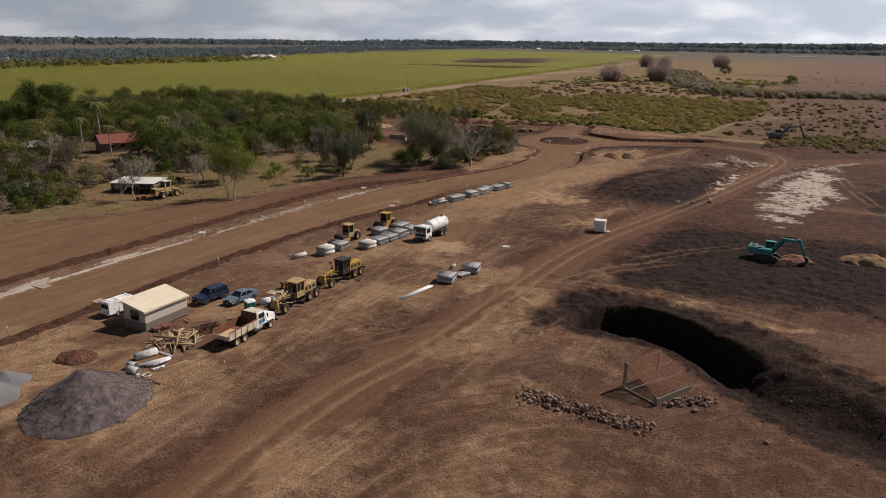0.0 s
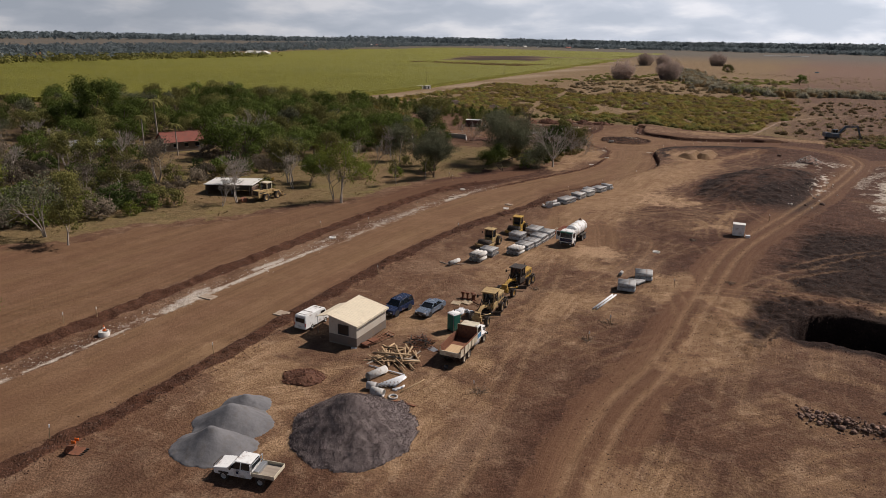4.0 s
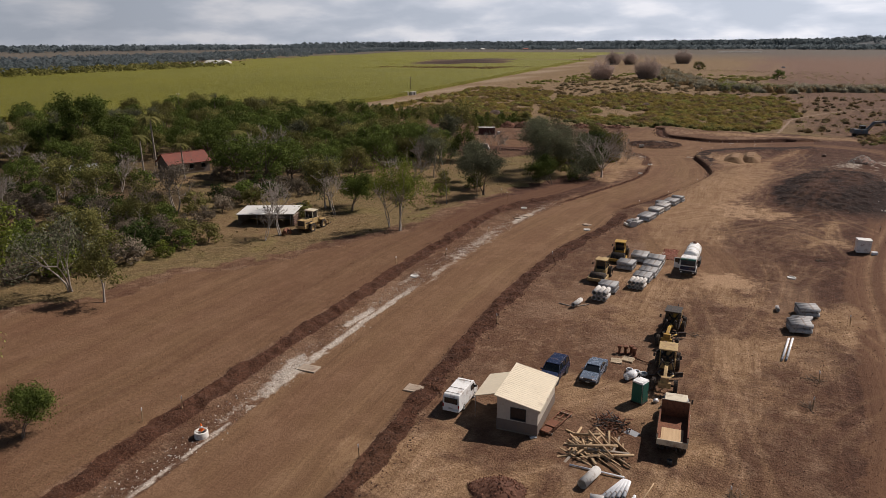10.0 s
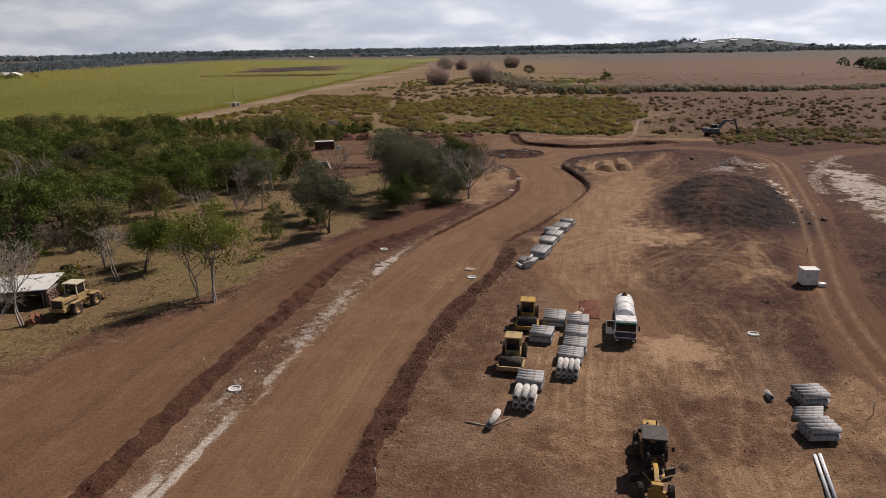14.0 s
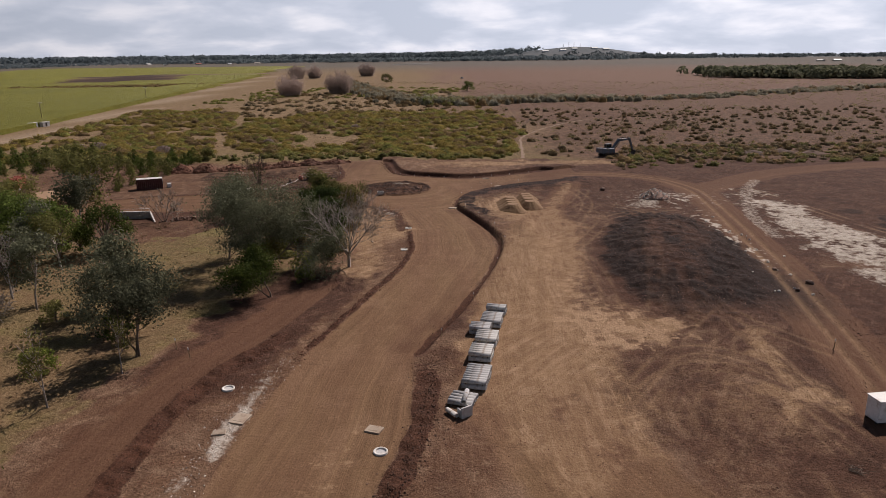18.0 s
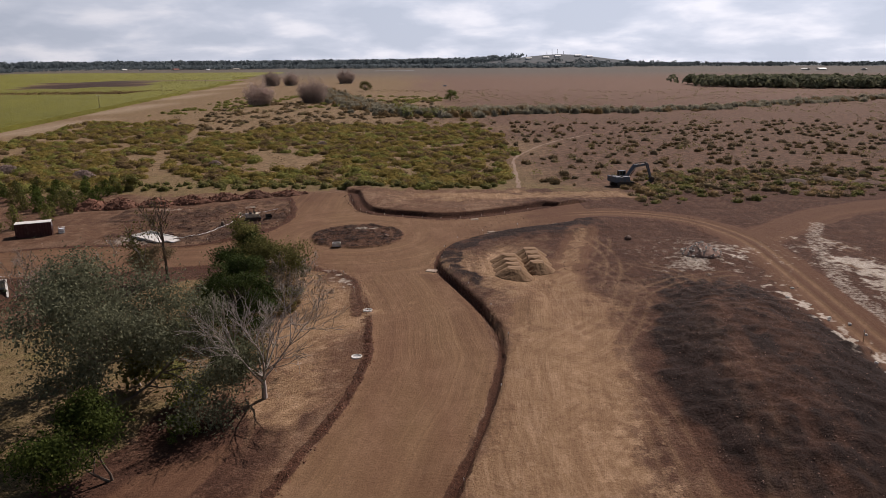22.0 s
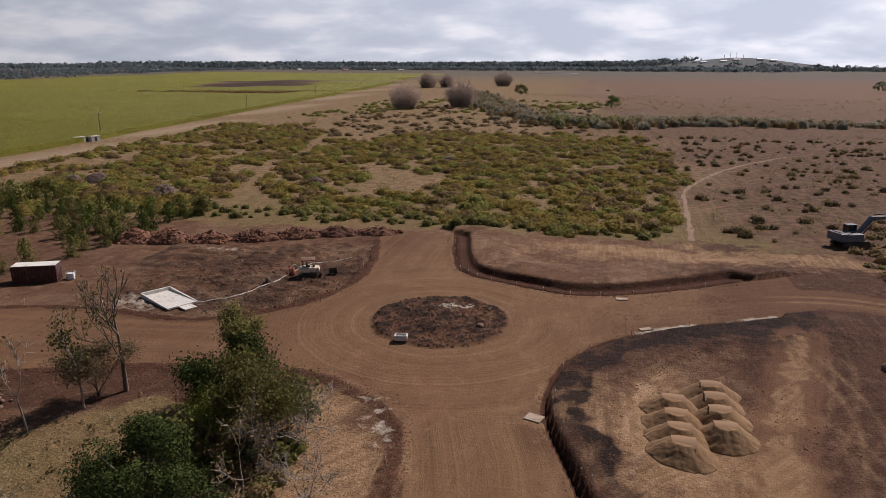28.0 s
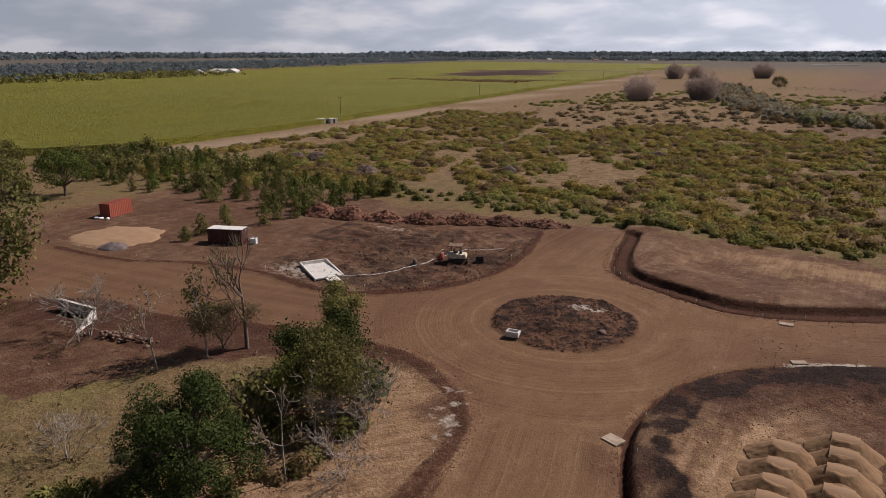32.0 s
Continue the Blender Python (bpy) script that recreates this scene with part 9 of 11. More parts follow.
boxes("fascia", PAINT_CREAM, shed, (HX + 0.25, -HY - 0.25, H_LOW - 0.16, HX + 0.29, HY + 0.25, H_LOW + 0.05), bevel=0)
win = boxes("window", GLASS, shed, (-0.55, -HY - 0.025, 1.32, 0.75, -HY + 0.01, 2.42), bevel=0)
boxes("window_frame", VINYL, win, (-0.62, -HY - 0.05, 1.25, -0.55, -HY, 2.49), (0.75, -HY - 0.05, 1.25, 0.82, -HY, 2.49), (-0.55, -HY - 0.05, 1.25, 0.75, -HY, 1.32), (-0.55, -HY - 0.05, 2.42, 0.75, -HY, 2.49), bevel=0.008)
for y_ in (-HY + 0.075, 0.0, HY - 0.075):
    boxes("floor_bearer", TIMBER_GREY, shed, (-HX, y_ - 0.075, 0.0, HX, y_ + 0.075, 0.16))
bm = B()
v = [bm.verts.new(p) for p in ((-HX - 2.6, -2.0, 2.15), (-HX - 0.02, -2.0, 2.95), (-HX - 0.02, 2.6, 2.95), (-HX - 2.6, 2.6, 2.15), (-HX - 2.6, -2.0, 2.21), (-HX - 0.02, -2.0, 3.01), (-HX - 0.02, 2.6, 3.01), (-HX - 2.6, 2.6, 2.21))]
for q in ((3, 2, 1, 0), (4, 5, 6, 7), (0, 1, 5, 4), (1, 2, 6, 5), (2, 3, 7, 6), (3, 0, 4, 7)):
    bm.faces.new([v[i] for i in q])
part("awning", bm, ROOF_CREAM, shed, "propped cream awning panel")
rods("awning_strut", GALV, shed, ((-HX - 2.5, -1.9, 0.0), (-HX - 2.5, -1.9, 2.18), 0.03), ((-HX - 2.5, 2.5, 0.0), (-HX - 2.5, 2.5, 2.18), 0.03))
# flat black sheet on the closed wall stands for a hatch's dark inside
boxes("open_hatch", BLACK, shed, (-HX - 0.025, -1.4, 1.3, -HX - 0.012, 2.2, 2.6), bevel=0, label="flat black sheet standing for a hatch's dark inside")

loo = thing("portable_toilet", "green and grey portable toilet cabin", "toilet", -63.5, 60.3, turn=-20)
boxes("cabin", GALV, loo, (-0.55, -0.55, 0.15, 0.55, 0.55, 2.15), bevel=0.04, label="grey moulded plastic walls")
boxes("door", PAINT_GREEN, loo, (0.552, -0.5, 0.18, 0.59, 0.5, 2.1), bevel=0.02, label="green door panel")
boxes("side_panel", PAINT_GREEN, loo, (-0.52, -0.59, 0.18, 0.52, -0.552, 2.1), bevel=0.02, label="green side panel")
boxes("skid_base", BLACK, loo, (-0.6, -0.6, 0.0, 0.6, 0.6, 0.15), bevel=0.03)
bm = B()
profile(bm, [(-0.6, 2.15), (0.6, 2.15), (0.5, 2.30), (-0.5, 2.30)], -0.6, 0.6, 0.03)
lr = part("roof", bm, PAINT_WHITE, loo)
for k in range(6):
    rods("roof_rib", PAINT_WHITE, lr, ((-0.5 + k * 0.2, -0.5, 2.305), (-0.5 + k * 0.2, 0.5, 2.305), 0.025), n=6)
rods("door_handle", BLACK, loo, ((0.60, 0.38, 1.05), (0.60, 0.38, 1.25), 0.02))
rods("vent_pipe", VINYL, loo, ((-0.4, 0.4, 2.2), (-0.4, 0.4, 2.5), 0.05))

cab2 = thing("portable_cabin", "small white portable cabin beside the haul track", "cabin", -40.1, 125.7, turn=8)
boxes("cabin_shell", PAINT_WHITE, cab2, (-1.0, -0.8, 0.14, 1.0, 0.8, 2.15), bevel=0.04)
boxes("roof", ROOF_WHITE, cab2, (-1.08, -0.88, 2.15, 1.08, 0.88, 2.25), bevel=0.03)
boxes("skid", BLACK, cab2, (-1.05, -0.7, 0, 1.05, -0.5, 0.14), (-1.05, 0.5, 0, 1.05, 0.7, 0.14))
boxes("door", CLAD, cab2, (1.002, -0.4, 0.2, 1.03, 0.4, 2.0), bevel=0.01)
for k in range(5):
    boxes("wall_rib", PAINT_WHITE, cab2, (-0.9 + k * 0.42, -0.82, 0.2, -0.8 + k * 0.42, -0.80, 2.1), bevel=0.005)
box2 = thing("plastic_box", "white plastic box beside the portable cabin", "box", -38.4, 125.3, turn=20)
boxes("box_body", PVC, box2, (-0.4, -0.3, 0, 0.4, 0.3, 0.5), bevel=0.04)

# ---- concrete pipes ----
PIPES = {}


def pipe_mesh(od, length, wall):
    key = (od, length, wall)
    if key not in PIPES:
        bm = B()
        r, i = od / 2, od / 2 - wall
        lathe(bm, [(0, i), (0, r * 1.0), (length - 0.12, r), (length - 0.12, r), (length, r * 0.93), (length, i), (0, i)], "x", 16)
        me = bpy.data.meshes.new("pipe")
        bm.to_mesh(me)
        bm.free()
        PIPES[key] = me
    return PIPES[key]


def pipe(x, y, z, turn, od, length, mat, label, group, tilt=0.0):
    ob = new("concrete_pipe", pipe_mesh(od, length, od * 0.11))
    if not ob.data.materials:
        ob.data.materials.append(mat)
    ob.matrix_basis = pose(x, y, z, 0, tilt, turn)
    return tagged(ob, label, "pipe", group)


def pack(cx_, cy_, turn, rows, layers, od, length, mat, label, group, missing=0):
    """Pipes laid side by side in layers on timber bearers; turn is the way the pipes run."""
    rr = random.Random(int(cx_ * 100 + cy_ * 7))
    a = radians(turn)
    ux, uy, vx, vy = math.cos(a), math.sin(a), -math.sin(a), math.cos(a)
    g0 = max(ground_z(cx_ + s * ux + q * vx, cy_ + s * uy + q * vy) for s in (-1, 0, 1) for q in (-rows * od / 2, 0, rows * od / 2)) - 0.01
    for s in (-0.35, 0.35):
        for L_ in range(layers):
            z = g0 + L_ * (od + 0.07)
            b = thing("timber_bearer", "grey timber bearer under the pipe stack", "timber", cx_ + ux * s * length, cy_ + uy * s * length, z, turn + 90, "pipe stack bearers")
            boxes("bearer_wood", TIMBER_GREY, b, (-rows * od / 2, -0.05, 0.0, rows * od / 2, 0.05, 0.07), bevel=0.005)
    for L_ in range(layers):
        for k in range(rows):
            if L_ == layers - 1 and k >= rows - missing:
                continue
            o = (k - (rows - 1) / 2) * od
            d = -length / 2 + rr.uniform(-0.04, 0.04)
            pipe(cx_ + vx * o + ux * d, cy_ + vy * o + uy * d, g0 + 0.07 + od / 2 + L_ * (od + 0.07), turn + rr.uniform(-0.4, 0.4), od, length, mat, label, group)


PALE = "pale new concrete drainage pipe in a stack"
GREY = "grey concrete drainage pipe in a stack"
pack(-73.45, 86.5, 88, 3, 2, 0.66, 2.44, CONCRETE_PALE, PALE, "pipes stacked in the yard")
pack(-73.3, 90.1, -1, 4, 2, 0.56, 2.44, CONCRETE, GREY, "pipes stacked in the yard")
pack(-69.95, 93.2, 87, 4, 2, 0.54, 2.44, CONCRETE_PALE, PALE, "pipes stacked in the yard")
pack(-69.8, 96.5, -4, 5, 2, 0.46, 2.44, CONCRETE, GREY, "pipes stacked in the yard")
pack(-69.45, 99.1, -2, 5, 2, 0.46, 2.44, CONCRETE, GREY, "pipes stacked in the yard")
pack(-69.4, 102.3, -2, 5, 2, 0.58, 2.44, CONCRETE, GREY, "pipes stacked in the yard", 1)
pack(-69.4, 105.5, 0, 4, 2, 0.58, 2.44, CONCRETE, GREY, "pipes stacked in the yard")
pack(-72.0, 106.3, -2, 5, 2, 0.58, 2.44, CONCRETE, GREY, "pipes stacked in the yard")
pack(-73.1, 101.2, -3, 4, 2, 0.58, 2.44, CONCRETE, GREY, "pipes stacked in the yard")
pipe(-75.95, 81.6, ground_z(-75.7, 82.5) + 0.42, 80, 0.62, 2.44, CONCRETE_PALE, "single pale concrete pipe lying on dry grass", "pipes stacked in the yard")
for k, (u, v) in enumerate(((-77.2, 82.3), (-75.0, 83.0))):
    b = thing("timber_bearer", "grey timber length under the single pipe", "timber", u, v, turn=-12 + k * 60, group="pipe stack bearers")
    boxes("bearer_wood", TIMBER_GREY, b, (-0.9, -0.06, 0.0, 0.9, 0.06, 0.12), bevel=0.005)
ROW = "pipes stacked beside the road"
pack(-77.3, 129.4, -18, 4, 1, 0.56, 2.44, CONCRETE_PALE, "weathered concrete pipe lying in a row", ROW)
pack(-75.8, 133.6, -12, 8, 2, 0.50, 2.44, CONCRETE, GREY, ROW)
pack(-75.1, 139.3, -12, 5, 2, 0.54, 2.44, CONCRETE, GREY, ROW)
pack(-74.3, 143.2, -11, 5, 2, 0.54, 2.44, CONCRETE, GREY, ROW)
pack(-74.9, 146.2, -11, 4, 2, 0.48, 2.44, CONCRETE, GREY, ROW)
pack(-73.4, 149.0, -12, 6, 2, 0.50, 2.44, CONCRETE, GREY, ROW)
pack(-72.6, 152.5, -12, 3, 2, 0.58, 2.44, CONCRETE, GREY, ROW, 1)
zr = ground_z(-77, 128.5)
pipe(-77.3, 127.6, zr + 0.95, 80, 0.46, 2.44, CONCRETE_PALE, "pale pipe lying across the row", ROW)
pipe(-78.8, 127.4, zr + 0.36, -52, 0.44, 1.5, CONCRETE_PALE, "short pipe piece lying loose", ROW)
hw = thing("headwall_block", "precast grey concrete headwall standing on end", "concrete block", -77.0, 126.6, turn=35)
boxes("headwall_panel", CONCRETE, hw, (-0.6, -0.08, 0.0, 0.6, 0.08, 1.05), bevel=0.02)
boxes("headwall_wing", CONCRETE, hw, (-0.6, 0.08, 0.0, -0.46, 0.7, 0.8), bevel=0.02)
boxes("headwall_wing", CONCRETE, hw, (0.46, 0.08, 0.0, 0.6, 0.7, 0.8), bevel=0.02)
pack(-49.6, 85.6, 14, 4, 2, 0.56, 2.44, CONCRETE, GREY, "pipes stacked by the track")
pack(-48.7, 91.6, 16, 4, 2, 0.56, 2.44, CONCRETE, GREY, "pipes stacked by the track")
for k in range(4):
    pipe(-50.9 + k * 0.16, 88.0 + k * 0.46, ground_z(-50, 89) + 0.25, 12 + k, 0.42, 2.44, CONCRETE, "grey concrete pipe lying between the stacks", "pipes stacked by the track")
pipe(-52.0, 91.0, ground_z(-52, 91.0) + 0.3, 95, 0.5, 1.2, CONCRETE, "short grey concrete pipe standing off the stack", "pipes stacked by the track")


def tube(x, y, z, turn, length, r, mat, label, group, name="plastic_pipe", tilt=0.0):
    ob = new(name, pipe_mesh(2 * r, length, r * 0.12).copy())
    ob.data.materials.clear()
    ob.data.materials.append(mat)
    ob.matrix_basis = pose(x, y, z, 0, tilt, turn)
    return tagged(ob, label, "pipe", group)


for k in range(2):
    tube(-51.3 + k * 0.42, 75.9 + k * 0.2, ground_z(-51, 78) + 0.16, 84.5, 6.6, 0.12, PVC, "long white plastic pipe lying on the ground", "white plastic pipes")
# odd pipes by the timber heap
tube(-64.9, 44.6, ground_z(-64, 46) + 0.42, 76, 2.44, 0.40, CONCRETE_PALE, "large pale concrete pipe by the timber heap", "odd pipes", "concrete_pipe")
tube(-63.9, 43.1, ground_z(-63, 43) + 0.42, 12, 1.0, 0.40, CONCRETE, "short grey concrete pipe piece", "odd pipes", "concrete_pipe")
tube(-62.9, 42.4, ground_z(-62.5, 42.6) + 0.40, 8, 1.35, 0.40, CONCRETE_PALE, "short pale concrete pipe piece", "odd pipes", "concrete_pipe")
for k in range(5):
    tube(-63.3 + k * 0.40, 43.9 + 0.15 * k, ground_z(-62.5, 45.5) + 0.16 + 0.04 * k, 70 + 5 * k, 3.2 - 0.25 * k, 0.15, PVC, "white plastic pipe in a loose heap", "odd pipes")
tube(-66.6, 47.2, ground_z(-65, 47) + 0.12, 2, 4.4, 0.07, PVC, "thin white plastic pipe lying across", "odd pipes")
tube(-60.6, 44.0, ground_z(-60.6, 46) + 0.1, 80, 3.6, 0.05, TIMBER, "thin pole lying beside the pipes", "odd pipes", "pole")
for k in range(4):
    tube(-61.6 + 0.2 * k, 44.1 + 0.25 * k, ground_z(-61, 44.5) + 0.12, 20 + 24 * k, 0.5, 0.11, PVC, "short white pipe fitting on the ground", "odd pipes", "pipe_fitting")
ringm = thing("concrete_ring", "grey concrete ring lying flat", "ring", -60.7, 42.9)
bm = B()
lathe(bm, [(0.0, 0.34), (0.0, 0.48), (0.14, 0.48), (0.14, 0.34), (0.0, 0.34)], "z", 20)
part("ring_body", bm, CONCRETE, ringm)

# heap of old timber
rt_ = random.Random(3)
for k in range(46):
    L_ = rt_.uniform(1.6, 4.6)
    w = rt_.uniform(0.05, 0.12)
    a = rt_.choice((-35, -28, -50, 5, 25, 80, -70)) + rt_.uniform(-14, 14)
    x_, y_ = -65.2 + rt_.gauss(0, 1.25), 50.4 + rt_.gauss(0, 0.95)
    h = max(0.04, 0.85 * math.exp(-((x_ + 65.2) ** 2 + (y_ - 50.4) ** 2) / 3.2) * rt_.uniform(0.1, 1.0))
    t = thing("timber_plank", "weathered timber length in a loose heap", "timber", x_, y_, ground_z(x_, y_) + h, a, "timber heap", tilt=rt_.uniform(-7, 7))
    if rt_.random() < 0.4:
        bm = B()
        rod(bm, (-L_ / 2, 0, w), (L_ / 2, 0, w), w, 8)
        part("pole", bm, TIMBER, t)
    else:
        boxes("plank", TIMBER if rt_.random() < 0.75 else TIMBER_GREY, t, (-L_ / 2, -w, 0, L_ / 2, w, w * 0.9), bevel=0.008)
bm = B()
for k in range(90):
    a, r_ = rt_.uniform(0, 6.28), 1.7 * math.sqrt(rt_.random())
    p = Vector((r_ * math.cos(a), r_ * math.sin(a), 0.05 + 0.7 * rt_.random() * max(0, 1 - r_ / 1.8)))
    b = rt_.uniform(0, 6.28)
    q = p + Vector((math.cos(b) * rt_.uniform(0.5, 1.3), math.sin(b) * rt_.uniform(0.5, 1.3), rt_.uniform(-0.25, 0.3)))
    q.z = max(q.z, 0.03)
    rod(bm, p, q, rt_.uniform(0.015, 0.035), 5)
tangle = thing("scrap_steel_heap", "tangled dark rusty steel bars in a heap", "scrap", -64.9, 54.9)
part("bar_tangle", bm, RUST, tangle)["kind"] = "stuff"
bm = B()
for k in range(40):
    a, r_ = rt_.uniform(0, 6.28), 1.5 * math.sqrt(rt_.random())
    p = Vector((r_ * math.cos(a), r_ * math.sin(a), 0.3 * rt_.random()))
    rod(bm, p, p + Vector((rt_.uniform(-1, 1), rt_.uniform(-1, 1), rt_.uniform(0, 0.5))), 0.05, 5)
part("hose_tangle", bm, BLACK, tangle)["kind"] = "stuff"
sheet = thing("sheet_metal", "pale bent metal sheet lying by the scrap", "sheet", -63.0, 54.4, turn=-25, roll=8)
boxes("sheet_panel", GALV, sheet, (-0.6, -0.4, 0.03, 0.6, 0.4, 0.06), bevel=0.005)
# racks and trailer frame along the shed
rack = thing("steel_frame_rack", "rusty steel frames stacked along the shed wall", "steel frame", -69.5, 53.0, turn=80)
for k in range(3):
    rods("frame_rail", RUST, rack, ((-2.4, -0.5 + k * 0.5, 0.25), (2.4, -0.5 + k * 0.5, 0.25), 0.05))
for k in range(9):
    rods("frame_rung", RUST, rack, ((-2.3 + k * 0.57, -0.55, 0.30), (-2.3 + k * 0.57, 0.55, 0.30), 0.03))
boxes("frame_plate", RUST, rack, (-1.2, -0.45, 0.34, -0.1, 0.5, 0.42), (-2.3, -0.4, 0.34, -1.4, 0.35, 0.40), bevel=0.01)
boxes("frame_foot", TIMBER_GREY, rack, (-2.0, -0.6, 0, -1.85, 0.6, 0.2), (1.85, -0.6, 0, 2.0, 0.6, 0.2), bevel=0.01)
for x_, y_, a, mat, L_ in ((-59.9, 41.2, -4, PAINT_RED, 2.6), (-59.0, 41.0, -25, PAINT_RED, 1.8), (-58.5, 40.8, -38, PAINT_CREAM, 1.5), (-59.1, 42.4, 4, RUST, 2.4), (-70.6, 49.9, 40, PAINT_WHITE, 0.6)):
    t = thing("painted_board", "peeling painted board lying on the dirt", "timber", x_, y_, ground_z(x_, y_) + 0.03, a, "loose boards")
    boxes("board", mat, t, (-L_ / 2, -0.13, 0.0, L_ / 2, 0.13, 0.08), bevel=0.01)
for x_, y_, a in ((-67.35, 68.0, 10), (-66.3, 68.9, -6)):
    pal = thing("timber_pallet", "weathered wooden pallet lying on the dirt", "pallet", x_, y_, turn=a, group="pallets")
    for k in range(7):
        boxes("slat", SKID, pal, (-0.6, -0.55 + k * 0.17, 0.11, 0.6, -0.44 + k * 0.17, 0.135), bevel=0)
    for k in range(3):
        boxes("stringer", SKID, pal, (-0.6 + k * 0.56, -0.56, 0.0, -0.52 + k * 0.56, 0.58, 0.11), bevel=0)
for k, (x_, y_) in enumerate(((-67.5, 70.2), (-66.9, 70.35), (-66.3, 70.7), (-65.9, 70.2))):
    bl = thing("grader_tine", "rusty ripper shank standing on its foot", "steel part", x_, y_, turn=20 * k, group="ripper shanks")
    boxes("shank", RUST, bl, (-0.12, -0.16, 0.0, 0.12, 0.16, 0.9), bevel=0.03)
    boxes("shank_head", RUST, bl, (-0.22, -0.20, 0.70, 0.22, 0.20, 0.95), bevel=0.03)
    boxes("shank_foot", RUST, bl, (-0.3, -0.22, 0.0, 0.3, 0.22, 0.10), bevel=0.02)
bars = thing("rail_lengths", "rusty rails and straps lying by the pallets", "steel part", -64.9, 69.3, turn=-20)
rods("rail", RUST, bars, ((-1.2, 0, 0.06), (1.2, 0.1, 0.06), 0.04), ((-1.0, 0.3, 0.06), (1.0, -0.2, 0.10), 0.03), ((-0.6, -0.4, 0.06), (0.9, -0.5, 0.06), 0.03))
tube(-65.5, 64.0, ground_z(-65, 64.5) + 0.42, 62, 1.3, 0.40, PVC, "large white ribbed pipe behind the toilet cabin", "odd pipes", "plastic_drainpipe")
for k in range(3):
    cl = thing("hose_coil", "coil of white hose on the ground", "hose", -65.6 + k * 0.75, 66.2 - 0.1 * k, group="hose coils")
    bm = B()
    for j in range(4):
        lathe(bm, [(0.04 + j * 0.07, 0.28), (0.075 + j * 0.07, 0.33), (0.04 + j * 0.07, 0.38), (0.0 + j * 0.07, 0.33), (0.04 + j * 0.07, 0.28)], "z", 16)
    part("hose", bm, PVC, cl)
bk2 = thing("paint_bucket", "dark bucket standing alone behind the tip truck", "bucket", -59.3, 50.9)
bm = B()
lathe(bm, [(0.0, 0.02), (0.0, 0.17), (0.38, 0.22), (0.38, 0.19), (0.03, 0.15)], "z", 14)
part("bucket_body", bm, VINYL, bk2)
pot = thing("white_pail", "white pail on its side by the grader wheel", "bucket", -62.2, 60.6, ground_z(-62.2, 60.6) + 0.2, 40, roll=0)
bm = B()
lathe(bm, [(0.0, 0.02), (0.0, 0.18), (0.4, 0.2), (0.4, 0.17), (0.03, 0.15)], "x", 14)
part("pail_body", bm, PVC, pot)
dig = thing("digger_bucket", "orange-brown excavator bucket lying on the dirt", "bucket", -78.1, 21.6, turn=200)
bm = B()
profile(bm, [(-0.55, 0.0), (0.55, 0.0), (0.75, 0.35), (0.45, 0.85), (-0.2, 0.95), (-0.1, 0.80), (0.35, 0.70), (0.55, 0.35), (0.4, 0.12), (-0.5, 0.10)], -0.6, 0.6, 0.02)
part("bucket_shell", bm, RUST, dig)
for k in range(5):
    boxes("bucket_tooth", BLACK, dig, (-0.8, -0.5 + k * 0.24, 0.0, -0.5, -0.42 + k * 0.24, 0.09), bevel=0.01)
boxes("bucket_ear", LAMP_ORANGE, dig, (-0.15, -0.25, 0.85, 0.25, -0.18, 1.15), (-0.15, 0.18, 0.85, 0.25, 0.25, 1.15), bevel=0.02, label="orange bucket ear plates")
mesh_t = thing("reinforcing_mesh_stack", "stack of rust-red reinforcing mesh sheets on the ground", "steel mesh", -68.2, 111.3, turn=3)
boxes("mesh_base", RUST, mesh_t, (-1.15, -3.0, 0.0, 1.15, 3.0, 0.06), bevel=0)
for k in range(12):
    rods("mesh_bar", PAINT_RED, mesh_t, ((-1.1 + k * 0.2, -3.05, 0.08), (-1.1 + k * 0.2, 3.05, 0.08), 0.018), n=5)
for k in range(16):
    rods("mesh_cross_bar", PAINT_RED, mesh_t, ((-1.15, -2.9 + k * 0.385, 0.11), (1.15, -2.9 + k * 0.385, 0.11), 0.014), n=5)
trl = thing("cream_hand_cart", "small cream steel cart by the mesh stack", "cart", -69.5, 108.6, turn=60)
boxes("cart_tray", PAINT_CREAM, trl, (-0.6, -0.35, 0.35, 0.6, 0.35, 0.55), bevel=0.03)
for s in (-1, 1):
    wheel(trl, -0.3, s * 0.42, 0.26, 0.12, PAINT_CREAM)
rods("cart_shaft", PAINT_CREAM, trl, ((0.5, -0.2, 0.45), (1.2, -0.15, 0.8), 0.03), ((0.5, 0.2, 0.45), (1.2, 0.15, 0.8), 0.03), ((1.2, -0.2, 0.8), (1.2, 0.2, 0.8), 0.03), ((-0.5, 0.0, 0.4), (-0.5, 0.0, 0.0), 0.03))


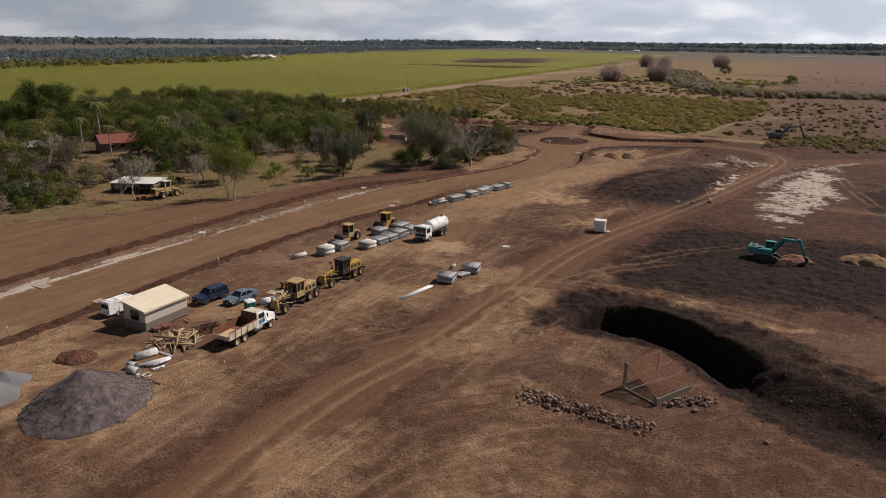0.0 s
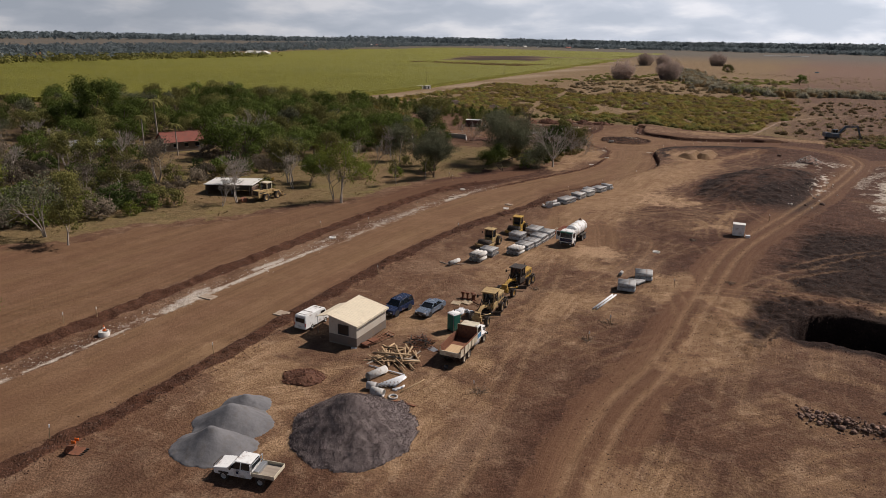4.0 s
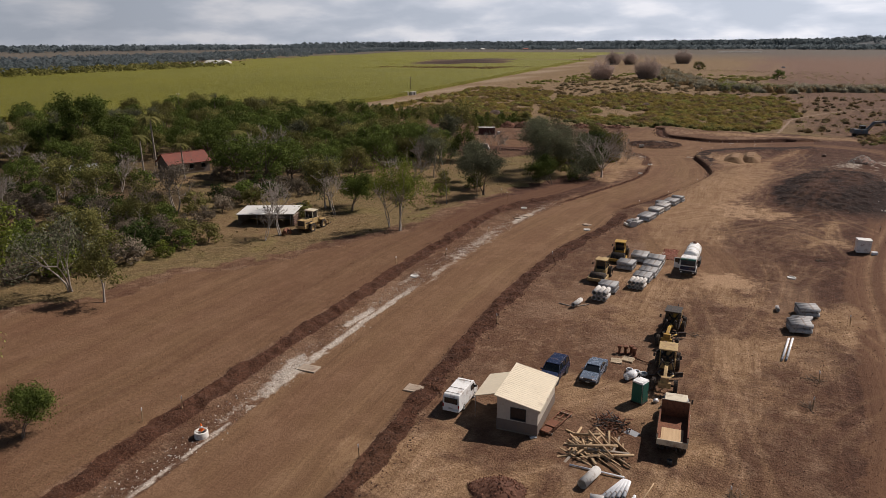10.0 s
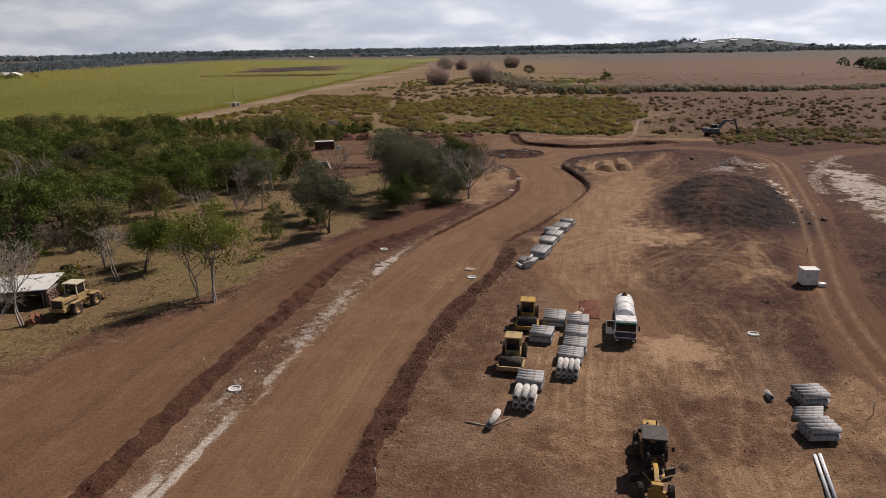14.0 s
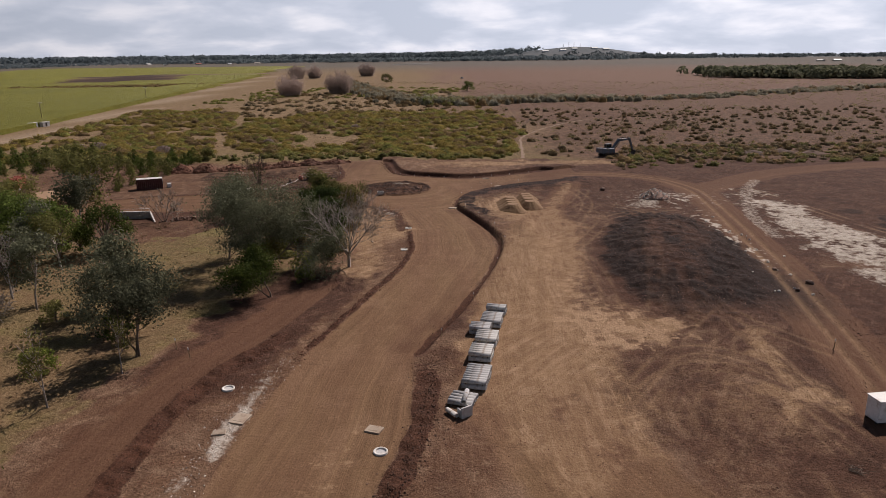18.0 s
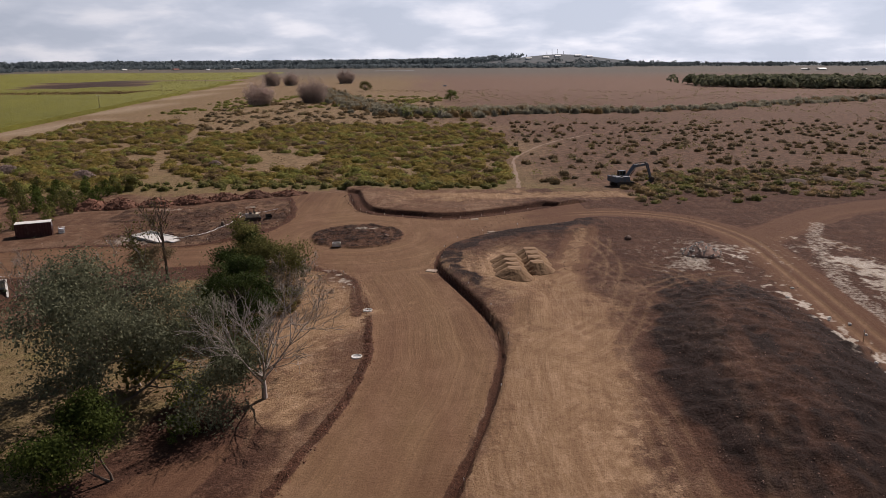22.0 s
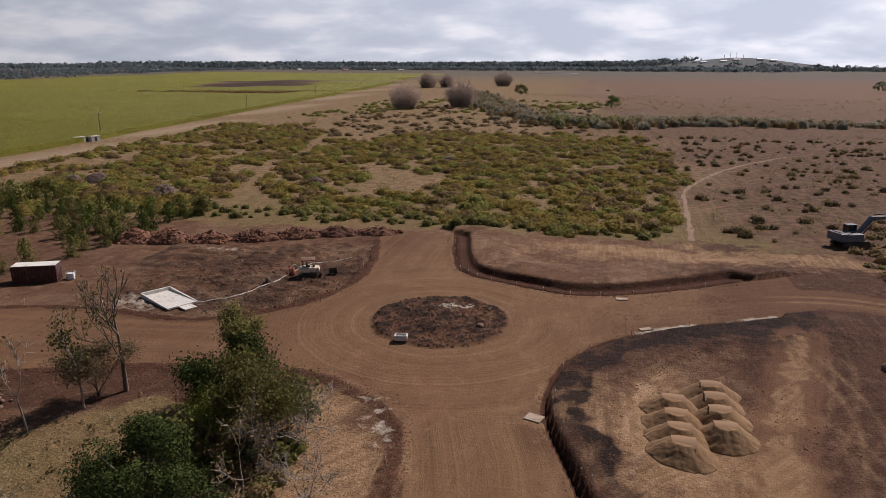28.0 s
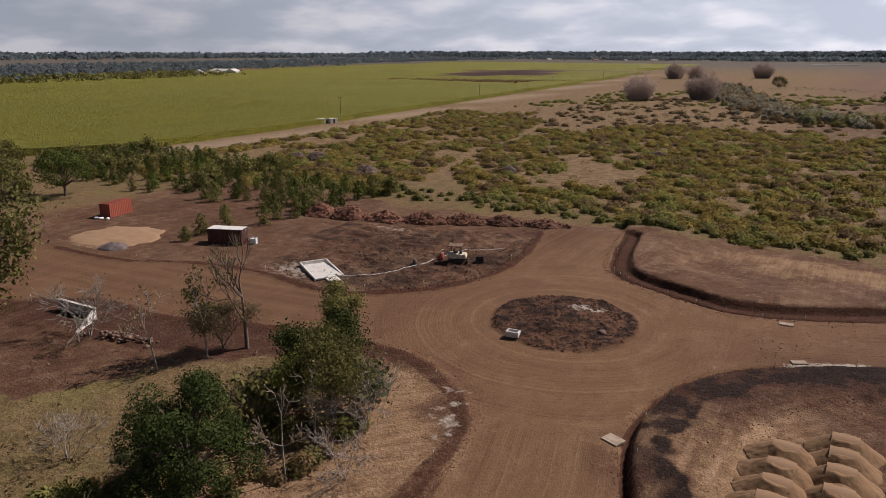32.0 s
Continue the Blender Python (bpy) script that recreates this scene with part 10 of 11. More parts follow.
# ---- heaps ----
def heap(name, label, mat, x, y, rx, ry, h, seed, power=1.3, turn=0.0, rough=0.12, n=64, flat=1.0, category="heap", uneven=1.0):
    """A loose heap: a cone with a slumped foot, lumps and gullies."""
    g = np.linspace(-1.15, 1.15, n)
    X, Y = np.meshgrid(g, g)
    wob_ = fbm(X * 2.2 + seed, Y * 2.2, 3, seed) - 0.5
    wob_ = wob_ * uneven
    r = np.hypot(X, Y) * (1 + 0.35 * wob_)
    Z = np.minimum(np.clip(1 - r, 0, None) ** (1 / power) * 1.05, flat)
    Z = Z * (1 + 0.25 * wob_) * h + (fbm(X * 9, Y * 9, 3, seed + 3) - 0.5) * rough * (Z > 0)
    a = radians(turn)
    wx, wy = x + X * rx * math.cos(a) - Y * ry * math.sin(a), y + X * rx * math.sin(a) + Y * ry * math.cos(a)
    gz0 = np.array([ground_z(p, q) for p, q in zip(wx.ravel(), wy.ravel())]).reshape(X.shape)
    out = Z <= 0.001
    ZZ = np.where(out, gz0 - 0.25, gz0 + Z)
    i = np.arange(n * n).reshape(n, n)
    f = np.stack([i[:-1, :-1], i[:-1, 1:], i[1:, 1:], i[1:, :-1]], -1)
    keep = ~(out[:-1, :-1] & out[:-1, 1:] & out[1:, 1:] & out[1:, :-1])
    me = mesh_np(name, np.c_[wx.ravel(), wy.ravel(), ZZ.ravel()], f[keep], True)
    me.materials.append(mat)
    ob = tagged(new(name, me), label, category)
    top = lambda p, q: float(ZZ.ravel()[np.argmin((wx.ravel() - p) ** 2 + (wy.ravel() - q) ** 2)])
    return ob, (wx, wy, ZZ, Z)


def stone_verts(r, n, rng_):
    """Rough angular stones: a jittered eight-faced body."""
    base = np.array([(1, 0, 0), (-1, 0, 0), (0, 1, 0), (0, -1, 0), (0, 0, 1), (0, 0, -1)], float)
    v = base[None] * rng_.uniform(0.6, 1.2, (n, 6, 1)) + rng_.normal(0, 0.22, (n, 6, 3))
    a = rng_.uniform(0, 6.28, n)
    c, s = np.cos(a), np.sin(a)
    x, y = v[:, :, 0] * c[:, None] - v[:, :, 1] * s[:, None], v[:, :, 0] * s[:, None] + v[:, :, 1] * c[:, None]
    v = np.stack([x, y, v[:, :, 2] * 0.75], -1) * np.asarray(r).reshape(-1, 1, 1)
    return v


STONE_F = np.array([(0, 2, 4), (2, 1, 4), (1, 3, 4), (3, 0, 4), (2, 0, 5), (1, 2, 5), (3, 1, 5), (0, 3, 5)])


def stones(name, label, mat, at, size, seed, category="stones", parent=None):
    """Loose stones or clods at many places, as one mesh."""
    rng_ = np.random.default_rng(seed)
    n = len(at)
    v = stone_verts(size, n, rng_) + np.asarray(at)[:, None, :]
    f = (STONE_F[None] + (np.arange(n) * 6)[:, None, None]).reshape(-1, 3)
    me = mesh_np(name, v.reshape(-1, 3), f)
    me.materials.append(mat)
    ob = new(name, me)
    if parent is not None:
        ob.parent = parent
        ob["kind"] = "stuff"
        return ob
    return tagged(ob, label, category, kind="stuff")


def strew(field, n, seed):
    wx, wy, ZZ, Z = field
    rng_ = np.random.default_rng(seed)
    ok = np.flatnonzero(Z.ravel() > 0.02)
    k = rng_.choice(ok, n)
    return np.c_[wx.ravel()[k] + rng_.normal(0, 0.08, n), wy.ravel()[k] + rng_.normal(0, 0.08, n), ZZ.ravel()[k] + rng_.uniform(-0.02, 0.05, n)]


gh, gf = heap("gravel_heap", "large heap of dark broken gravel beside the ute", GRAVEL, -60.6, 36.2, 5.8, 6.2, 3.4, 4, 0.95, 12, 0.35, 80, 0.96, "gravel heap")
gp = strew(gf, 15000, 2)
stones("gravel_stones", "", GRAVEL, gp, np.random.default_rng(3).uniform(0.03, 0.075, len(gp)), 5, parent=gh)
for (x_, y_, rx_, ry_, h_), sd, lab in (((-70.4, 31.4, 3.7, 3.2, 1.9), 7, "smooth heap of pale grey crusher dust"), ((-68.9, 27.8, 3.7, 3.0, 1.85), 8, "smooth heap of grey crusher dust beside the ute"), ((-71.6, 34.4, 2.5, 2.1, 1.1), 9, "low slumped heap of grey crusher dust")):
    heap("crusher_dust_heap", lab, GRAVEL_GREY, x_, y_, rx_, ry_, h_ * 1.1, sd, 0.85, 20, 0.07, 60, 0.96, "dust heap", 0.6)
sh, sf = heap("soil_heap", "small brown heap of crumbled soil", CLOD_RED, -70.6, 41.4, 2.3, 1.9, 0.8, 11, 1.3, 10, 0.2, 44, 1.0, "soil heap")
stones("soil_clods", "", CLOD_RED, strew(sf, 700, 4), np.random.default_rng(4).uniform(0.03, 0.10, 700), 6, parent=sh)
for col, (x_, ys) in enumerate(((-65.4, (211.2, 213.9, 216.6, 219.6)), (-61.5, (214.9, 218.0, 220.8, 223.4)))):
    for k, y_ in enumerate(ys):
        hp, _ = heap("sand_heap", "brown sand heap with a flat bucket-pressed top", SAND, x_, y_, 3.0, 2.5, 2.3 - 0.05 * k, 20 + k + 7 * col, 0.95, 8, 0.12, 76, 0.66, "sand heap", 0.5)
        hp["group"] = "sand heaps in the junction corner"
        top = ground_z(x_, y_) + (2.3 - 0.05 * k) * 0.70
        bm = B()
        n_ = 7
        rows_ = []
        for i_ in range(n_):
            u = -1.0 + 2.0 * i_ / (n_ - 1)
            rows_.append([bm.verts.new((x_ + u, y_ - 0.85, top - 0.34)), bm.verts.new((x_ + u, y_ - 0.35, top + 0.05 * math.cos(u))), bm.verts.new((x_ + u, y_ + 0.45, top + 0.03 * math.cos(u)))])
        for a_, b_ in zip(rows_[:-1], rows_[1:]):
            for j_ in range(2):
                bm.faces.new((a_[j_], b_[j_], b_[j_ + 1], a_[j_ + 1])).smooth = True
        part("pressed_top", bm, SAND_TOP, hp, "smooth paler pressed face")
heap("gravel_heap", "small dark gravel heap by the road edge", GRAVEL, -166.8, 228.4, 2.6, 2.2, 1.0, 31, 1.3, 0, 0.15, 30, 1.0, "gravel heap")
heap("sand_spread", "low spread of pale sand beside the red container", SAND_TOP, -172.5, 233.0, 8.0, 6.5, 0.55, 33, 2.0, 15, 0.1, 44, 0.7, "sand heap")
rh, rf = heap("rubble_heap", "heap of pale broken rock on dark ground", ROCK, -33.2, 221.8, 3.4, 3.0, 1.2, 35, 1.3, 0, 0.4, 36, 1.0, "rubble heap")
stones("rubble_rocks", "", ROCK_PALE, strew(rf, 160, 6), np.random.default_rng(6).uniform(0.10, 0.30, 160), 8, parent=rh)
for k, (x_, y_, rx_, ry_, h_) in enumerate(((-154, 265.2, 4.5, 2.4, 1.7), (-148, 266.3, 4.5, 2.6, 1.9), (-141, 268.2, 4.5, 2.2, 1.4), (-134, 271.0, 5, 2.2, 1.5), (-127, 274.5, 4.5, 2.2, 1.4), (-120.5, 277.6, 4.5, 2.0, 1.3), (-113.5, 280.5, 5, 2.0, 0.9))):
    hp, hf = heap("earth_bank", "bank of dug red earth at the edge of the scrub", CLOD_RED, x_, y_, rx_, ry_ * 1.2, h_ * 1.3, 40 + k, 1.2, 18, 0.7, 40, 1.0, "earth bank")
    hp["group"] = "red earth banks"
    stones("earth_clods", "", CLOD_RED, strew(hf, 240, 50 + k), np.random.default_rng(k).uniform(0.10, 0.34, 240), 60 + k, parent=hp)
for k, (x_, y_) in enumerate(((18, 292), (28, 295), (36, 291))):
    hp, hf = heap("spoil_bank", "dark spoil heap among weeds at the scrub's edge", CLOD, x_, y_, 5, 3, 1.3, 70 + k, 1.2, 10, 0.5, 30, 1.0, "soil heap")
hp, hf = heap("soil_heap", "light brown heap of dug soil beside the teal excavator", SAND, 3.5, 131.5, 4.5, 2.6, 1.5, 81, 1.2, 5, 0.3, 40, 1.0, "soil heap")
hp, hf = heap("soil_heap", "low heap of dug soil under the excavator boom", CLOD_RED, -6.8, 126.5, 2.6, 1.8, 0.9, 82, 1.2, 5, 0.4, 36, 1.0, "soil heap")


# ---- loose clods and rocks over the ground ----
def on_line(line, n, spread, seed, lo=0.0, hi=1.0):
    rng_ = np.random.default_rng(seed)
    k = rng_.integers(int(lo * (len(line) - 1)), int(hi * (len(line) - 1)), n)
    p = line[k] + (line[k + 1] - line[k]) * rng_.uniform(0, 1, (n, 1)) + rng_.normal(0, 1, (n, 2)) * np.asarray(spread)
    return p


def drop(p, size, sink=0.25):
    return np.c_[p, np.array([ground_z(x_, y_) for x_, y_ in p]) + size * (0.5 - sink)]


LEFT_BERM = smooth_line(np.c_[np.interp(np.linspace(23, 148, 40), BANK_Y, BANK_X), np.linspace(23, 148, 40)], 6)
RIGHT_BERM = smooth_line(np.c_[np.interp(np.linspace(5, 140, 40), RY, RXR) + 1.6, np.linspace(5, 140, 40)], 6)
EDGE_L = smooth_line(np.c_[np.interp(np.linspace(138, 200, 20), RY, RXL) - 0.4, np.linspace(138, 200, 20)], 6)
STRIP = smooth_line(np.c_[np.interp(np.linspace(21, 140, 40), RY, RXL) - 1.4, np.linspace(21, 140, 40)], 6)
for k, (line, n, sp, mat, lo, hi, lab) in enumerate((
        (LEFT_BERM, 3600, 0.7, CLOD, 0.02, 0.09, "crumbled red soil clods along the berm"), (RIGHT_BERM, 3600, 0.85, CLOD, 0.03, 0.12, "crumbled dark soil clods along the trench"),
        (KERB_R, 1100, 0.35, CLOD, 0.03, 0.09, "dark clods along the cut kerb edge"), (KERB_N, 1100, 0.7, CLOD, 0.03, 0.13, "dark clods in the kerb trench"),
        (VERGE_NW, 700, 0.45, CLOD, 0.03, 0.10, "dark clods along the road verge"), (VERGE_SW, 900, 0.7, CLOD_RED, 0.03, 0.10, "red clods along the road verge"),
        (EDGE_L, 900, 0.35, CLOD_RED, 0.04, 0.13, "crumbled red clods along the road edge"), (STRIP, 1200, 0.9, ROCK_PALE, 0.03, 0.10, "pale broken stone along the road edge"), (LOOP[48:], 700, 4.0, CLOD, 0.03, 0.09, "loose clods beside the haul track"))):
    p = on_line(line, n, sp, 100 + k)
    s_ = np.random.default_rng(k).uniform(lo, hi, n) ** 1.0
    stones("loose_clods", lab, mat, drop(p, s_), s_, 200 + k, "soil clods")


def field_of(n, box_, test, seed):
    rng_ = np.random.default_rng(seed)
    p = np.c_[rng_.uniform(box_[0], box_[1], n * 3), rng_.uniform(box_[2], box_[3], n * 3)]
    return p[test(p[:, 0], p[:, 1])][:n]


def dark_at(x_, y_):
    i = np.clip(np.searchsorted(GX, x_), 0, len(GX) - 1)
    j = np.clip(np.searchsorted(GY, y_), 0, len(GY) - 1)
    return g_dark.reshape(gx.shape)[j, i]


for k, (n, box_, lo, hi, mat, lab) in enumerate((
        (3200, (-32, 8, 60, 150), 0.03, 0.17, CLOD, "dark rocks and clods strewn over ripped ground"), (1500, (-54, -18, 150, 214), 0.04, 0.13, ROCK, "dark stones over the spoil mound"),
        (3000, (-101, -82, 228, 247), 0.03, 0.16, CLOD, "dark stones filling the roundabout island"), (1400, (-138, -103, 232, 262), 0.05, 0.2, CLOD, "dark clods over the cleared corner"))):
    p = field_of(n, box_, lambda a, b: dark_at(a, b) > 0.2, 300 + k)
    s_ = np.random.default_rng(9 + k).uniform(lo ** 0.5, hi ** 0.5, len(p)) ** 2
    stones("strewn_rocks", lab, mat, drop(p, s_), s_, 320 + k, "rocks")
p = field_of(2600, (-82, -30, 22, 140), lambda a, b: (a > np.interp(b, RY, RXR) + 3.5), 340)
s_ = np.random.default_rng(41).uniform(0.02, 0.09, len(p))
stones("strewn_clods", "small clods strewn over the yard", CLOD_RED, drop(p, s_), s_, 341, "soil clods")
for n_, box_, lo_, hi_, mat_, sd_ in ((5200, (-80, -56, 22, 112), 0.02, 0.06, CLOD_RED, 361), (5200, (-112, -96, 18, 150), 0.02, 0.075, CLOD_RED, 362), (4200, (-76, -54, 112, 214), 0.02, 0.07, CLOD_TAN, 363),
                                     (6400, (-56, -28, 34, 150), 0.02, 0.085, CLOD, 364), (2600, (-92, -60, 186, 262), 0.02, 0.06, CLOD_RED, 365), (3400, (-40, 6, 34, 84), 0.02, 0.09, CLOD, 366), (2600, (-74, -24, 205, 256), 0.03, 0.11, CLOD, 367)):
    p = field_of(n_, box_, lambda a, b: fbm(a * 0.16, b * 0.16, 3, sd_) > 0.44, sd_)
    s_ = np.random.default_rng(sd_).uniform(lo_ ** 0.5, hi_ ** 0.5, len(p)) ** 2
    stones("strewn_clods", "small loose clods and stones strewn over graded soil", mat_, drop(p, s_), s_, sd_ + 40, "soil clods")
p = field_of(1600, (-140, -96, 180, 232), lambda a, b: road_at(a, b) < 0.1, 350)
s_ = np.random.default_rng(42).uniform(0.03, 0.12, len(p))
stones("strewn_clods", "small clods strewn over the bank", CLOD_RED, drop(p, s_), s_, 351, "soil clods")


# boulders in the two stone heaps, each one a thing
BOULDERS = []
for k in range(8):
    rng_ = np.random.default_rng(500 + k)
    bm = B()
    bmesh.ops.create_icosphere(bm, subdivisions=2, radius=1.0)
    sc = Vector((rng_.uniform(0.8, 1.25), rng_.uniform(0.7, 1.1), rng_.uniform(0.55, 0.85)))
    for v in bm.verts:
        d = 1 + 0.28 * (noise.noise(v.co * 1.3 + Vector((k * 9.1, 3, 7))))
        v.co = Vector((v.co.x * sc.x, v.co.y * sc.y, v.co.z * sc.z)) * d
    me = bpy.data.meshes.new("boulder")
    bm.to_mesh(me)
    bm.free()
    me.materials.append(ROCK)
    BOULDERS.append(me)
rb = random.Random(17)


def boulder(x_, y_, z_, s, group):
    ob = new("boulder", rb.choice(BOULDERS))
    ob.matrix_basis = pose(x_, y_, z_, rb.uniform(-20, 20), rb.uniform(-20, 20), rb.uniform(0, 360)) @ Matrix.Diagonal((s, s, s, 1))
    return tagged(ob, "rough brown basalt boulder in a heap", "boulder", group)


def boulder_heap(p, q, n, half, tall, group, lo=0.18, hi=0.40):
    for k in range(n):
        u, w = rb.random(), rb.gauss(0, 0.42)
        x_, y_ = p[0] + (q[0] - p[0]) * u - (q[1] - p[1]) * 0.0, p[1] + (q[1] - p[1]) * u
        dx, dy = q[0] - p[0], q[1] - p[1]
        L_ = math.hypot(dx, dy)
        x_, y_ = x_ - dy / L_ * w * half, y_ + dx / L_ * w * half
        s = rb.uniform(lo, hi)
        h = tall * max(0, 1 - abs(w)) * rb.random() * min(1, 4 * u, 4 * (1 - u))
        boulder(x_, y_, ground_z(x_, y_) + s * 0.3 + h, s, group)


boulder_heap((-26.2, 60.6), (-12.9, 60.7), 150, 1.6, 0.62, "long heap of boulders", 0.13, 0.28)
boulder_heap((-13.2, 65.9), (-8.8, 69.6), 42, 1.0, 0.55, "boulders by the fallen roof", 0.13, 0.28)
boulder_heap((-136.5, 204.9), (-126.8, 206.8), 64, 1.3, 0.75, "rocks by the culvert", 0.14, 0.32)
for p_, q_, n_, w_, sd_ in (((-26.2, 60.6), (-12.9, 60.7), 420, 0.75, 71), ((-13.2, 65.9), (-8.8, 69.6), 130, 0.5, 72)):
    rng_ = np.random.default_rng(sd_)
    u_ = rng_.uniform(0, 1, (n_, 1))
    p = np.array(p_) + (np.array(q_) - np.array(p_)) * u_ + rng_.normal(0, 1, (n_, 2)) * (0.25, w_)
    s_ = rng_.uniform(0.08, 0.2, n_)
    at_ = drop(p, s_)
    at_[:, 2] += rng_.uniform(0, 0.4, n_) * np.minimum(1, 4 * u_[:, 0] * (1 - u_[:, 0]))
    stones("small_rocks", "small brown rocks between the boulders of the heap", ROCK, at_, s_, sd_ + 9, "rocks")
for x_, y_, s in ((-42.0, 234.0, 0.75), (-86.3, 235.8, 0.45), (-30.8, 160.5, 0.4), (-27.6, 163.6, 0.5), (-29.5, 170.4, 0.35), (-10.2, 66.2, 0.3), (-3.5, 64.0, 0.25)):
    boulder(x_, y_, ground_z(x_, y_) + s * 0.35, s, "single rocks")
for k in range(24):
    x_, y_ = -31.2 + rb.gauss(0, 1.6) + (k % 12) * 0.35, 158 + (k % 12) * 4.2 + rb.gauss(0, 1.2)
    ob = boulder(x_, y_, ground_z(x_, y_) + 0.05, rb.uniform(0.12, 0.32), "pale rocks along the track")
    ob["label"] = "pale broken rock beside the haul track"
    ob.material_slots[0].link = "OBJECT"
    ob.material_slots[0].material = ROCK_PALE
rub, rubf = heap("rubble_heap", "heap of pale broken concrete beside a concrete ring", ROCK_PALE, -92.4, 11.6, 3.0, 2.4, 0.8, 91, 1.3, 20, 0.3, 44, 1.0, "rubble heap")
stones("rubble_piece", "", ROCK_PALE, strew(rubf, 700, 92), np.random.default_rng(93).uniform(0.04, 0.2, 700), 94, parent=rub)["kind"] = "stuff"
for k, (x_, y_, rx_, ry_, h_) in enumerate(((-91.6, 15.0, 2.2, 1.3, 0.5), (-99.2, 12.2, 2.0, 1.6, 0.7), (-87.5, 12.5, 2.0, 1.4, 0.5))):
    hp, hf = heap("soil_heap", "low heap of dark clods at the track crossing", CLOD, x_, y_, rx_, ry_, h_, 95 + k, 1.3, 15, 0.4, 34, 1.0, "soil heap")
    stones("earth_clods", "", CLOD, strew(hf, 260, 96 + k), np.random.default_rng(97 + k).uniform(0.04, 0.18, 260), 98 + k, parent=hp)["kind"] = "stuff"

# ---- the collapsed roof by the pit ----
lean = thing("fallen_roof_frame", "slatted rusty roof leaning on timber posts beside the pit", "roof frame", -14.6, 68.9, turn=65)
# local x runs along the ridge, y from the ridge down to the eave
RZ, EZ, RL = 3.0, 0.95, 2.65
for k in range(17):
    x_ = -RL + k * 2 * RL / 16
    bm = B()
    v = []
    for dz in (0.0, 0.05):
        for (px_, py_) in ((x_ - 0.07, 2.1), (x_ + 0.07, 2.1), (x_ + 0.07, -2.2), (x_ - 0.07, -2.2)):
            v.append(bm.verts.new((px_, py_, RZ + (2.1 - py_) / 4.3 * (EZ - RZ) + dz + 0.02 * math.sin(k * 2.1))))
    for q in ((3, 2, 1, 0), (4, 5, 6, 7), (0, 1, 5, 4), (1, 2, 6, 5), (2, 3, 7, 6), (3, 0, 4, 7)):
        bm.faces.new([v[i] for i in q])
    part("slat", bm, RUST, lean)
for y_ in (2.0, 0.6, -0.8, -2.1):
    z_ = RZ + (2.1 - y_) / 4.3 * (EZ - RZ) - 0.08
    rods("purlin", TIMBER_GREY, lean, ((-RL - 0.05, y_, z_), (RL + 0.05, y_, z_), 0.06), n=6)
for x_ in (-RL + 0.1, RL - 0.1):
    boxes("post", TIMBER_GREY, lean, (x_ - 0.14, 1.85, -0.1, x_ + 0.14, 2.13, RZ - 0.1), bevel=0.02)
    boxes("post", TIMBER_GREY, lean, (x_ - 0.12, -2.2, -0.1, x_ + 0.12, -1.96, EZ - 0.08), bevel=0.02)
boxes("eave_wall", TIMBER_GREY, lean, (-RL, -2.3, -0.05, RL, -2.2, 0.80), bevel=0.02, label="low grey plank wall under the eave")
boxes("floor_frame", TIMBER_GREY, lean, (-RL, -2.0, 0.0, -RL + 0.15, 1.9, 0.15), bevel=0.01)
boxes("floor_frame", TIMBER_GREY, lean, (-RL, 1.2, 0.0, RL, 1.35, 0.15), bevel=0.01)


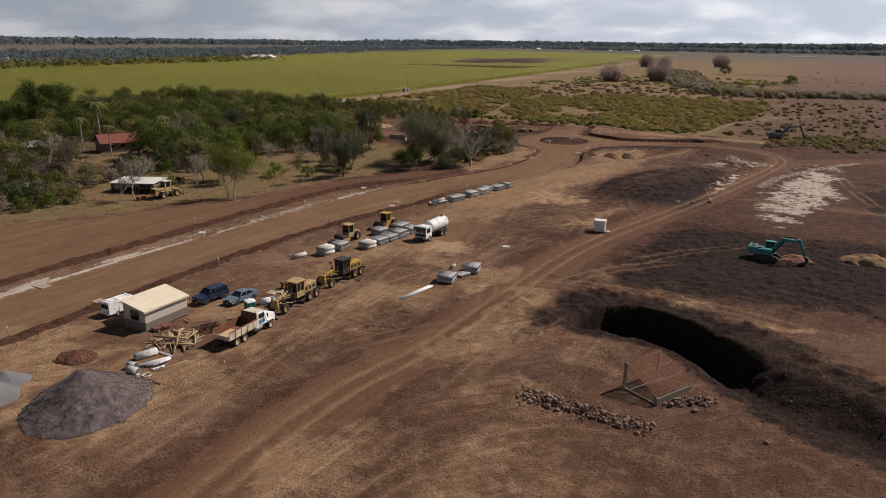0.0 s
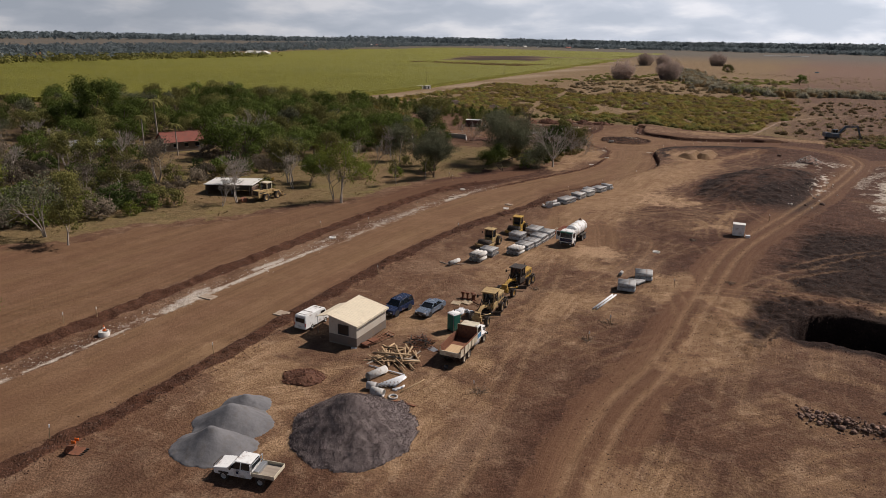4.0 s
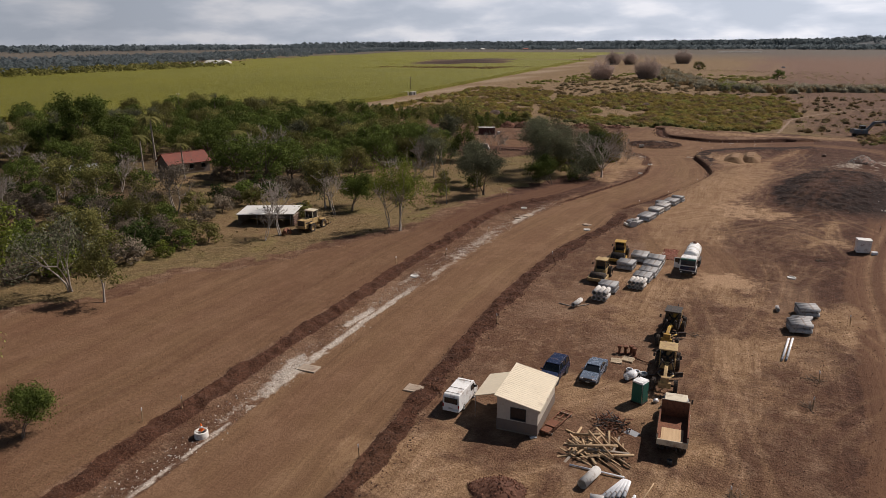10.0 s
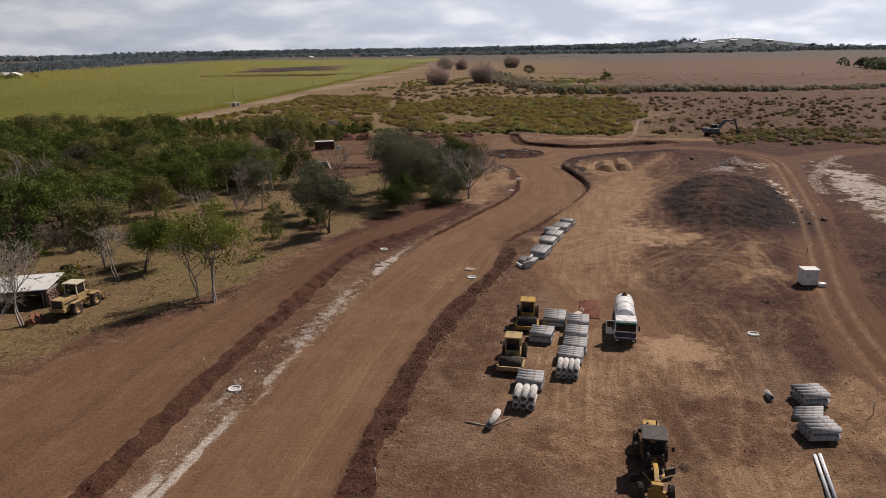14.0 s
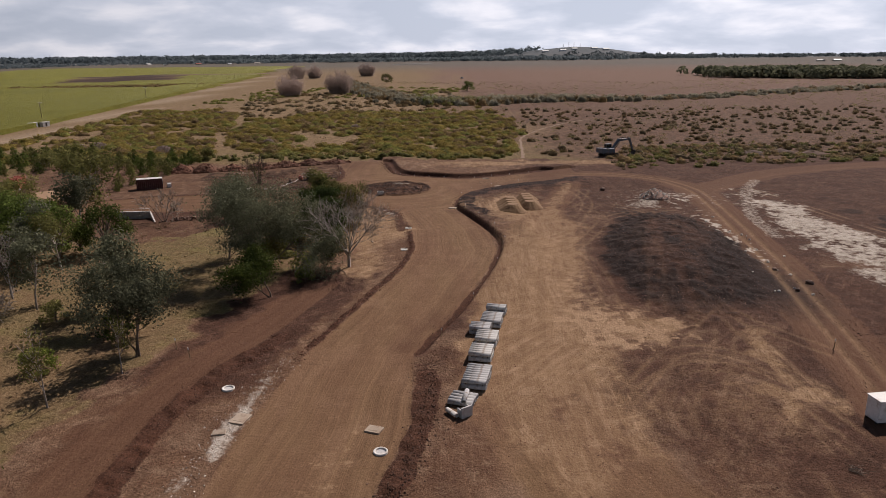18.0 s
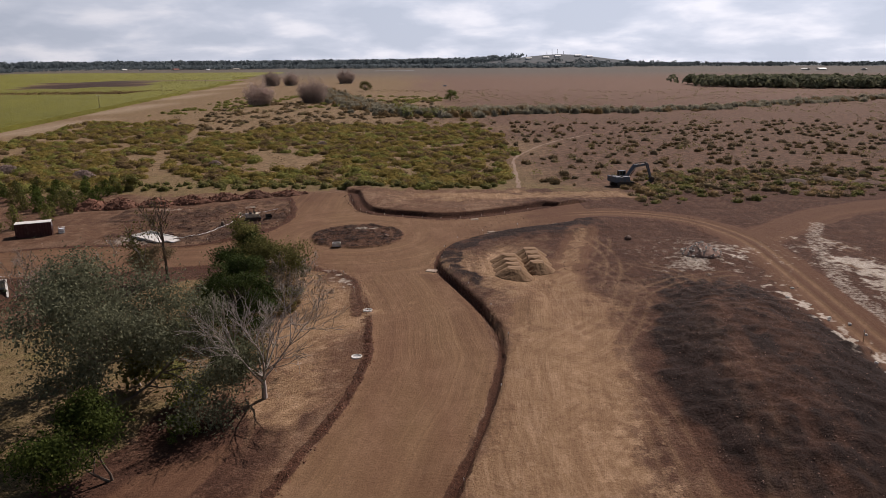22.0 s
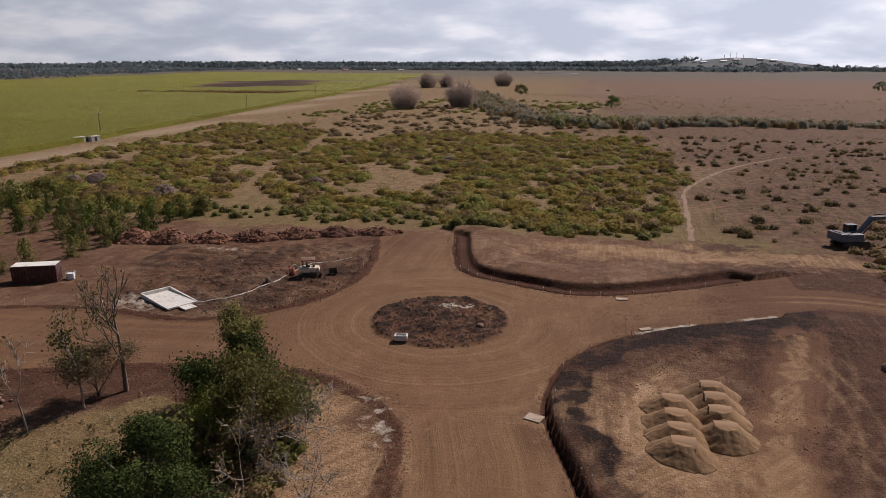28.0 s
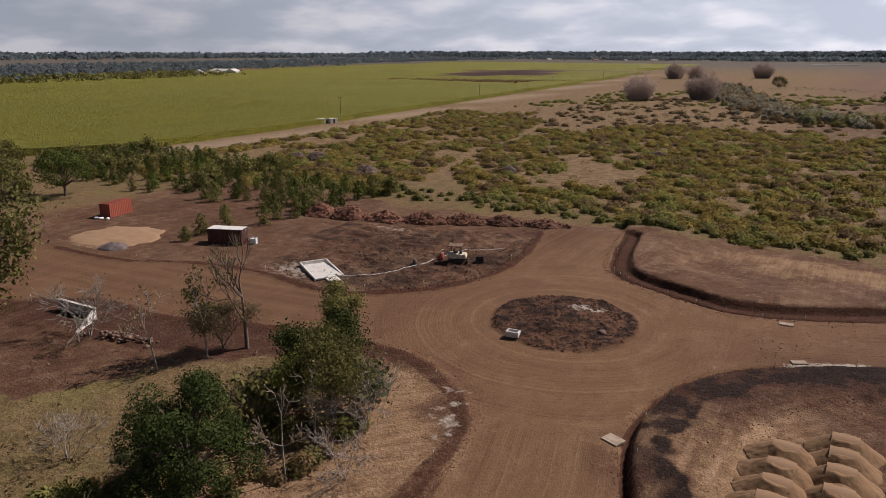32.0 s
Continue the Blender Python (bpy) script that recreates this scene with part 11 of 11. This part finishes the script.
# ---- containers ----
def container(label, x, y, turn, paint, roof, end):
    t = thing("shipping_container", label, "container", x, y, turn=turn)
    L_, W_, H_ = 3.03, 1.22, 2.59
    for s in (-1, 1):
        bm = B()
        n = 26
        prev = None
        for k in range(2 * n + 1):
            x0 = -L_ + 0.1 + k * (2 * L_ - 0.2) / (2 * n)
            y0 = s * (W_ - (0.04 if (k // 2) % 2 else 0.0))
            row = [bm.verts.new((x0, y0, z0)) for z0 in (0.16, H_ - 0.1)] + [bm.verts.new((x0, s * (W_ - 0.07), z0)) for z0 in (H_ - 0.1, 0.16)]
            if prev:
                for j in range(4):
                    bm.faces.new((prev[j], row[j], row[(j + 1) % 4], prev[(j + 1) % 4]))
            prev = row
        bmesh.ops.recalc_face_normals(bm, faces=bm.faces)
        part("side_panel", bm, paint, t, "corrugated steel side")
    boxes("end_panel", end, t, (-L_ + 0.01, -W_ + 0.08, 0.16, -L_ + 0.06, W_ - 0.08, H_ - 0.1), bevel=0)
    for s in (-1, 1):
        dr_ = boxes("container_door", end, t, (L_ - 0.06, s * 0.02, 0.16, L_, s * (W_ - 0.08), H_ - 0.1), bevel=0.01)
        for k in (0.3, 0.8):
            rods("lock_bar", GALV, dr_, ((L_ + 0.03, s * k, 0.2), (L_ + 0.03, s * k, H_ - 0.15), 0.02), n=6)
        boxes("corner_post", paint, t, (-L_, s * (W_ - 0.14), 0, -L_ + 0.14, s * W_, H_), bevel=0.01)
        boxes("corner_post", paint, t, (L_ - 0.14, s * (W_ - 0.14), 0, L_, s * W_, H_), bevel=0.01)
        boxes("side_rail", paint, t, (-L_, s * (W_ - 0.08), 0.0, L_, s * W_, 0.16), bevel=0.01)
        boxes("side_rail", paint, t, (-L_, s * (W_ - 0.08), H_ - 0.1, L_, s * W_, H_), bevel=0.01)
    rf_ = boxes("roof", roof, t, (-L_, -W_, H_, L_, W_, H_ + 0.04), bevel=0.01)
    for k in range(20):
        boxes("roof_rib", roof, rf_, (-L_ + 0.15 + k * 0.295, -W_ + 0.1, H_ + 0.04, -L_ + 0.27 + k * 0.295, W_ - 0.1, H_ + 0.065), bevel=0)
    boxes("floor", BLACK, t, (-L_ + 0.06, -W_ + 0.08, 0.1, L_ - 0.06, W_ - 0.08, 0.16), bevel=0)
    return t


container("faded red-orange shipping container beside young trees", -188.3, 243.3, 104, PAINT_RED, PAINT_RED, PAINT_RED)
container("dark maroon container with a pale grey roof by the road", -153.4, 240.7, 23, PAINT_MAROON, ROOF_WHITE, PAINT_MAROON)
cage = thing("wire_cage_bin", "pale wire cage bin beside the dark container", "bin", -149.3, 242.6, turn=23)
for z_ in (0.05, 0.4, 0.75, 1.1):
    rods("cage_rail", GALV, cage, ((-0.5, -0.5, z_), (0.5, -0.5, z_), 0.025), ((0.5, -0.5, z_), (0.5, 0.5, z_), 0.025), ((0.5, 0.5, z_), (-0.5, 0.5, z_), 0.025), ((-0.5, 0.5, z_), (-0.5, -0.5, z_), 0.025), n=6)
for sx in (-0.5, 0.5):
    for sy in (-0.5, 0.5):
        rods("cage_post", GALV, cage, ((sx, sy, 0), (sx, sy, 1.2), 0.03), n=6)
boxes("cage_liner", PVC, cage, (-0.45, -0.45, 0.05, 0.45, 0.45, 0.95), bevel=0.05)
for x_, y_ in ((-186.8, 239.0), (-185.6, 239.6), (-187.9, 238.8)):
    bg = thing("white_sack", "white sack lying by the red container", "sack", x_, y_, turn=x_ * 40 % 180, group="sacks by the container")
    bm = B()
    bmesh.ops.create_icosphere(bm, subdivisions=2, radius=0.5)
    for v in bm.verts:
        v.co = Vector((v.co.x * 1.1, v.co.y * 0.7, max(0, v.co.z * 0.55 + 0.25)))
    part("sack_cloth", bm, PVC, bg)

# ---- concrete works ----
apron = thing("culvert_apron", "pale concrete drain apron with splayed wing walls", "concrete apron", -129.0, 236.6, ground_z(-129.0, 236.6) + 0.22, turn=-30)
boxes("apron_slab", CONCRETE_PALE, apron, (-3.6, -2.1, 0.0, 3.6, 2.1, 0.22), bevel=0.03)
bm = B()
profile(bm, [(-3.6, 0.2), (3.6, 0.2), (3.6, 0.26), (-3.6, 0.62)], 1.95, 2.15, 0.02)
part("wing_wall", bm, CONCRETE_PALE, apron)
bm = B()
profile(bm, [(-3.6, 0.2), (3.2, 0.2), (3.2, 0.26), (-3.6, 0.62)], -2.15, -1.95, 0.02)
part("wing_wall", bm, CONCRETE_PALE, apron)
boxes("headwall", CONCRETE_PALE, apron, (-3.85, -2.15, 0.0, -3.6, 2.15, 0.68), bevel=0.02)
boxes("toe_slab", CONCRETE_PALE, apron, (3.65, -0.6, 0.0, 5.4, 1.1, 0.14), bevel=0.02)
cul = thing("culvert_headwall", "grey concrete culvert wall with pale wing wall", "concrete wall", -143.0, 208.0, turn=4)
boxes("headwall", CONCRETE, cul, (-3.6, -0.15, -0.6, 3.4, 0.15, 1.35), bevel=0.03)
boxes("wall_cap", CONCRETE_PALE, cul, (-3.6, -0.2, 1.35, 3.4, 0.2, 1.47), bevel=0.02)
bm = B()
profile(bm, [(0, -0.5), (4.6, -0.5), (4.6, 0.15), (0, 1.35)], -0.14, 0.14, 0.02)
wing = part("wing_wall", bm, CONCRETE_PALE, cul)
wing.matrix_basis = pose(3.3, 0, 0, 0, 0, -62)
boxes("culvert_floor", CONCRETE, cul, (-3.2, -3.4, -0.5, 3.6, -0.15, -0.12), bevel=0.02)
rods("guard_rail", GALV, cul, ((-3.4, 0, 2.0), (3.2, 0, 2.0), 0.03), *[((-3.4 + k * 1.65, 0, 1.47), (-3.4 + k * 1.65, 0, 2.0), 0.03) for k in range(5)])


def manhole(x, y, label, r=0.55, h=0.12, mat=CONCRETE_PALE, lid=True):
    t = thing("manhole_ring", label, "manhole", x, y, group="drain manholes")
    bm = B()
    lathe(bm, [(-0.1, r), (h, r), (h + 0.02, r * 0.97), (h + 0.02, r * 0.74), (-0.1, r * 0.72)], "z", 24)
    part("ring", bm, mat, t)
    bm = B()
    lathe(bm, [(h * 0.3, 0.01), (h * 0.3, r * 0.73)], "z", 20)
    # rings without a lid get a flat black disc for the shaft's shade
    part("cover", bm, BLACK if not lid else CONCRETE, t, "flat black disc standing for the dark inside" if not lid else "")
    return t


manhole(-96.0, 12.3, "pale concrete manhole ring standing in rubble", 0.5, 0.6, lid=False)
manhole(-97.0, 37.6, "raised pale concrete manhole ring with a cone on it", 0.6, 0.55, lid=False)
for x_, y_ in ((-100.7, 84.3), (-100.5, 132.2), (-86.2, 182.8), (-86.3, 197.6), (-50.4, 106.9), (-84.3, 120.8)):
    manhole(x_, y_, "round pale concrete manhole set in the dirt", 0.62)
cone = thing("traffic_cone", "orange and white traffic cone on the manhole", "traffic cone", -97.1, 37.75, ground_z(-97.0, 37.6) + 0.19)
bm = B()
lathe(bm, [(0.38, 0.02), (0.42, 0.18), (0.75, 0.10), (1.05, 0.03), (1.05, 0.005)], "z", 14)
part("cone_body", bm, LAMP_ORANGE, cone)
boxes("cone_base", LAMP_ORANGE, cone, (-0.2, -0.2, 0.34, 0.2, 0.2, 0.39), bevel=0.02)
bm = B()
lathe(bm, [(0.62, 0.140), (0.62, 0.145), (0.78, 0.105), (0.78, 0.100)], "z", 14)
part("cone_band", bm, PVC, cone)
for x_, y_, a, sx, sy, lab in ((-96.3, 52.4, 4, 1.3, 0.9, "pale concrete kerb inlet slab at the road edge"), (-84.2, 53.3, 4, 1.1, 0.9, "small concrete slab on the berm"), (-97.6, 126.3, -14, 0.9, 1.1, "pale concrete pad beside a manhole"),
                               (-98.8, 124.0, 10, 0.7, 0.5, "broken pale concrete block"), (-85.2, 124.3, -20, 0.9, 0.7, "flat concrete slab on the trench edge"), (-77.9, 215.3, -20, 1.0, 0.8, "tan concrete pad by the kerb trench"), (-69.0, 251.2, 6, 1.0, 0.6, "pale concrete pad at the road edge"), (-66.5, 240.3, 30, 1.0, 0.5, "pale slab at the kerb edge")):
    t = thing("concrete_slab", lab, "slab", x_, y_, turn=a)
    sx, sy = sx * 0.8, sy * 0.8
    boxes("slab_body", CONCRETE_TAN, t, (-sx, -sy, -0.05, sx, sy, 0.14), bevel=0.03)
    boxes("slab_recess", CONCRETE_TAN, t, (-sx * 0.6, -sy * 0.6, 0.14, sx * 0.6, sy * 0.6, 0.16), bevel=0.01)
sump = thing("drain_pit_box", "white concrete drain pit box on the roundabout island", "pit box", -94.7, 230.2, turn=8)
boxes("pit_wall", CONCRETE_PALE, sump, (-0.75, -0.5, 0.0, 0.75, -0.38, 0.62), bevel=0.02)
boxes("pit_wall", CONCRETE_PALE, sump, (-0.75, 0.38, 0.0, 0.75, 0.5, 0.62), bevel=0.02)
boxes("pit_wall", CONCRETE_PALE, sump, (-0.75, -0.38, 0.0, -0.6, 0.38, 0.62), bevel=0.02)
boxes("pit_wall", CONCRETE_PALE, sump, (0.6, -0.38, 0.0, 0.75, 0.38, 0.62), bevel=0.02)
boxes("pit_grate", BLACK, sump, (-0.6, -0.38, 0.42, 0.6, 0.38, 0.46), bevel=0)
for k in range(7):
    boxes("grate_bar", GALV, sump, (-0.52 + k * 0.17, -0.38, 0.46, -0.47 + k * 0.17, 0.38, 0.50), bevel=0)

# survey stakes, each a thin peg with a white head
STAKE = bpy.data.meshes.new("peg")
bm = B()
box(bm, -0.025, -0.025, -0.2, 0.025, 0.025, 1.0)
bm.to_mesh(STAKE)
bm.free()
STAKE.materials.append(TIMBER)
HEAD = bpy.data.meshes.new("peg_head")
bm = B()
box(bm, -0.03, -0.03, 0.82, 0.03, 0.03, 1.04)
bm.to_mesh(HEAD)
bm.free()
HEAD.materials.append(PVC)
rs_ = random.Random(12)


def stake(x, y, s=1.0):
    t = tagged(new("survey_stake"), "thin timber survey stake with a white head", "stake", "survey stakes")
    t.matrix_basis = pose(x, y, ground_z(x, y), rs_.uniform(-6, 6), rs_.uniform(-6, 6), rs_.uniform(0, 90)) @ Matrix.Diagonal((s, s, s, 1))
    for name, me in (("peg", STAKE), ("peg_head", HEAD)):
        o = new(name, me)
        o.parent = t


for line, side, every in ((KERB_R, 1.2, 7), (KERB_N, -0.6, 5), (VERGE_NW, -0.9, 7), (VERGE_SW, 1.0, 9)):
    for k in range(3, len(line) - 2, every):
        d = line[k + 1] - line[k - 1]
        d = d / np.hypot(*d)
        stake(line[k][0] + d[1] * side, line[k][1] - d[0] * side, 0.9)
for x_, y_ in ((-103.1, 36.7), (-101.8, 40.1), (-95.9, 24.7), (-82.6, 40.6), (-98.8, 15.5), (-81.7, 21.5), (-100.6, 94.8), (-105.0, 86.6), (-82.9, 72.5), (-84.6, 100.5), (-99.3, 110.2), (-54.4, 47.9), (-48.6, 65.6), (-47.8, 72.0), (-61.0, 36.0), (-106.5, 138.5), (-108.9, 141.0), (-44.0, 90.2), (-36.2, 141.0), (-27.4, 186.0)):
    stake(x_, y_, 1.3)
# brush piles left where stakes stand
for k, (x_, y_) in enumerate(((-48.9, 65.9), (-48.2, 72.3), (-54.1, 48.2), (-37.4, 96.6), (-60.6, 79.0), (-46.5, 118.0))):
    bm = B()
    for j in range(26):
        a, b = rs_.uniform(0, 6.28), rs_.uniform(0, 6.28)
        p = Vector((math.cos(a) * rs_.uniform(0, 0.7), math.sin(a) * rs_.uniform(0, 0.7), rs_.uniform(0.02, 0.15)))
        rod(bm, p, p + Vector((math.cos(b) * 0.7, math.sin(b) * 0.7, rs_.uniform(-0.02, 0.25))), 0.018, 4)
    t = thing("brush_pile", "small pile of dry brown twigs", "twigs", x_, y_, group="brush piles")
    part("twig_tangle", bm, BARK_DARK, t)["kind"] = "stuff"


# ---- buildings in the wood ----
def gable_house(name, label, x, y, turn, L_, W_, H_, rise, wall, roof, category="house", windows=3, stone=False):
    t = thing(name, label, category, x, y, turn=turn)
    for s in (-1, 1):
        boxes("wall", wall, t, (-L_, s * (W_ - 0.15), 0, L_, s * W_, H_), bevel=0)
        bm = B()
        v = [bm.verts.new((s * L_, -W_ + 0.15, 0)), bm.verts.new((s * L_, W_ - 0.15, 0)), bm.verts.new((s * L_, W_ - 0.15, H_)), bm.verts.new((s * L_, 0, H_ + rise)), bm.verts.new((s * L_, -W_ + 0.15, H_))]
        w = [bm.verts.new((p.co.x - s * 0.15, p.co.y, p.co.z)) for p in v]
        bm.faces.new(v)
        bm.faces.new(w[::-1])
        for i_ in range(5):
            bm.faces.new((v[i_], w[i_], w[(i_ + 1) % 5], v[(i_ + 1) % 5]))
        bmesh.ops.recalc_face_normals(bm, faces=bm.faces)
        part("gable_wall", bm, wall, t)
        bm = B()
        k = rise / W_
        v = []
        for dz in (0.02, 0.12):
            for (a, b) in ((-L_ - 0.5, 0), (L_ + 0.5, 0), (L_ + 0.5, W_ + 0.5), (-L_ - 0.5, W_ + 0.5)):
                v.append(bm.verts.new((a, s * b, H_ + rise - b * k + dz)))
        for q in ((3, 2, 1, 0), (4, 5, 6, 7), (0, 1, 5, 4), (1, 2, 6, 5), (2, 3, 7, 6), (3, 0, 4, 7)):
            bm.faces.new([v[i] for i in q])
        bmesh.ops.recalc_face_normals(bm, faces=bm.faces)
        part("roof_slope", bm, roof, t)
        for j in range(windows):
            u = -L_ + (j + 0.7) * 2 * L_ / (windows + 0.4)
            w_ = boxes("window", GLASS, t, (u, s * (W_ + 0.005), H_ * 0.4, u + 1.1, s * (W_ + 0.03), H_ * 0.8), bevel=0)
            boxes("window_frame", PAINT_WHITE, w_, (u - 0.08, s * (W_ + 0.004), H_ * 0.36, u + 1.18, s * (W_ + 0.045), H_ * 0.4), (u - 0.08, s * (W_ + 0.004), H_ * 0.8, u + 1.18, s * (W_ + 0.045), H_ * 0.84), bevel=0)
    boxes("ridge_cap", roof, t, (-L_ - 0.5, -0.2, H_ + rise + 0.06, L_ + 0.5, 0.2, H_ + rise + 0.17), bevel=0.03)
    return t


gable_house("farm_house", "old house with rusty red iron roof among trees", -197.3, 134.6, 70, 5.5, 3.6, 3.0, 2.2, CLAD_DARK, ROOF_RUST)
gable_house("farm_shed", "low grey-roofed old shed among trees", -213.5, 113.5, 60, 5.5, 3.2, 2.5, 1.1, TIMBER_GREY, GALV, "shed", 2)
wr_ = thing("open_shed", "low open shed with a flat pale roof and stone end wall", "shed", -140.6, 100.6, turn=20)
bm = B()
v = []
for dz in (0.0, 0.12):
    for (a, b, c_) in ((-5.6, -2.9, 2.0), (5.6, -2.9, 2.35), (5.6, 2.9, 2.75), (-5.6, 2.9, 2.4)):
        v.append(bm.verts.new((a, b, c_ + dz)))
for q in ((3, 2, 1, 0), (4, 5, 6, 7), (0, 1, 5, 4), (1, 2, 6, 5), (2, 3, 7, 6), (3, 0, 4, 7)):
    bm.faces.new([v[i] for i in q])
part("roof", bm, ROOF_WHITE, wr_)
boxes("rear_wall", CLAD_DARK, wr_, (-5.4, 2.5, 0, 5.4, 2.65, 2.3), bevel=0)
boxes("end_wall", CLAD_DARK, wr_, (-5.4, -2.6, 0, -5.25, 2.5, 1.95), bevel=0)
rw = random.Random(5)
stw = boxes("stone_wall", TIMBER_GREY, wr_, (5.1, -2.6, 0, 5.35, 2.5, 2.0), bevel=0.02, label="rough stone end wall")
for k in range(40):
    o = new("stone", BOULDERS[k % 8])
    o.parent = stw
    o.matrix_basis = pose(5.38, -2.4 + (k % 8) * 0.68 + rw.uniform(-0.05, 0.05), 0.22 + (k // 8) * 0.38, 0, 0, rw.uniform(0, 360)) @ Matrix.Diagonal((0.26, 0.26, 0.24, 1))
for x_ in (-5.0, -1.7, 1.7, 4.8):
    rods("post", TIMBER_GREY, wr_, ((x_, -2.6, 0), (x_, -2.6, 2.05), 0.08), n=8)

# ---- far houses, poles, the hill ----
HOUSES = "far houses"
rf2 = random.Random(21)
spots_h = [(-838, 792), (-852, 842), (-838, 850), (-905, 470), (-880, 500), (-915, 440), (-940, 560)]
for k in range(34):
    u = k / 33
    spots_h.append((-1250 - 300 * u + rf2.uniform(-70, 70), 1100 + 1250 * u + rf2.uniform(-60, 60)))
for k in range(9):
    spots_h.append((-1560 + k * 95 + rf2.uniform(-30, 30), 2700 + rf2.uniform(-80, 80)))
for k in range(22):
    spots_h.append((950 + k * 55 + rf2.uniform(-20, 20), 2050 - k * 22 + rf2.uniform(-60, 60)))
for k, (x_, y_) in enumerate(spots_h):
    s_ = rf2.uniform(0.9, 1.5) if k >= 3 else 1.6
    roofm = ROOF_WHITE if k < 3 or rf2.random() < 0.6 else rf2.choice((GALV, CLAD, PAINT_RED))
    t = thing("far_house", "distant house with a pale metal roof" if roofm in (ROOF_WHITE, GALV) else "distant house with a tiled roof", "house", x_, y_, turn=rf2.uniform(0, 180), group=HOUSES)
    L_, W_, H_ = 8 * s_, 5 * s_, 3.0 * s_ ** 0.5
    boxes("wall", CLAD, t, (-L_, -W_, 0, L_, W_, H_), bevel=0)
    for j in range(4):
        boxes("window", GLASS, t, (-L_ * 0.8 + j * L_ * 0.45, -W_ - 0.04, 1.0, -L_ * 0.8 + j * L_ * 0.45 + 1.6, -W_ - 0.005, 2.2), bevel=0)
    bm = B()
    profile(bm, [(-W_ - 0.7, H_), (W_ + 0.7, H_), (0, H_ + 2.4 * s_)], -L_ - 0.7, L_ + 0.7)
    r_ = part("roof", bm, roofm, t)
    r_.rotation_euler = (0, 0, radians(90))


def power_pole(x, y, tall=10.5):
    t = thing("power_pole", "slim dark timber power pole beside the cane field", "power pole", x, y, turn=10, group="power poles")
    bm = B()
    rod(bm, (0, 0, -0.5), (0, 0, tall), 0.18, 8, 0.12)
    part("pole", bm, BARK_DARK, t)
    boxes("cross_arm", TIMBER_GREY, t, (-1.1, -0.06, tall - 0.7, 1.1, 0.06, tall - 0.55), bevel=0.01)
    for k in (-1.0, -0.5, 0.5, 1.0):
        rods("insulator", PVC, t, ((k, 0, tall - 0.55), (k, 0, tall - 0.3), 0.05), n=6)
    return t


poles = [(-285.3, 425.7), (-302.5, 592.9), (-330, 780), (-352, 980), (-312, 245), (-420, 205), (-372, 1180)]
for x_, y_ in poles:
    power_pole(x_, y_)
for k in range(2):
    pb = thing("pump_box", "small grey concrete pump box beside the gravel lane", "pump box", -275.6 + k * 3.0, 400.6 + k * 4.8, turn=70, group="pump boxes")
    boxes("box_body", CONCRETE, pb, (-1.9, -1.1, 0, 1.9, 1.1, 2.1), bevel=0.04)
    boxes("box_lid", CONCRETE_PALE, pb, (-2.0, -1.2, 2.1, 2.0, 1.2, 2.25), bevel=0.03)
    boxes("box_door", BLACK, pb, (-0.5, -1.13, 0.1, 0.5, -1.103, 1.9), bevel=0)
for x_, y_, h_ in ((590, 4125, 38), (622, 4140, 42), (655, 4132, 30), (560, 4120, 26)):
    t = thing("radio_mast", "thin radio mast on top of the distant hill", "mast", x_, y_, group="radio masts")
    rods("mast_pole", GALV, t, ((0, 0, -2), (0, 0, h_), 0.8), n=6)
    rods("mast_arm", GALV, t, ((-3, 0, h_ * 0.8), (3, 0, h_ * 0.8), 0.4), ((-2, 0, h_ * 0.6), (2, 0, h_ * 0.6), 0.4), n=5)
for x_, y_ in ((520, 3890), (585, 3920), (700, 3960), (760, 3950), (430, 3900)):
    t = thing("far_building", "white building at the foot of the distant hill", "building", x_, y_, turn=12, group=HOUSES)
    boxes("wall", PAINT_WHITE, t, (-16, -9, 0, 16, 9, 6), bevel=0)
    bm = B()
    profile(bm, [(-10, 6), (10, 6), (0, 10)], -17, 17)
    r_ = part("roof", bm, ROOF_WHITE, t)
    r_.rotation_euler = (0, 0, radians(90))
fc = thing("parked_car", "small blue car parked far off on the brown plain", "car", -62, 1010, turn=15)
boxes("body", PAINT_BLUE, fc, (-2.2, -0.9, 0.4, 2.2, 0.9, 1.1), bevel=0.15)
boxes("glasshouse", GLASS, fc, (-1.4, -0.8, 1.05, 1.0, 0.8, 1.65), bevel=0.2)
for wx in (-1.4, 1.4):
    for s in (-1, 1):
        wheel(fc, wx, s * 0.8, 0.33, 0.22, GALV)
pond = thing("far_pond", "shallow pale pond on the brown plain", "pond", -195, 2340)
boxes("water_sheet", GALV, pond, (-60, -14, 0.2, 60, 14, 1.0), bevel=0.3)
pond["kind"] = "structure"
# irrigation hose on the cleared corner
hose = bpy.data.curves.new("irrigation_hose", "CURVE")
hose.dimensions, hose.bevel_depth = "3D", 0.035
hp_ = smooth_line([(-126.5, 235.5), (-122, 239), (-119.6, 245), (-118.3, 251), (-117.5, 257), (-112, 262)], 8)
sp = hose.splines.new("POLY")
sp.points.add(len(hp_) - 1)
for q, (a, b) in zip(sp.points, hp_):
    q.co = (a, b, ground_z(a, b) + 0.12, 1)
hose.materials.append(PVC)
tagged(new("irrigation_hose", hose), "long pale hose snaking over dark cleared soil", "hose")
